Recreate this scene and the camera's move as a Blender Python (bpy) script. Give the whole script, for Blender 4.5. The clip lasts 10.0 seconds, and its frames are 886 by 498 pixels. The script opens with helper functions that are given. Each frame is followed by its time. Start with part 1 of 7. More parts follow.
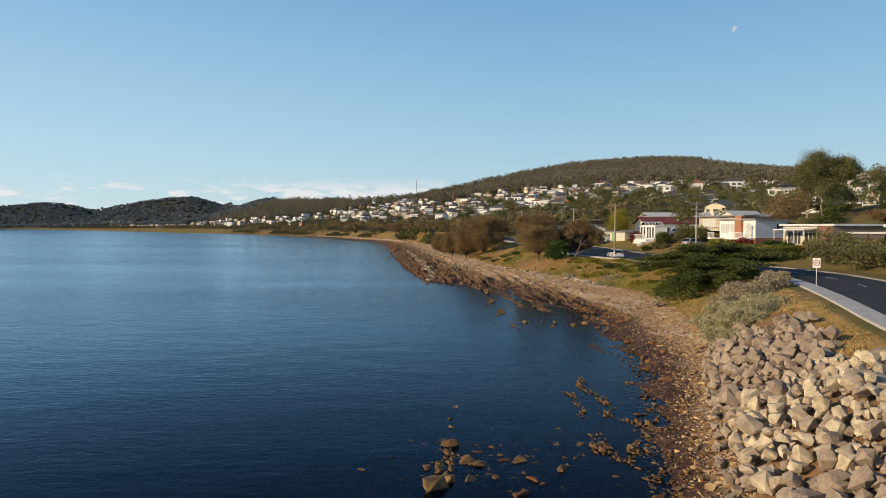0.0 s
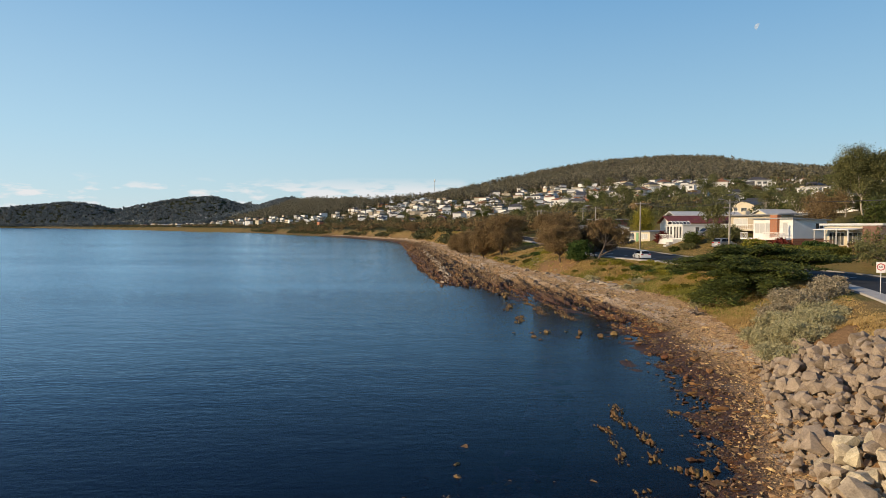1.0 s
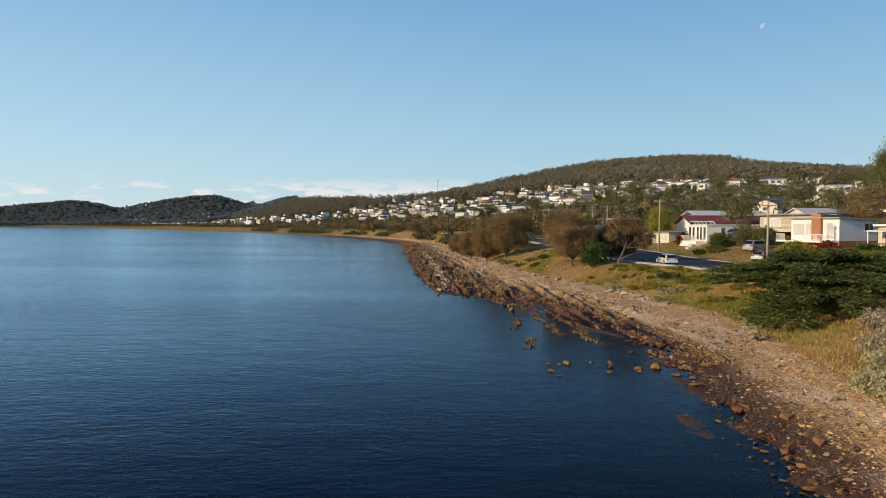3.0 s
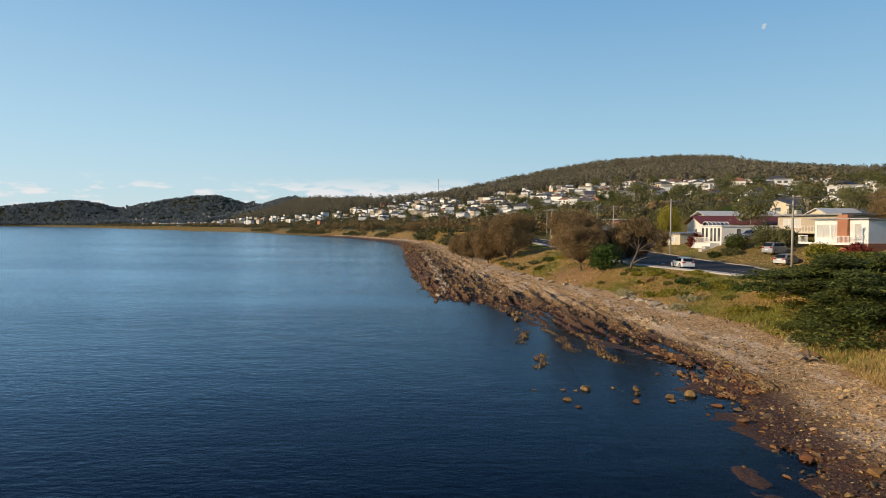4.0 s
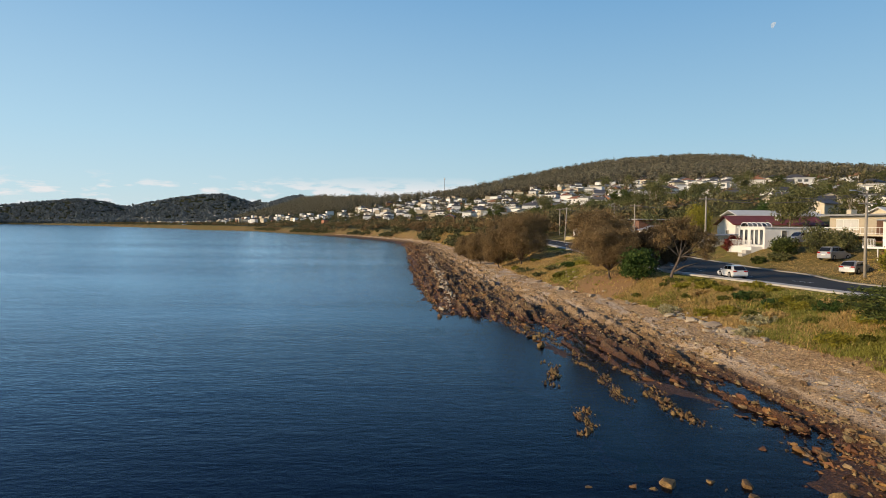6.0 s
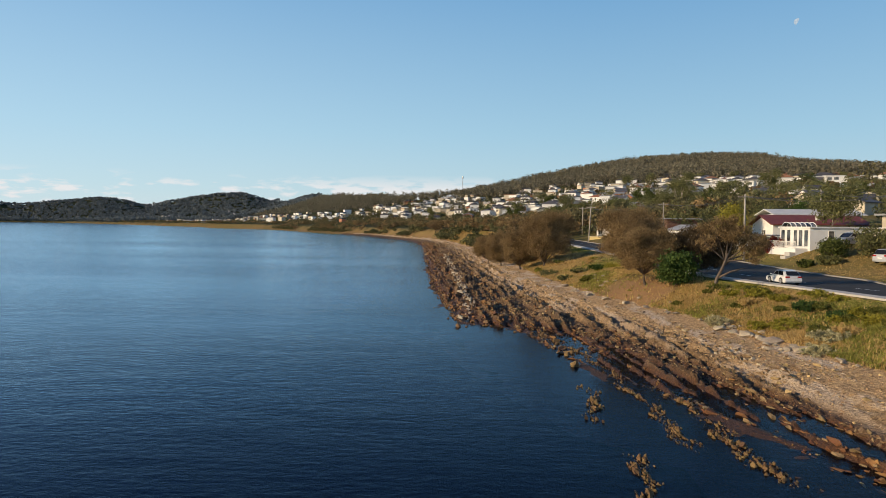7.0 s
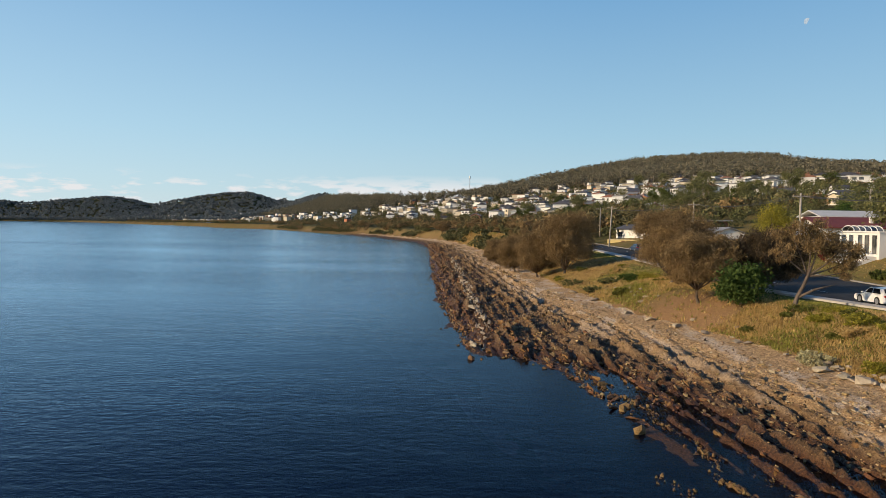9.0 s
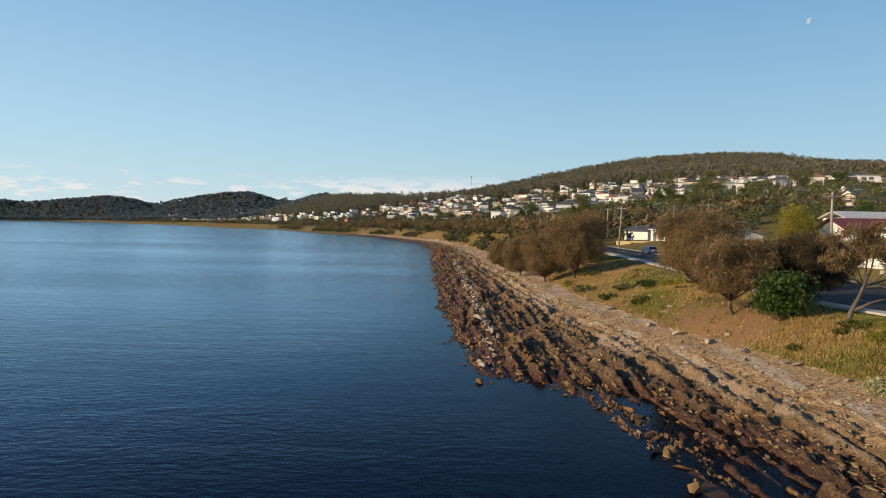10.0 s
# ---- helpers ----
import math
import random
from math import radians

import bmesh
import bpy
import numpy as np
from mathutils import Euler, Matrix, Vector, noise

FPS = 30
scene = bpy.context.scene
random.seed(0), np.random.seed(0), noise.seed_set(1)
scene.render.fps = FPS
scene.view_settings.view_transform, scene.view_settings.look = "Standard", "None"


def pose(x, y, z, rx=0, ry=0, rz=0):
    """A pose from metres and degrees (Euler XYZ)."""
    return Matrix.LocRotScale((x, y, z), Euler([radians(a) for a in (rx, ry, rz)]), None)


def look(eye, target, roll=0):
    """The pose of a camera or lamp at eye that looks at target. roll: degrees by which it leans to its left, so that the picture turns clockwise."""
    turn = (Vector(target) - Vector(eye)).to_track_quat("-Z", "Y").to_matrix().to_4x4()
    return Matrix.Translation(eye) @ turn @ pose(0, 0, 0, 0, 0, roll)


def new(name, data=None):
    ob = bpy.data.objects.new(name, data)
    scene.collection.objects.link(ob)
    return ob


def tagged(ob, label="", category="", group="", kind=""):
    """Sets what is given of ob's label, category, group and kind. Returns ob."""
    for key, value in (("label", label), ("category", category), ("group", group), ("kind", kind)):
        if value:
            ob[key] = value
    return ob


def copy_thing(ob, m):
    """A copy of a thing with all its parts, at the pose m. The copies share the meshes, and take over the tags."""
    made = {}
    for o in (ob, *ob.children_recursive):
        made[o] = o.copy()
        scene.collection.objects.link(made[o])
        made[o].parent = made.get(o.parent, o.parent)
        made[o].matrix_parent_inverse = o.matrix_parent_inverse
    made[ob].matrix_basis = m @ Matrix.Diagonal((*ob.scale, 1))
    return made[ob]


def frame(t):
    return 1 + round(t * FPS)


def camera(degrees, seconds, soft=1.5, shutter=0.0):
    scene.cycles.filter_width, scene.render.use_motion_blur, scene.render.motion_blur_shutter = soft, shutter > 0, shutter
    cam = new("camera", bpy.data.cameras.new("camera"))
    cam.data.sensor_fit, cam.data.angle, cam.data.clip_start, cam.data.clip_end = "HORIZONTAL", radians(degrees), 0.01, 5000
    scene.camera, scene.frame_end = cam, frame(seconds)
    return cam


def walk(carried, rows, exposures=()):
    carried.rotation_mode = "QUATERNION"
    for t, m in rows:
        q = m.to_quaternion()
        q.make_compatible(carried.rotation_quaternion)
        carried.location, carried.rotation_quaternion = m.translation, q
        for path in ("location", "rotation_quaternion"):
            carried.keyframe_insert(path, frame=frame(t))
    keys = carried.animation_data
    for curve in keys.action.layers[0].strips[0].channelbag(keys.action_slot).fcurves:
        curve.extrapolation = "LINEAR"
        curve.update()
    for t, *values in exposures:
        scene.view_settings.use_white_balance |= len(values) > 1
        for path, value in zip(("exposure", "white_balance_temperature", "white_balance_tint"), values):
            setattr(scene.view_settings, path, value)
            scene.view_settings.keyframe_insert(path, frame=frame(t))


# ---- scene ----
cam = camera(62, 10.0, soft=0.6)
PATH = [
    (0, pose(-1.305, -5.049, 8.954, 88.332, 0, -2.135) @ pose(0, 0, 0, 0, 0, 0.06)),
    (0.5, pose(-0.914, -1.661, 8.925, 88.335, 0, -1.328) @ pose(0, 0, 0, 0, 0, 0.10)),
    (1, pose(-0.562, 1.781, 8.906, 88.290, 0, -0.699) @ pose(0, 0, 0, 0, 0, 0.14)),
    (1.5, pose(-0.247, 5.273, 8.895, 88.267, 0, -0.532) @ pose(0, 0, 0, 0, 0, 0.18)),
    (2.5, pose(0.273, 12.379, 8.899, 88.261, 0, -0.467) @ pose(0, 0, 0, 0, 0, 0.26)),
    (4, pose(0.785, 23.257, 8.966, 88.298, 0, -0.382) @ pose(0, 0, 0, 0, 0, 0.38)),
    (4.5, pose(0.885, 26.916, 9.004, 88.267, 0, -0.361) @ pose(0, 0, 0, 0, 0, 0.42)),
    (5, pose(0.951, 30.583, 9.049, 88.285, 0, -0.334) @ pose(0, 0, 0, 0, 0, 0.46)),
    (5.5, pose(0.984, 34.251, 9.101, 88.267, 0, -0.292) @ pose(0, 0, 0, 0, 0, 0.50)),
    (5.7, pose(0.987, 35.717, 9.124, 88.260, 0, -0.175) @ pose(0, 0, 0, 0, 0, 0.52)),
    (6.8, pose(0.918, 43.750, 9.270, 88.135, 0, 1.160) @ pose(0, 0, 0, 0, 0, 0.61)),
    (7, pose(0.883, 45.201, 9.298, 88.118, 0, 1.489) @ pose(0, 0, 0, 0, 0, 0.62)),
    (7.5, pose(0.784, 48.813, 9.377, 88.104, 0, 1.830) @ pose(0, 0, 0, 0, 0, 0.66)),
    (8, pose(0.654, 52.395, 9.461, 88.095, 0, 1.918) @ pose(0, 0, 0, 0, 0, 0.70)),
    (8.5, pose(0.493, 55.943, 9.551, 88.149, 0, 1.932) @ pose(0, 0, 0, 0, 0, 0.74)),
    (9, pose(0.301, 59.450, 9.647, 88.116, 0, 1.998) @ pose(0, 0, 0, 0, 0, 0.78)),
    (9.5, pose(0.078, 62.909, 9.748, 88.109, 0, 2.009) @ pose(0, 0, 0, 0, 0, 0.82)),
    (10, pose(-0.174, 66.315, 9.855, 88.108, 0, 2.075) @ pose(0, 0, 0, 0, 0, 0.86)),
]
walk(cam, PATH)

# ---- sky and sun: low warm sun to the left of the way, a little behind ----
SUN_BEARING, SUN_HEIGHT = -110.0, 19.0
to_sun = Vector((math.sin(radians(SUN_BEARING)) * math.cos(radians(SUN_HEIGHT)),
                 math.cos(radians(SUN_BEARING)) * math.cos(radians(SUN_HEIGHT)), math.sin(radians(SUN_HEIGHT))))
sun = new("sun", bpy.data.lights.new("sun", "SUN"))
sun.data.energy, sun.data.angle, sun.data.color = 5.0, radians(0.6), (1.0, 0.76, 0.48)
sun.matrix_world = look(to_sun * 500, (0, 0, 0))

world = bpy.data.worlds.new("world")
scene.world = world
world.use_nodes = True
wn, wl = world.node_tree.nodes, world.node_tree.links
sky = wn.new("ShaderNodeTexSky")
sky.sky_type, sky.sun_disc = "NISHITA", False
sky.sun_elevation, sky.sun_rotation = radians(SUN_HEIGHT), radians(-SUN_BEARING)
sky.air_density, sky.dust_density, sky.ozone_density, sky.altitude = 1.0, 0.3, 3.0, 10
coords = wn.new("ShaderNodeTexCoord")
split = wn.new("ShaderNodeSeparateXYZ")
wl.new(coords.outputs["Generated"], split.inputs[0])
# the clear evening sky: pale over the horizon, blue above
height = wn.new("ShaderNodeValToRGB")
for k, (p, c) in enumerate(((0.0, (0.60, 0.71, 0.77)), (0.045, (0.48, 0.67, 0.78)), (0.12, (0.375, 0.62, 0.79)), (0.33, (0.160, 0.40, 0.70)), (0.60, (0.055, 0.165, 0.40)), (1.0, (0.025, 0.085, 0.25)))):
    e = height.color_ramp.elements[k] if k < 2 else height.color_ramp.elements.new(p)
    e.position, e.color = p, (*c, 1)
wl.new(split.outputs["Z"], height.inputs[0])
tint = wn.new("ShaderNodeMix")
tint.data_type = "RGBA"
tint.inputs[0].default_value = 0.75
gain = wn.new("ShaderNodeVectorMath")
gain.operation = "SCALE"
gain.inputs["Scale"].default_value = 0.13
wl.new(sky.outputs[0], gain.inputs[0])
wl.new(gain.outputs[0], tint.inputs[6])
wl.new(height.outputs[0], tint.inputs[7])
# the sky pales towards the sun's side
pale = wn.new("ShaderNodeMapRange")
pale.inputs["From Min"].default_value, pale.inputs["From Max"].default_value = 0.15, -1.0
pale.inputs["To Min"].default_value, pale.inputs["To Max"].default_value = 0.0, 0.62
wl.new(split.outputs["X"], pale.inputs["Value"])
glow = wn.new("ShaderNodeMix")
glow.data_type = "RGBA"
glow.inputs[7].default_value = (0.57, 0.75, 0.86, 1)
lower = wn.new("ShaderNodeMath")
lower.operation = "MULTIPLY"
fade = wn.new("ShaderNodeMapRange")
fade.inputs["From Min"].default_value, fade.inputs["From Max"].default_value = 0.0, 0.45
fade.inputs["To Min"].default_value, fade.inputs["To Max"].default_value = 1.0, 0.0
wl.new(split.outputs["Z"], fade.inputs["Value"])
wl.new(pale.outputs[0], lower.inputs[0])
wl.new(fade.outputs[0], lower.inputs[1])
wl.new(lower.outputs[0], glow.inputs[0])
wl.new(tint.outputs[2], glow.inputs[6])
# a few low banks of cloud far off
low = wn.new("ShaderNodeMapping")
low.inputs["Scale"].default_value = (22.0, 22.0, 95.0)
wl.new(coords.outputs["Generated"], low.inputs[0])
puff = wn.new("ShaderNodeTexNoise")
puff.inputs["Scale"].default_value, puff.inputs["Detail"].default_value, puff.inputs["Roughness"].default_value = 1.0, 6.0, 0.55
wl.new(low.outputs[0], puff.inputs["Vector"])
band = wn.new("ShaderNodeValToRGB")
for k, (p, v) in enumerate(((0.0, 1.0), (0.045, 1.0), (0.056, 0.5), (0.066, 0.0))):
    e = band.color_ramp.elements[k] if k < 2 else band.color_ramp.elements.new(p)
    e.position, e.color = p, (v, v, v, 1)
wl.new(split.outputs["Z"], band.inputs[0])
edge = wn.new("ShaderNodeValToRGB")
edge.color_ramp.elements[0].position, edge.color_ramp.elements[1].position = 0.52, 0.64
# the bank is thickest over the ridge to the north-west
bank_at = wn.new("ShaderNodeValToRGB")
for k, (p, v) in enumerate(((0.0, 0.0), (0.34, 0.0), (0.40, 0.02), (0.46, 0.15), (0.57, 0.15), (0.64, 0.0))):
    e = bank_at.color_ramp.elements[k] if k < 2 else bank_at.color_ramp.elements.new(p)
    e.position, e.color = p, (v, v, v, 1)
side = wn.new("ShaderNodeMath")
side.operation = "MULTIPLY_ADD"
side.inputs[1].default_value, side.inputs[2].default_value = 1.0, 0.58
wl.new(split.outputs["X"], side.inputs[0])
wl.new(side.outputs[0], bank_at.inputs[0])
thick = wn.new("ShaderNodeMath")
wl.new(puff.outputs["Fac"], thick.inputs[0])
wl.new(bank_at.outputs[0], thick.inputs[1])
wl.new(thick.outputs[0], edge.inputs[0])
cover = wn.new("ShaderNodeMath")
cover.operation = "MULTIPLY"
wl.new(edge.outputs[0], cover.inputs[0])
wl.new(band.outputs[0], cover.inputs[1])
sky_mix = wn.new("ShaderNodeMix")
sky_mix.data_type = "RGBA"
wl.new(cover.outputs[0], sky_mix.inputs[0])
wl.new(glow.outputs[2], sky_mix.inputs[6])
sky_mix.inputs[7].default_value = (0.80, 0.81, 0.82, 1)
wl.new(sky_mix.outputs[2], wn["Background"].inputs[0])
wn["Background"].inputs[1].default_value = 1.0
scene.view_settings.exposure = 0.0

# ---- small tools ----
def link_mesh(name, bm, material=None, parent=None, label="", smooth=False):
    me = bpy.data.meshes.new(name)
    bm.to_mesh(me)
    bm.free()
    if material:
        me.materials.append(material)
    if smooth:
        me.polygons.foreach_set("use_smooth", [True] * len(me.polygons))
    ob = new(name, me)
    if parent:
        ob.parent = parent
    if label:
        ob["label"] = label
    return ob


def part(name, bm, material, parent, label="", smooth=False):
    return link_mesh(name, bm, material, parent, label, smooth)


def thing(name, label, category, group="", m=None, kind=""):
    ob = new(name)
    ob.empty_display_size = 0.3
    if m is not None:
        ob.matrix_basis = m
    return tagged(ob, label, category, group, kind)


def quick(name, verts, faces, material, parent=None, smooth=False):
    me = bpy.data.meshes.new(name)
    me.from_pydata(verts, [], faces)
    me.materials.append(material)
    if smooth:
        me.polygons.foreach_set("use_smooth", [True] * len(me.polygons))
    ob = new(name, me)
    if parent:
        ob.parent = parent
    return ob


def array_mesh(name, V, F, material, smooth=True):
    """A mesh from numpy arrays of vertices and of equal-sized faces."""
    V, F = np.asarray(V, np.float32), np.asarray(F, np.int32)
    k = F.shape[1]
    me = bpy.data.meshes.new(name)
    me.vertices.add(len(V))
    me.vertices.foreach_set("co", V.ravel())
    me.loops.add(F.size)
    me.loops.foreach_set("vertex_index", F.ravel())
    me.polygons.add(len(F))
    me.polygons.foreach_set("loop_start", np.arange(0, F.size, k, dtype=np.int32))
    me.polygons.foreach_set("use_smooth", np.full(len(F), smooth))
    me.update(calc_edges=True)
    me.validate()
    me.materials.append(material)
    return me


def grid_faces(n, m, wrap=False):
    i, j = np.meshgrid(np.arange(n - 1), np.arange(m if wrap else m - 1), indexing="ij")
    a, b = i * m + j, i * m + (j + 1) % m
    return np.stack([a, b, b + m, a + m], -1).reshape(-1, 4)


def attribute(me, name, values):
    at = me.attributes.new(name, "FLOAT", "POINT")
    at.data.foreach_set("value", np.asarray(values, np.float32))


def box(bm, x0, y0, z0, x1, y1, z1, bevel=0.0):
    made = bmesh.ops.create_cube(bm, size=1, matrix=Matrix.Translation(((x0 + x1) / 2, (y0 + y1) / 2, (z0 + z1) / 2))
                                 @ Matrix.Diagonal((x1 - x0, y1 - y0, z1 - z0, 1)))
    if bevel:
        edges = list({e for v in made["verts"] for e in v.link_edges})
        bmesh.ops.bevel(bm, geom=edges, offset=bevel, segments=1, affect="EDGES")
    return bm


def boxes(*specs, bevel=0.0):
    bm = bmesh.new()
    for s in specs:
        box(bm, *s, bevel=bevel)
    return bm


def tube(bm, points, radii, sides=7):
    """A tapered limb along points."""
    rings = []
    for k, p in enumerate(points):
        p = Vector(p)
        d = (Vector(points[min(k + 1, len(points) - 1)]) - Vector(points[max(k - 1, 0)])).normalized()
        q = d.to_track_quat("Z", "Y")
        rings.append([bm.verts.new(p + q @ Vector((math.cos(a) * radii[k], math.sin(a) * radii[k], 0)))
                      for a in (math.tau * s / sides for s in range(sides))])
    for a, b in zip(rings, rings[1:]):
        for s in range(sides):
            bm.faces.new((a[s], a[(s + 1) % sides], b[(s + 1) % sides], b[s]))
    bm.faces.new(rings[0][::-1])
    bm.faces.new(rings[-1])
    return bm


def lattice(ix, iy, seed):
    h = (ix.astype(np.int64) * 374761393 + iy.astype(np.int64) * 668265263 + seed * 974634541) & 0x7FFFFFFF
    h = ((h ^ (h >> 13)) * 1274126177) & 0x7FFFFFFF
    return ((h ^ (h >> 16)) & 0xFFFF) / 65535.0


def noise2(x, y, seed=0):
    """Smooth value noise, 0 to 1, one cell a unit."""
    x, y = np.asarray(x, float), np.asarray(y, float)
    ix, iy = np.floor(x), np.floor(y)
    fx, fy = x - ix, y - iy
    fx, fy = fx * fx * (3 - 2 * fx), fy * fy * (3 - 2 * fy)
    a, b = lattice(ix, iy, seed), lattice(ix + 1, iy, seed)
    c, d = lattice(ix, iy + 1, seed), lattice(ix + 1, iy + 1, seed)
    return (a * (1 - fx) + b * fx) * (1 - fy) + (c * (1 - fx) + d * fx) * fy


def fbm(x, y, seed=0, octaves=4):
    return sum(noise2(np.asarray(x) * 2 ** k, np.asarray(y) * 2 ** k, seed + k) / 2 ** (k + 1) for k in range(octaves)) / (1 - 0.5 ** octaves)

# ---- materials ----
def nodes_of(name):
    m = bpy.data.materials.new(name)
    m.use_nodes = True
    return m, m.node_tree.nodes, m.node_tree.links, m.node_tree.nodes["Principled BSDF"]


def noise_node(nd, lk, scale, detail=4.0, rough=0.6, coords="Object", stretch=None):
    tc = nd.new("ShaderNodeTexCoord")
    n = nd.new("ShaderNodeTexNoise")
    n.inputs["Scale"].default_value, n.inputs["Detail"].default_value, n.inputs["Roughness"].default_value = scale, detail, rough
    if stretch:
        mp = nd.new("ShaderNodeMapping")
        mp.inputs["Scale"].default_value = stretch
        lk.new(tc.outputs[coords], mp.inputs["Vector"])
        lk.new(mp.outputs[0], n.inputs["Vector"])
    else:
        lk.new(tc.outputs[coords], n.inputs["Vector"])
    return n.outputs["Fac"]


def ramp(nd, lk, fac, stops):
    r = nd.new("ShaderNodeValToRGB")
    while len(r.color_ramp.elements) < len(stops):
        r.color_ramp.elements.new(0.5)
    for e, (p, c) in zip(r.color_ramp.elements, stops):
        e.position, e.color = p, (*c, 1)
    lk.new(fac, r.inputs[0])
    return r.outputs[0]


def blend(nd, lk, fac, a, b, mode="MIX"):
    m = nd.new("ShaderNodeMix")
    m.data_type, m.blend_type = "RGBA", mode
    for s, v in ((0, fac), (6, a), (7, b)):
        if isinstance(v, bpy.types.NodeSocket):
            lk.new(v, m.inputs[s])
        elif s == 0:
            m.inputs[0].default_value = v
        else:
            m.inputs[s].default_value = (*v, 1)
    return m.outputs[2]


def math_node(nd, lk, op, a, b=0.0, c=0.0, clamp=False):
    m = nd.new("ShaderNodeMath")
    m.operation, m.use_clamp = op, clamp
    for k, v in enumerate((a, b, c)):
        if isinstance(v, bpy.types.NodeSocket):
            lk.new(v, m.inputs[k])
        else:
            m.inputs[k].default_value = v
    return m.outputs[0]


def bump(nd, lk, bsdf, height, strength=0.5, distance=0.05):
    b = nd.new("ShaderNodeBump")
    b.inputs["Strength"].default_value, b.inputs["Distance"].default_value = strength, distance
    lk.new(height, b.inputs["Height"])
    lk.new(b.outputs[0], bsdf.inputs["Normal"])


def spread(nd, lk, col, amount=0.25, island=False):
    """Varies brightness from object to object, or from piece to piece of a joined mesh."""
    if island:
        g = nd.new("ShaderNodeNewGeometry")
        r = g.outputs["Random Per Island"]
    else:
        r = nd.new("ShaderNodeObjectInfo").outputs["Random"]
    v = math_node(nd, lk, "MULTIPLY_ADD", r, 2 * amount, 1 - amount)
    h = nd.new("ShaderNodeHueSaturation")
    lk.new(v, h.inputs["Value"])
    lk.new(math_node(nd, lk, "MULTIPLY_ADD", r, 0.03, 0.485), h.inputs["Hue"])
    lk.new(col, h.inputs["Color"])
    return h.outputs[0]


def surface(name, dark, light, rough=0.8, scale=3.0, fine=40.0, bump_by=0.3, depth=0.02, vary=0.0, island=False, metal=0.0,
            coords="Object", stretch=None, spec=0.3):
    """A plain two-tone surface: large stains, fine grain, relief."""
    m, nd, lk, bs = nodes_of(name)
    big = noise_node(nd, lk, scale, 5, 0.65, coords, stretch)
    small = noise_node(nd, lk, fine, 3, 0.6, coords, stretch)
    f = math_node(nd, lk, "MULTIPLY_ADD", small, 0.4, math_node(nd, lk, "MULTIPLY_ADD", big, 0.9, -0.15))
    col = ramp(nd, lk, f, ((0.25, dark), (0.75, light)))
    if vary:
        col = spread(nd, lk, col, vary, island)
    lk.new(col, bs.inputs["Base Color"])
    bs.inputs["Roughness"].default_value, bs.inputs["Metallic"].default_value = rough, metal
    bs.inputs["Specular IOR Level"].default_value = spec
    if bump_by:
        bump(nd, lk, bs, f, bump_by, depth)
    return m


def ground_material():
    """Dry grass, green grass, bare earth and far forest floor, by where they grow."""
    m, nd, lk, bs = nodes_of("ground")
    big = noise_node(nd, lk, 0.12, 5, 0.6)
    mid = noise_node(nd, lk, 0.7, 5, 0.7)
    fine = noise_node(nd, lk, 6.0, 4, 0.7)
    dry = ramp(nd, lk, fine, ((0.3, (0.17, 0.105, 0.04)), (0.7, (0.36, 0.25, 0.10))))
    green = ramp(nd, lk, fine, ((0.3, (0.06, 0.08, 0.018)), (0.7, (0.16, 0.17, 0.045))))
    earth = ramp(nd, lk, fine, ((0.3, (0.17, 0.095, 0.045)), (0.7, (0.36, 0.225, 0.115))))
    wood = ramp(nd, lk, mid, ((0.3, (0.018, 0.026, 0.012)), (0.7, (0.07, 0.075, 0.032))))
    at = nd.new("ShaderNodeAttribute")
    at.attribute_name = "lush"
    lush = math_node(nd, lk, "MULTIPLY_ADD", mid, 1.6, math_node(nd, lk, "ADD", at.outputs["Fac"], -0.8), clamp=True)
    col = blend(nd, lk, lush, dry, green)
    bare = nd.new("ShaderNodeAttribute")
    bare.attribute_name = "bare"
    col = blend(nd, lk, math_node(nd, lk, "MULTIPLY_ADD", mid, 2.0, math_node(nd, lk, "ADD", bare.outputs["Fac"], -1.0), clamp=True), col, earth)
    far = nd.new("ShaderNodeAttribute")
    far.attribute_name = "wood"
    col = blend(nd, lk, far.outputs["Fac"], col, wood)
    lk.new(blend(nd, lk, 0.35, col, ramp(nd, lk, big, ((0.3, (0.5, 0.5, 0.5)), (0.7, (1.0, 1.0, 1.0)))), "MULTIPLY"), bs.inputs["Base Color"])
    bs.inputs["Roughness"].default_value = 0.95
    bs.inputs["Specular IOR Level"].default_value = 0.1
    bump(nd, lk, bs, math_node(nd, lk, "ADD", fine, mid), 0.8, 0.12)
    return m


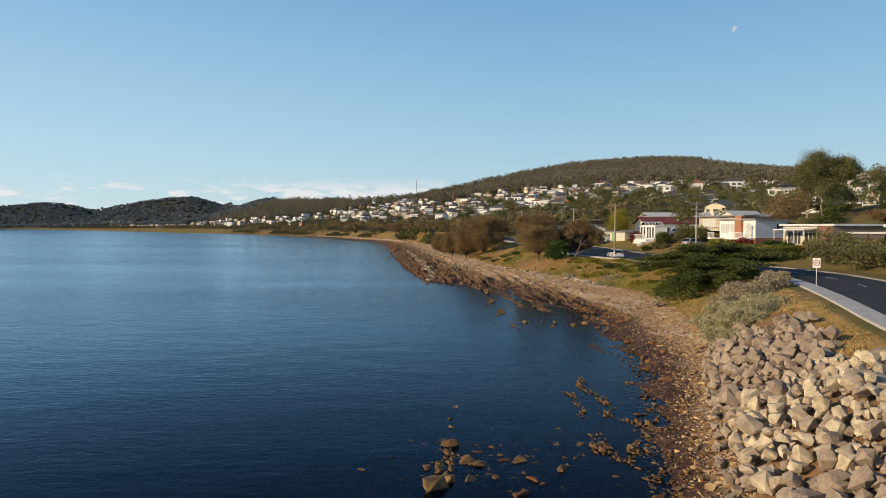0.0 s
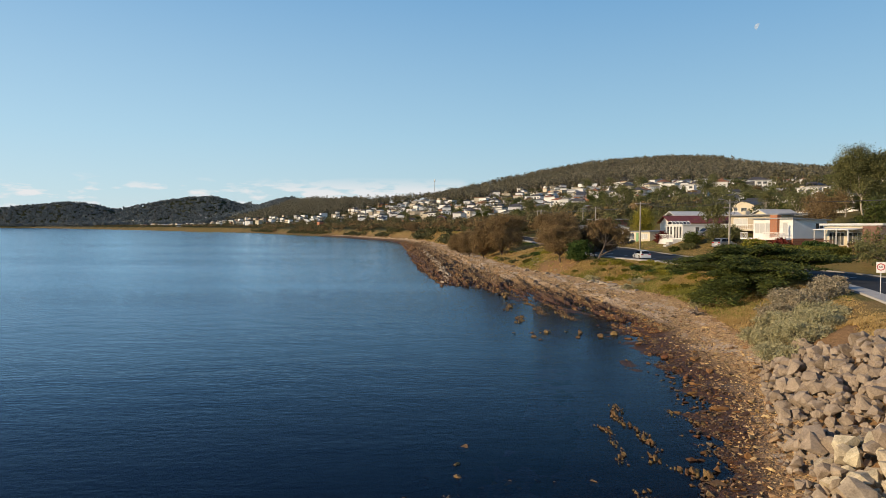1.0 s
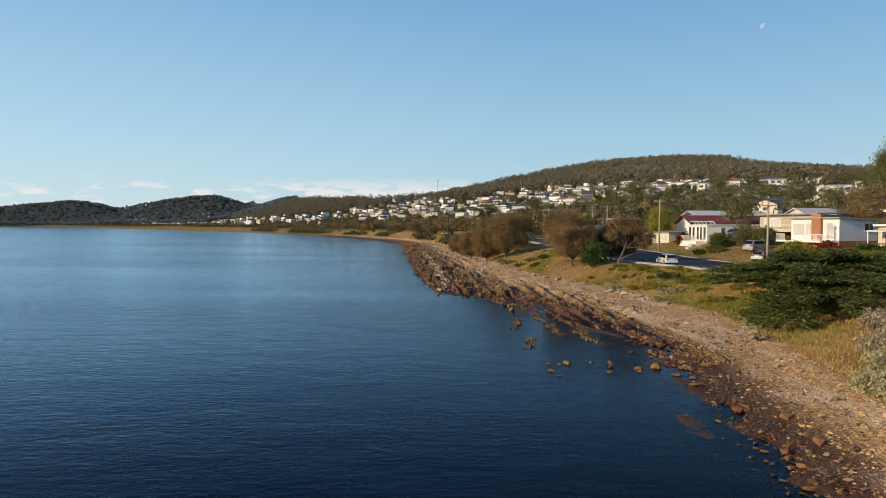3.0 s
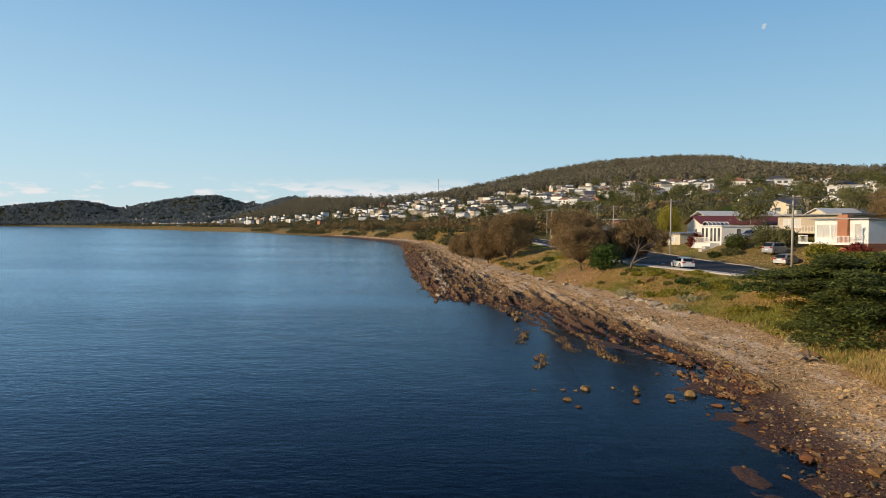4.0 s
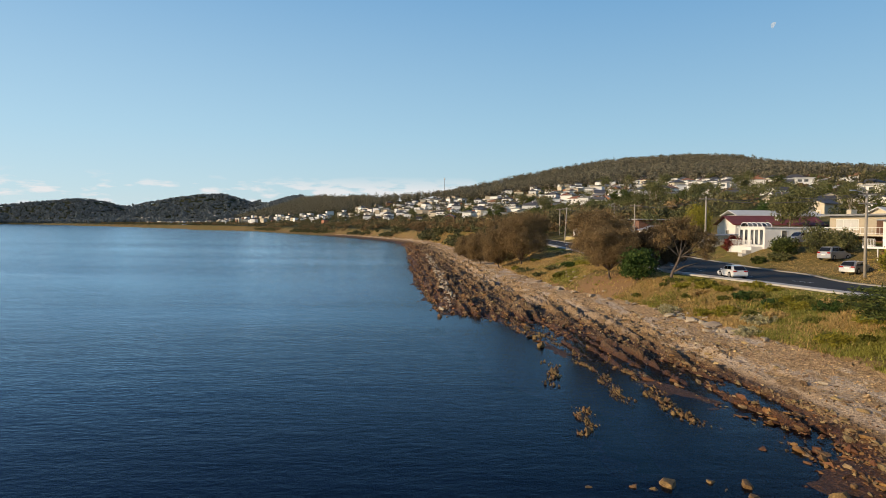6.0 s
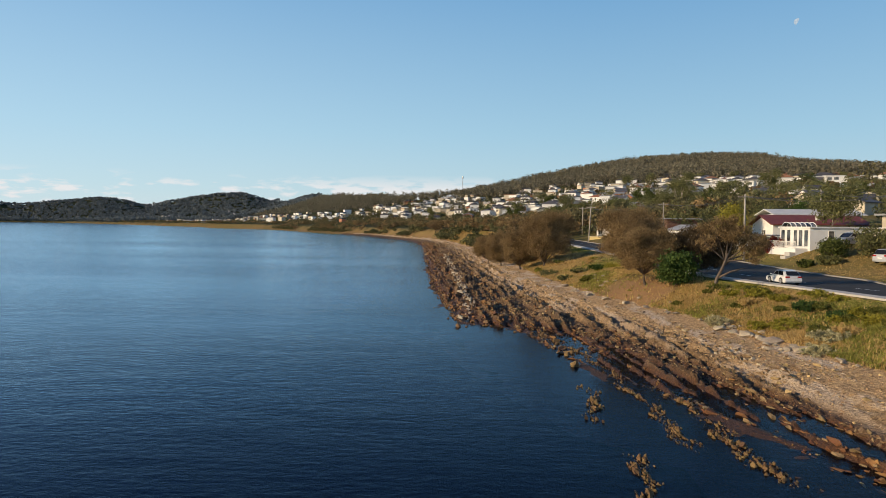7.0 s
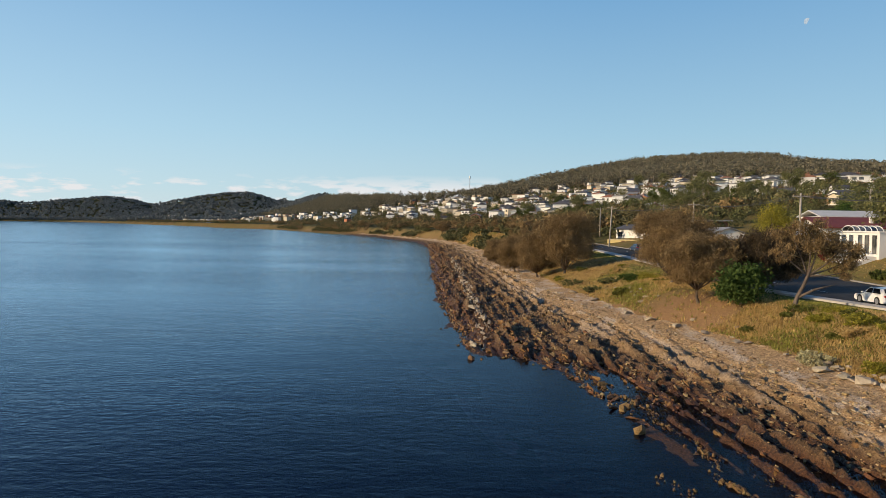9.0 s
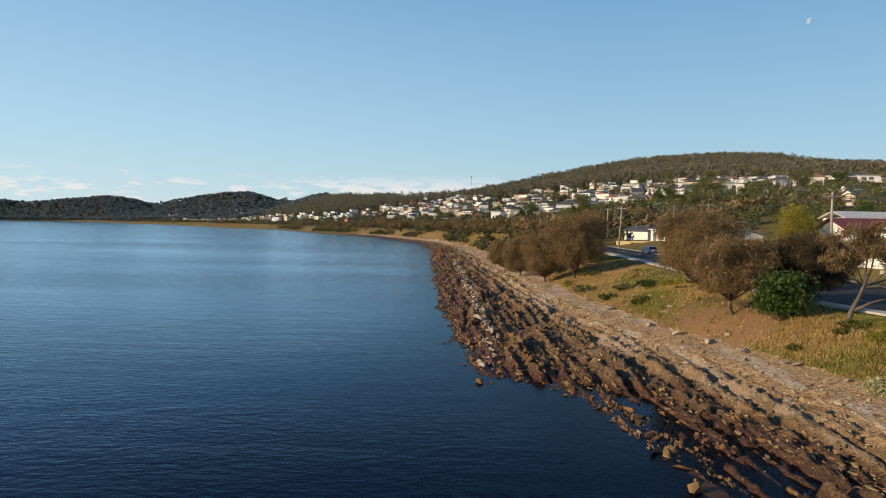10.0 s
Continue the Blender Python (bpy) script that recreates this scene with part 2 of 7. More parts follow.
def shore_material():
    """Pale pinkish shingle above, wet brown weed-covered rock below."""
    m, nd, lk, bs = nodes_of("shore")
    mid = noise_node(nd, lk, 0.9, 5, 0.7, stretch=(1.0, 0.35, 1.0))
    fine = noise_node(nd, lk, 7.0, 4, 0.75)
    tc = nd.new("ShaderNodeTexCoord")
    vor = nd.new("ShaderNodeTexVoronoi")
    vor.inputs["Scale"].default_value = 5.0
    lk.new(tc.outputs["Object"], vor.inputs["Vector"])
    stones = blend(nd, lk, 0.55, ramp(nd, lk, fine, ((0.3, (0.27, 0.155, 0.065)), (0.7, (0.76, 0.54, 0.30)))),
                   ramp(nd, lk, vor.outputs["Color"], ((0.2, (0.19, 0.105, 0.043)), (0.8, (0.71, 0.485, 0.25)))))
    rock = ramp(nd, lk, math_node(nd, lk, "MULTIPLY_ADD", fine, 0.5, math_node(nd, lk, "MULTIPLY", mid, 0.6)),
                ((0.3, (0.030, 0.017, 0.009)), (0.5, (0.105, 0.062, 0.030)), (0.78, (0.38, 0.25, 0.125))))
    weed = ramp(nd, lk, fine, ((0.3, (0.013, 0.007, 0.004)), (0.58, (0.105, 0.042, 0.015)), (0.8, (0.24, 0.105, 0.038))))
    a = nd.new("ShaderNodeAttribute")
    a.attribute_name = "dry"
    w = nd.new("ShaderNodeAttribute")
    w.attribute_name = "wet"
    col = blend(nd, lk, math_node(nd, lk, "MULTIPLY_ADD", mid, 1.4, math_node(nd, lk, "ADD", a.outputs["Fac"], -0.7), clamp=True), rock, stones)
    patch = noise_node(nd, lk, 0.33, 5, 0.62, stretch=(1.5, 0.45, 1.0))
    shelf = math_node(nd, lk, "MULTIPLY", ramp(nd, lk, patch, ((0.50, (0, 0, 0)), (0.58, (1, 1, 1)))), math_node(nd, lk, "POWER", a.outputs["Fac"], 0.7, clamp=True), clamp=True)
    col = blend(nd, lk, math_node(nd, lk, "MULTIPLY", shelf, 0.75), col, ramp(nd, lk, fine, ((0.3, (0.36, 0.27, 0.19)), (0.65, (0.80, 0.68, 0.54)))))
    wet = math_node(nd, lk, "MULTIPLY_ADD", mid, 1.2, math_node(nd, lk, "ADD", w.outputs["Fac"], -0.6), clamp=True)
    lk.new(blend(nd, lk, wet, col, weed), bs.inputs["Base Color"])
    lk.new(math_node(nd, lk, "MULTIPLY_ADD", wet, -0.28, 0.9), bs.inputs["Roughness"])
    bs.inputs["Specular IOR Level"].default_value = 0.3
    h = math_node(nd, lk, "MULTIPLY_ADD", vor.outputs["Distance"], 0.6, math_node(nd, lk, "ADD", fine, mid))
    bump(nd, lk, bs, h, 1.0, 0.14)
    return m


def water_material():
    """Rippled sea: clear over the shallows, dark blue over the deep."""
    m, nd, lk, bs = nodes_of("water")
    nd.remove(bs)
    out = nd["Material Output"]
    n1 = noise_node(nd, lk, 1.7, 4, 0.6, stretch=(0.75, 1.25, 1))
    n2 = noise_node(nd, lk, 0.30, 4, 0.55, stretch=(0.7, 1.3, 1))
    n3 = noise_node(nd, lk, 0.012, 4, 0.55, stretch=(0.35, 1.6, 1))
    calm = ramp(nd, lk, n3, ((0.35, (0.25, 0.25, 0.25)), (0.65, (1, 1, 1))))
    hgt = math_node(nd, lk, "MULTIPLY", math_node(nd, lk, "MULTIPLY_ADD", n2, 1.6, n1), calm)
    b = nd.new("ShaderNodeBump")
    b.inputs["Strength"].default_value, b.inputs["Distance"].default_value = 0.26, 0.20
    at = nd.new("ShaderNodeAttribute")
    at.attribute_name = "depth"
    open_sea = math_node(nd, lk, "MULTIPLY_ADD", at.outputs["Fac"], 0.42, 0.58)
    hgt = math_node(nd, lk, "MULTIPLY", hgt, open_sea)      # calmer under the shore
    lk.new(hgt, b.inputs["Height"])
    deep = nd.new("ShaderNodeBsdfDiffuse")
    deep.inputs[0].default_value = (0.0010, 0.0040, 0.020, 1)
    clear = nd.new("ShaderNodeBsdfTransparent")
    clear.inputs[0].default_value = (0.50, 0.44, 0.38, 1)
    body = nd.new("ShaderNodeMixShader")
    lk.new(math_node(nd, lk, "POWER", at.outputs["Fac"], 1.0, clamp=True), body.inputs[0])
    lk.new(clear.outputs[0], body.inputs[1])
    lk.new(deep.outputs[0], body.inputs[2])
    gloss = nd.new("ShaderNodeBsdfGlossy")
    gloss.inputs["Roughness"].default_value = 0.10
    gloss.inputs["Color"].default_value = (0.62, 0.81, 1.0, 1)
    fr = nd.new("ShaderNodeFresnel")
    fr.inputs["IOR"].default_value = 1.185
    lk.new(b.outputs[0], gloss.inputs["Normal"])
    b2 = nd.new("ShaderNodeBump")
    b2.inputs["Strength"].default_value, b2.inputs["Distance"].default_value = 0.30, 0.20
    lk.new(hgt, b2.inputs["Height"])
    lk.new(b2.outputs[0], fr.inputs["Normal"])
    mix = nd.new("ShaderNodeMixShader")
    shine = math_node(nd, lk, "MULTIPLY", math_node(nd, lk, "POWER", fr.outputs[0], 1.3), 1.38)
    lk.new(math_node(nd, lk, "MULTIPLY", shine, open_sea, clamp=True), mix.inputs[0])
    lk.new(body.outputs[0], mix.inputs[1])
    lk.new(gloss.outputs[0], mix.inputs[2])
    lk.new(mix.outputs[0], out.inputs[0])
    return m


GROUND, SHORE, WATER = ground_material(), shore_material(), water_material()
ASPHALT = surface("asphalt", (0.016, 0.016, 0.017), (0.038, 0.037, 0.037), 0.85, 0.4, 30, 0.3, 0.01)
CONCRETE = surface("concrete", (0.36, 0.34, 0.31), (0.52, 0.50, 0.46), 0.9, 0.8, 25, 0.2, 0.01)
KERB = surface("kerb_concrete", (0.20, 0.19, 0.17), (0.36, 0.34, 0.30), 0.9, 0.8, 25, 0.2, 0.01)
PAINT_LINE = surface("road_paint", (0.6, 0.6, 0.58), (0.8, 0.8, 0.78), 0.8, 3, 40, 0.1)

# ---- the lie of the land ----
# along the coast (y): the waterline, the foot of the bank and the sea-side edge of the footpath
WATER_Y = [-400, -60, -20, 0, 19, 24, 34, 44, 55, 62, 68, 75, 82, 92, 100, 109, 112, 114.5, 117, 125, 145, 169, 191, 244, 276, 369, 458, 641, 798, 1131, 1310, 1443, 2400, 3400, 3500]
WATER_X = [-120, -18, -6, 1, 7.3, 8.4, 11.7, 13.6, 15.3, 16.0, 15.9, 15.7, 13.6, 9.8, 8.0, 6.6, 5.4, 1.4, 0.5, -0.4, -2.6, -4.5, -5.8, -9.0, -10.6, -16.5, -27.7, -85, -153, -290, -440, -486, -1120, -1840, -4900]
BANK_Y = [-400, -60, 0, 18, 23, 32, 40, 47, 62, 73, 82, 90, 99, 117, 126, 139, 160, 189, 250, 300, 412, 442, 641, 1131, 3500]
BANK_X = [-110, -12, 5, 9.6, 11.2, 14.5, 17.6, 20.2, 22.8, 24.8, 25.3, 24.0, 23.0, 20.2, 17.2, 15.4, 13.2, 12.0, 8.5, 5.2, -6, -9, -70, -275, -4890]
PATH_Y = [-400, -60, -20, 10, 29.4, 39.6, 54.6, 67, 80, 94.5, 102, 113, 122, 135, 176, 206, 250, 300, 369, 458, 641, 798, 1131, 1310, 1443, 2400, 3400, 3500]
PATH_X = [-96, 2, 9, 16, 21.3, 25.5, 31.1, 35, 36.3, 34.5, 33.4, 31.2, 28.4, 26.8, 26.2, 24.6, 20.5, 16, 9, -2, -58, -126, -262, -410, -456, -1090, -1810, -4870]
# the skyline: bearing from north, degrees above the level
SKY_B = [-90, -45, -33.1, -31.1, -28.7, -26.5, -25.1, -23.45, -21.6, -19.7, -18.1, -16.7, -15.7, -14.7, -13.2, -10.7, -8.2, -3.4, -0.8, 0.95, 3.6, 5.3, 7.5, 9.6, 12.1, 14.6, 17.5, 20.6, 23.2, 25.4, 27.2, 28.9, 31.2, 36, 60, 90]
SKY_E = [1.0, 1.1, 1.25, 1.15, 1.43, 1.70, 1.62, 1.22, 1.58, 1.95, 2.18, 2.25, 2.03, 1.72, 1.92, 2.10, 2.20, 2.35, 2.50, 2.85, 3.4, 3.75, 4.2, 4.62, 5.03, 5.23, 5.37, 5.3, 4.95, 4.5, 4.25, 4.1, 4.1, 4.2, 4.2, 4.2]
EYE = (0.5, 30.0, 9.0)


def waterline(y):
    return np.interp(y, WATER_Y, WATER_X)


def bank_foot(y):
    return np.interp(y, BANK_Y, BANK_X)


def path_edge(y):
    """Sea-side edge of the footpath, eased round its bends."""
    return sum(np.interp(np.asarray(y) + k, PATH_Y, PATH_X) for k in (-7, -4.5, -2, 0, 2, 4.5, 7)) / 7


def road_z(y):
    return 3.9 + 0.015 * np.clip(np.asarray(y) - 130, 0, 200)


def road_far(y):
    """How far the far kerb lies from the footpath's edge: the road widens at the junction."""
    y = np.asarray(y, float)
    a, b = np.clip((y - 108) / 20, 0, 1), np.clip((190 - y) / 30, 0, 1)
    return 9.5 + 6.2 * a * a * (3 - 2 * a) * b * b * (3 - 2 * b)


def coast_distance(x, y):
    best = np.full(np.shape(x), 1e9)
    for k in range(len(WATER_Y) - 1):
        ax, ay, bx, by = WATER_X[k], WATER_Y[k], WATER_X[k + 1], WATER_Y[k + 1]
        dx, dy = bx - ax, by - ay
        s = np.clip(((x - ax) * dx + (y - ay) * dy) / (dx * dx + dy * dy), 0, 1)
        best = np.minimum(best, np.hypot(x - ax - s * dx, y - ay - s * dy))
    return best


def slope_z(x, y):
    """Height inland of the road, before the ridge ends the climb."""
    u = np.minimum(x - path_edge(y) - road_far(y) - 1.5, 1.15 * coast_distance(x, y) - 38)
    u = np.where(y > 3500, 1.15 * coast_distance(x, y) - 38, u)
    u = np.maximum(u, 0)
    bearing, r = np.degrees(np.arctan2(x - EYE[0], y - EYE[1])), np.hypot(x - EYE[0], y - EYE[1])
    grade = 0.165 * (1 - 0.36 * np.clip((bearing - 12) / 18, 0, 1) * np.clip((r - 90) / 120, 0, 1))
    grade = grade * (1 - np.clip((r - 500) / 500, 0, 1) * (1 - np.clip((bearing + 19) / 10, 0.10, 1)))
    lawn = 1.8 * np.clip(u / 9, 0, 1) * np.clip((y - 132) / 12, 0, 1) * np.clip((178 - y) / 15, 0, 1)
    return road_z(y) + lawn + grade * u + 5.0 * (fbm(x / 140, y / 140, 5, 3) - 0.5) * np.clip(u / 150, 0, 1)


def ridge_table():
    """How far off the ridge stands at each bearing."""
    b = np.arange(-90, 90.5, 0.5)
    r = np.geomspace(150, 4600, 500)
    B, R = np.meshgrid(np.radians(b), r, indexing="ij")
    z = slope_z(EYE[0] + R * np.sin(B), EYE[1] + R * np.cos(B))
    limit = EYE[2] + R * np.tan(np.radians(np.interp(b, SKY_B, SKY_E)))[:, None] - np.clip((R - 200) / 20, 0, 9)
    inland = (EYE[0] + R * np.sin(B) - waterline(EYE[1] + R * np.cos(B)) > 60) | (R * np.cos(B) > 3500)
    over = (z > limit) & inland
    hit = np.where(over.any(1), over.argmax(1), len(r) - 1)
    return b, np.convolve(np.pad(r[hit], 3, mode="edge"), np.ones(7) / 7, "valid")


RIDGE_B, RIDGE_R = ridge_table()


def land_z(x, y):
    """Height of the ground, sea bed included."""
    x, y = np.asarray(x, float), np.asarray(y, float)
    xw, xb, xn, rz = waterline(y), bank_foot(y), path_edge(y), road_z(y)
    wall = np.clip((47 - y) / 4, 0, 1) * np.clip((y + 80) / 20, 0, 1)      # where boulders guard the bank
    zb = 1.35 - 0.65 * wall
    flat = np.clip((y - 100) / 10, 0, 1) * np.clip((150 - y) / 10, 0, 1)    # the level top under the she-oaks
    xt, zt = xb + (xn - xb) * (0.55 - 0.08 * wall - 0.13 * flat), rz - 1.15 + 0.25 * wall + 0.75 * flat
    sea = -np.minimum(0.05 * (xw - x), 0.9) - np.clip((xw - x - 18) * 0.08, 0, 6)
    s1 = np.clip((x - xw) / np.maximum(xb - xw, 0.5), 0, 1)
    beach = zb * s1
    s2 = np.clip((x - xb) / np.maximum(xt - xb, 0.5), 0, 1)
    s3 = np.clip((x - xt) / np.maximum(xn - 0.5 - xt, 0.5), 0, 1)
    near = np.where(x < xw, sea, beach + (zt - zb) * s2 + (rz - 0.06 - zt) * (1 - (1 - s3) ** 1.6))
    near = near + 0.55 * (fbm(x / 2.6, y / 2.6, 9, 3) - 0.5) * np.clip((x - xb) / 2, 0, 1) * np.clip((xn - 0.8 - x) / 2, 0, 1)
    far = slope_z(x, y)
    # the hills across the bay
    bay, off = np.degrees(np.arctan2(x - EYE[0], y - EYE[1])), np.hypot(x - EYE[0], y - EYE[1])
    crest = EYE[2] + off * np.tan(np.radians(np.interp(bay, SKY_B, SKY_E) - 0.14))
    rise = np.clip((y - 3520) / (4480 * np.cos(np.radians(np.clip(bay, -36, 36))) - 3520), 0, 1)
    hills = 2 + np.maximum(crest - 2, 1) * (rise * (0.75 + 0.25 * rise)) * (1 + 0.16 * np.sin(np.pi * rise) * (fbm(x / 240, y / 240, 61, 3) - 0.6)) - 0.10 * np.maximum(0, off - 4480)
    far = np.where(y > 3500, hills, far)
    z = np.where((x > xn + road_far(y) + 1.5) | (y > 3500), far, near)
    bearing = np.degrees(np.arctan2(x - EYE[0], y - EYE[1]))
    r, rr = np.hypot(x - EYE[0], y - EYE[1]), np.interp(bearing, RIDGE_B, RIDGE_R)
    bx, by = EYE[0] + rr * np.sin(np.radians(bearing)), EYE[1] + rr * np.cos(np.radians(bearing))
    top = slope_z(bx, by)
    back = np.maximum(top - 0.12 * (r - rr), 2.0)
    return np.where((r > rr) & (x > xn + 20) & (np.abs(bearing) < 90), np.minimum(z, back), z)


def z_at(x, y):
    """Height of the ground at one place; near the shore without the hills."""
    return float(land_z(np.array([x]), np.array([y]))[0])


def in_shore_strip(x, y):
    """1 where the finely modelled shore lies over the ground."""
    return ((x > waterline(y) - 7) & (x < bank_foot(y) + 0.3) & (y > 8) & (y < 690)).astype(float)


def build_ground():
    a = np.concatenate([np.arange(-180, -45, 5), np.arange(-45, -12, 0.5), np.arange(-12, 50, 0.4), np.arange(50, 90, 2), np.arange(90, 180, 5)])
    r = np.geomspace(3.0, 4850, 600)
    A, R = np.meshgrid(np.radians(a), r, indexing="ij")
    A, R = A.T, R.T
    X, Y = 6 + R * np.sin(A), -35 + R * np.cos(A)
    Z = land_z(X, Y)
    lower = in_shore_strip(X, Y) * in_shore_strip(X - 1.2, Y) * in_shore_strip(X + 0.8, Y) * in_shore_strip(X, Y + 2) * in_shore_strip(X, Y - 2)
    xn = path_edge(Y)
    Z = Z - 0.9 * lower
    me = array_mesh("ground", np.stack([X, Y, Z], -1).reshape(-1, 3), grid_faces(len(r), len(a), True), GROUND)
    n = fbm(X / 6, Y / 10, 21, 3)
    lush = np.clip(0.35 + 2.4 * (n - 0.5) + 0.25 * np.clip((X - bank_foot(Y)) / 6, 0, 1), 0, 1)
    lush = np.where(X > xn + road_far(Y), 0.5 + 0.9 * (n - 0.5), lush)
    bare = np.clip(1.2 - np.abs(X - bank_foot(Y)) / 1.5, 0, 0.8) + np.clip(n * 3 - 1.75, 0, 0.9) * (Y < 52) * (X < xn)
    for ex, ey, ew, el in ((19.5, 125, 5.5, 9), (16.5, 138, 4.0, 8), (18.5, 112, 2.5, 5)):      # worn earth under the she-oaks
        bare = np.maximum(bare, 1.3 - 1.1 * np.hypot((X - ex) / ew, (Y - ey) / el) ** 2)
    rip = (Y < 46) & (Y > -80) & (X > bank_foot(Y) - 1) & (X < bank_foot(Y) + (xn - bank_foot(Y)) * 0.47 + 1.5)
    lush = np.where((Y > 230) & (X < xn), 0.45 * lush, lush)
    rip |= (Z < 0.15) & (R < 400)
    lush, bare = np.where(rip, 0, lush), np.where(rip, 1, bare)
    attribute(me, "lush", lush.ravel())
    attribute(me, "bare", bare.ravel())
    up = np.clip((Z - 10) / 14, 0, 1)
    attribute(me, "wood", np.where(R > 170, np.maximum(np.clip(up * 1.2, 0, 0.93), 0.85 * np.clip((R - 300) / 120, 0, 1) * (X > xn + 3 - (xn - waterline(Y) - 20) * np.clip((R - 400) / 150, 0, 1))), np.where(Z < 0.15, 0.75, 0)).ravel())
    tagged(new("ground", me), "grassy coastal land rising to wooded hills", "ground", kind="structure")


def build_water():
    a = np.concatenate([np.arange(-180, -60, 4), np.arange(-60, -20, 1.0), np.arange(-20, 40, 0.4), np.arange(40, 180, 4)])
    r = np.geomspace(2.0, 4700, 230)
    A, R = np.meshgrid(np.radians(a), r, indexing="ij")
    A, R = A.T, R.T
    X, Y = 2 + R * np.sin(A), -20 + R * np.cos(A)
    me = array_mesh("water", np.stack([X, Y, 0 * X], -1).reshape(-1, 3), grid_faces(len(r), len(a), True), WATER)
    d = np.clip((sum(waterline(Y + k) for k in (-9, -6, -3, 0, 3, 6, 9)) / 7 - X - 1) / np.interp(Y, (75, 135), (38, 9)), 0, 1) ** 0.8
    attribute(me, "depth", (0.12 + 0.88 * d).ravel())
    tagged(new("water", me), "calm deep-blue sea with fine ripples", "sea", kind="structure")


def shore_z(x, y):
    """Shingle and tilted rock beds; the beds run along the coast."""
    xw, xb = waterline(y), bank_foot(y)
    base = land_z(x, y)
    rocky = np.clip((y - 60) / 12, 0, 1) * np.clip((xb - 3.0 - 0.04 * np.maximum(0, 110 - y) - x) / 3, 0, 1) * np.clip((x - xw - 0.1) / 1.6, 0, 1)
    warp = 2.0 * (fbm(x / 9, y / 26, 31, 3) - 0.5)
    warp = warp + 0.30 * (fbm(x / 1.5, y / 1.5, 33, 3) - 0.5)
    along = x + 0.085 * (y - 90) + warp

    def bed(width, length, seed):
        """Ridges steep towards the land and broken along their length, 0 to 1."""
        k = np.floor(along / width)
        f = along / width - k
        saw = np.where(f < 0.72, f / 0.72, (1 - f) / 0.28)
        return saw * (0.2 + 0.8 * lattice(k, np.floor(y / length + 3 * lattice(k, 0 * k, seed)), seed + 1))
    low_edge = np.interp(y, (92, 104), (0.5, 0.34)) * np.clip(1 - (x - xw) / np.interp(y, (92, 104), (11, 8)), 0, 1) * np.clip((122 - y) / 8, 0, 1)
    beds = bed(1.25, 11.0, 3) * (0.35 + 1.3 * noise2((x + 0.085 * y) / 0.5, y / 6.0, 8)) * 0.78 + 0.30 * bed(0.46, 3.1, 53) - 0.30 - low_edge
    rubble = 0.40 * (fbm((x + 0.085 * y) / 0.6, y / 2.4, 12, 4) - 0.5) + 0.36 * (noise2(x / 0.35, y / 0.6, 19) - 0.5)
    reef = np.clip((y - 108) / 5, 0, 1) * np.exp(-((x - xw - 3.5) / 3.0) ** 2) * 0.35
    shingle = 0.10 * (fbm(x / 0.6, y / 0.8, 14, 4) - 0.5) + 0.16 * (fbm(x / 3, y / 7, 15, 2) - 0.5)
    low = np.clip((xw + 7 - x) / 7, 0, 1) * np.clip((84 - y) / 10, 0, 1)
    edge = 0.55 * (fbm(x / 2.4, y / 3.2, 17, 3) - 0.55) * low
    return base * (1 - 0.45 * rocky) + rocky * (beds + rubble + reef) + (1 - rocky) * shingle + edge, rocky


def build_shore():
    y = np.concatenate([np.arange(6, 170, 0.24), np.arange(170, 300, 0.5), np.arange(300, 694, 1.5)])
    v = np.linspace(0, 1, 170)
    V, Y = np.meshgrid(v, y)
    x0, x1 = waterline(Y) - 9, bank_foot(Y) + 1.0
    x0 = sum(np.interp(Y + k, WATER_Y, WATER_X) for k in (-6, -3, 0, 3, 6)) / 5 - 9
    X = x0 + (x1 - x0) * V
    Z, rocky = shore_z(X, Y)
    Z = np.where(V > 0.97, Z - 0.35 * (V - 0.97) / 0.03, Z)
    Z = np.where(V < 0.03, Z - 0.5, Z)
    me = array_mesh("beach", np.stack([X, Y, Z], -1).reshape(-1, 3), grid_faces(len(y), len(v)), SHORE)
    s = (X - waterline(Y)) / np.maximum(bank_foot(Y) - waterline(Y), 1)
    attribute(me, "dry", np.clip(-0.25 + 1.6 * s - 0.45 * rocky, 0, 1).ravel())
    attribute(me, "wet", np.where(Y < 72, np.clip(1.75 - Z * 1.9 - 1.0 * np.clip(s, 0, 1), 0, 1), np.clip(1.5 - Z * 2.0 - 1.0 * np.clip(s, 0, 1), 0, 1)).ravel())
    tagged(new("beach", me), "stony beach with wet brown rock beds along the waterline", "beach", kind="structure")


def strip(name, y0, y1, step, offsets, material, label, category, gap=None):
    """A band along the footpath line; offsets: pairs of distance from its edge and height over the road."""
    y = np.arange(y0, y1 + step, step)
    V = np.stack([np.stack([path_edge(y) + (o if o < 9 else o - 9.5 + road_far(y)), y, road_z(y) + h], -1) for o, h in offsets], 1).reshape(-1, 3)
    return tagged(new(name, array_mesh(name, V, grid_faces(len(y), len(offsets)), material, False)), label, category, kind="structure")


build_ground()
build_water()
build_shore()
strip("road", -60, 330, 1.5, ((1.5, -0.02), (5.5, 0.05), (9.5, -0.02)), ASPHALT, "dark grey asphalt coast road", "road")
strip("pavement", -60, 330, 1.5, ((0, -0.3), (0, 0.10), (1.45, 0.11), (1.45, -0.1)), CONCRETE, "pale concrete footpath beside the road", "footpath")
strip("kerb", -60, 330, 1.5, ((9.4, -0.1), (9.4, 0.10), (9.65, 0.12), (9.65, -0.2)), KERB, "concrete kerb along the road", "kerb")

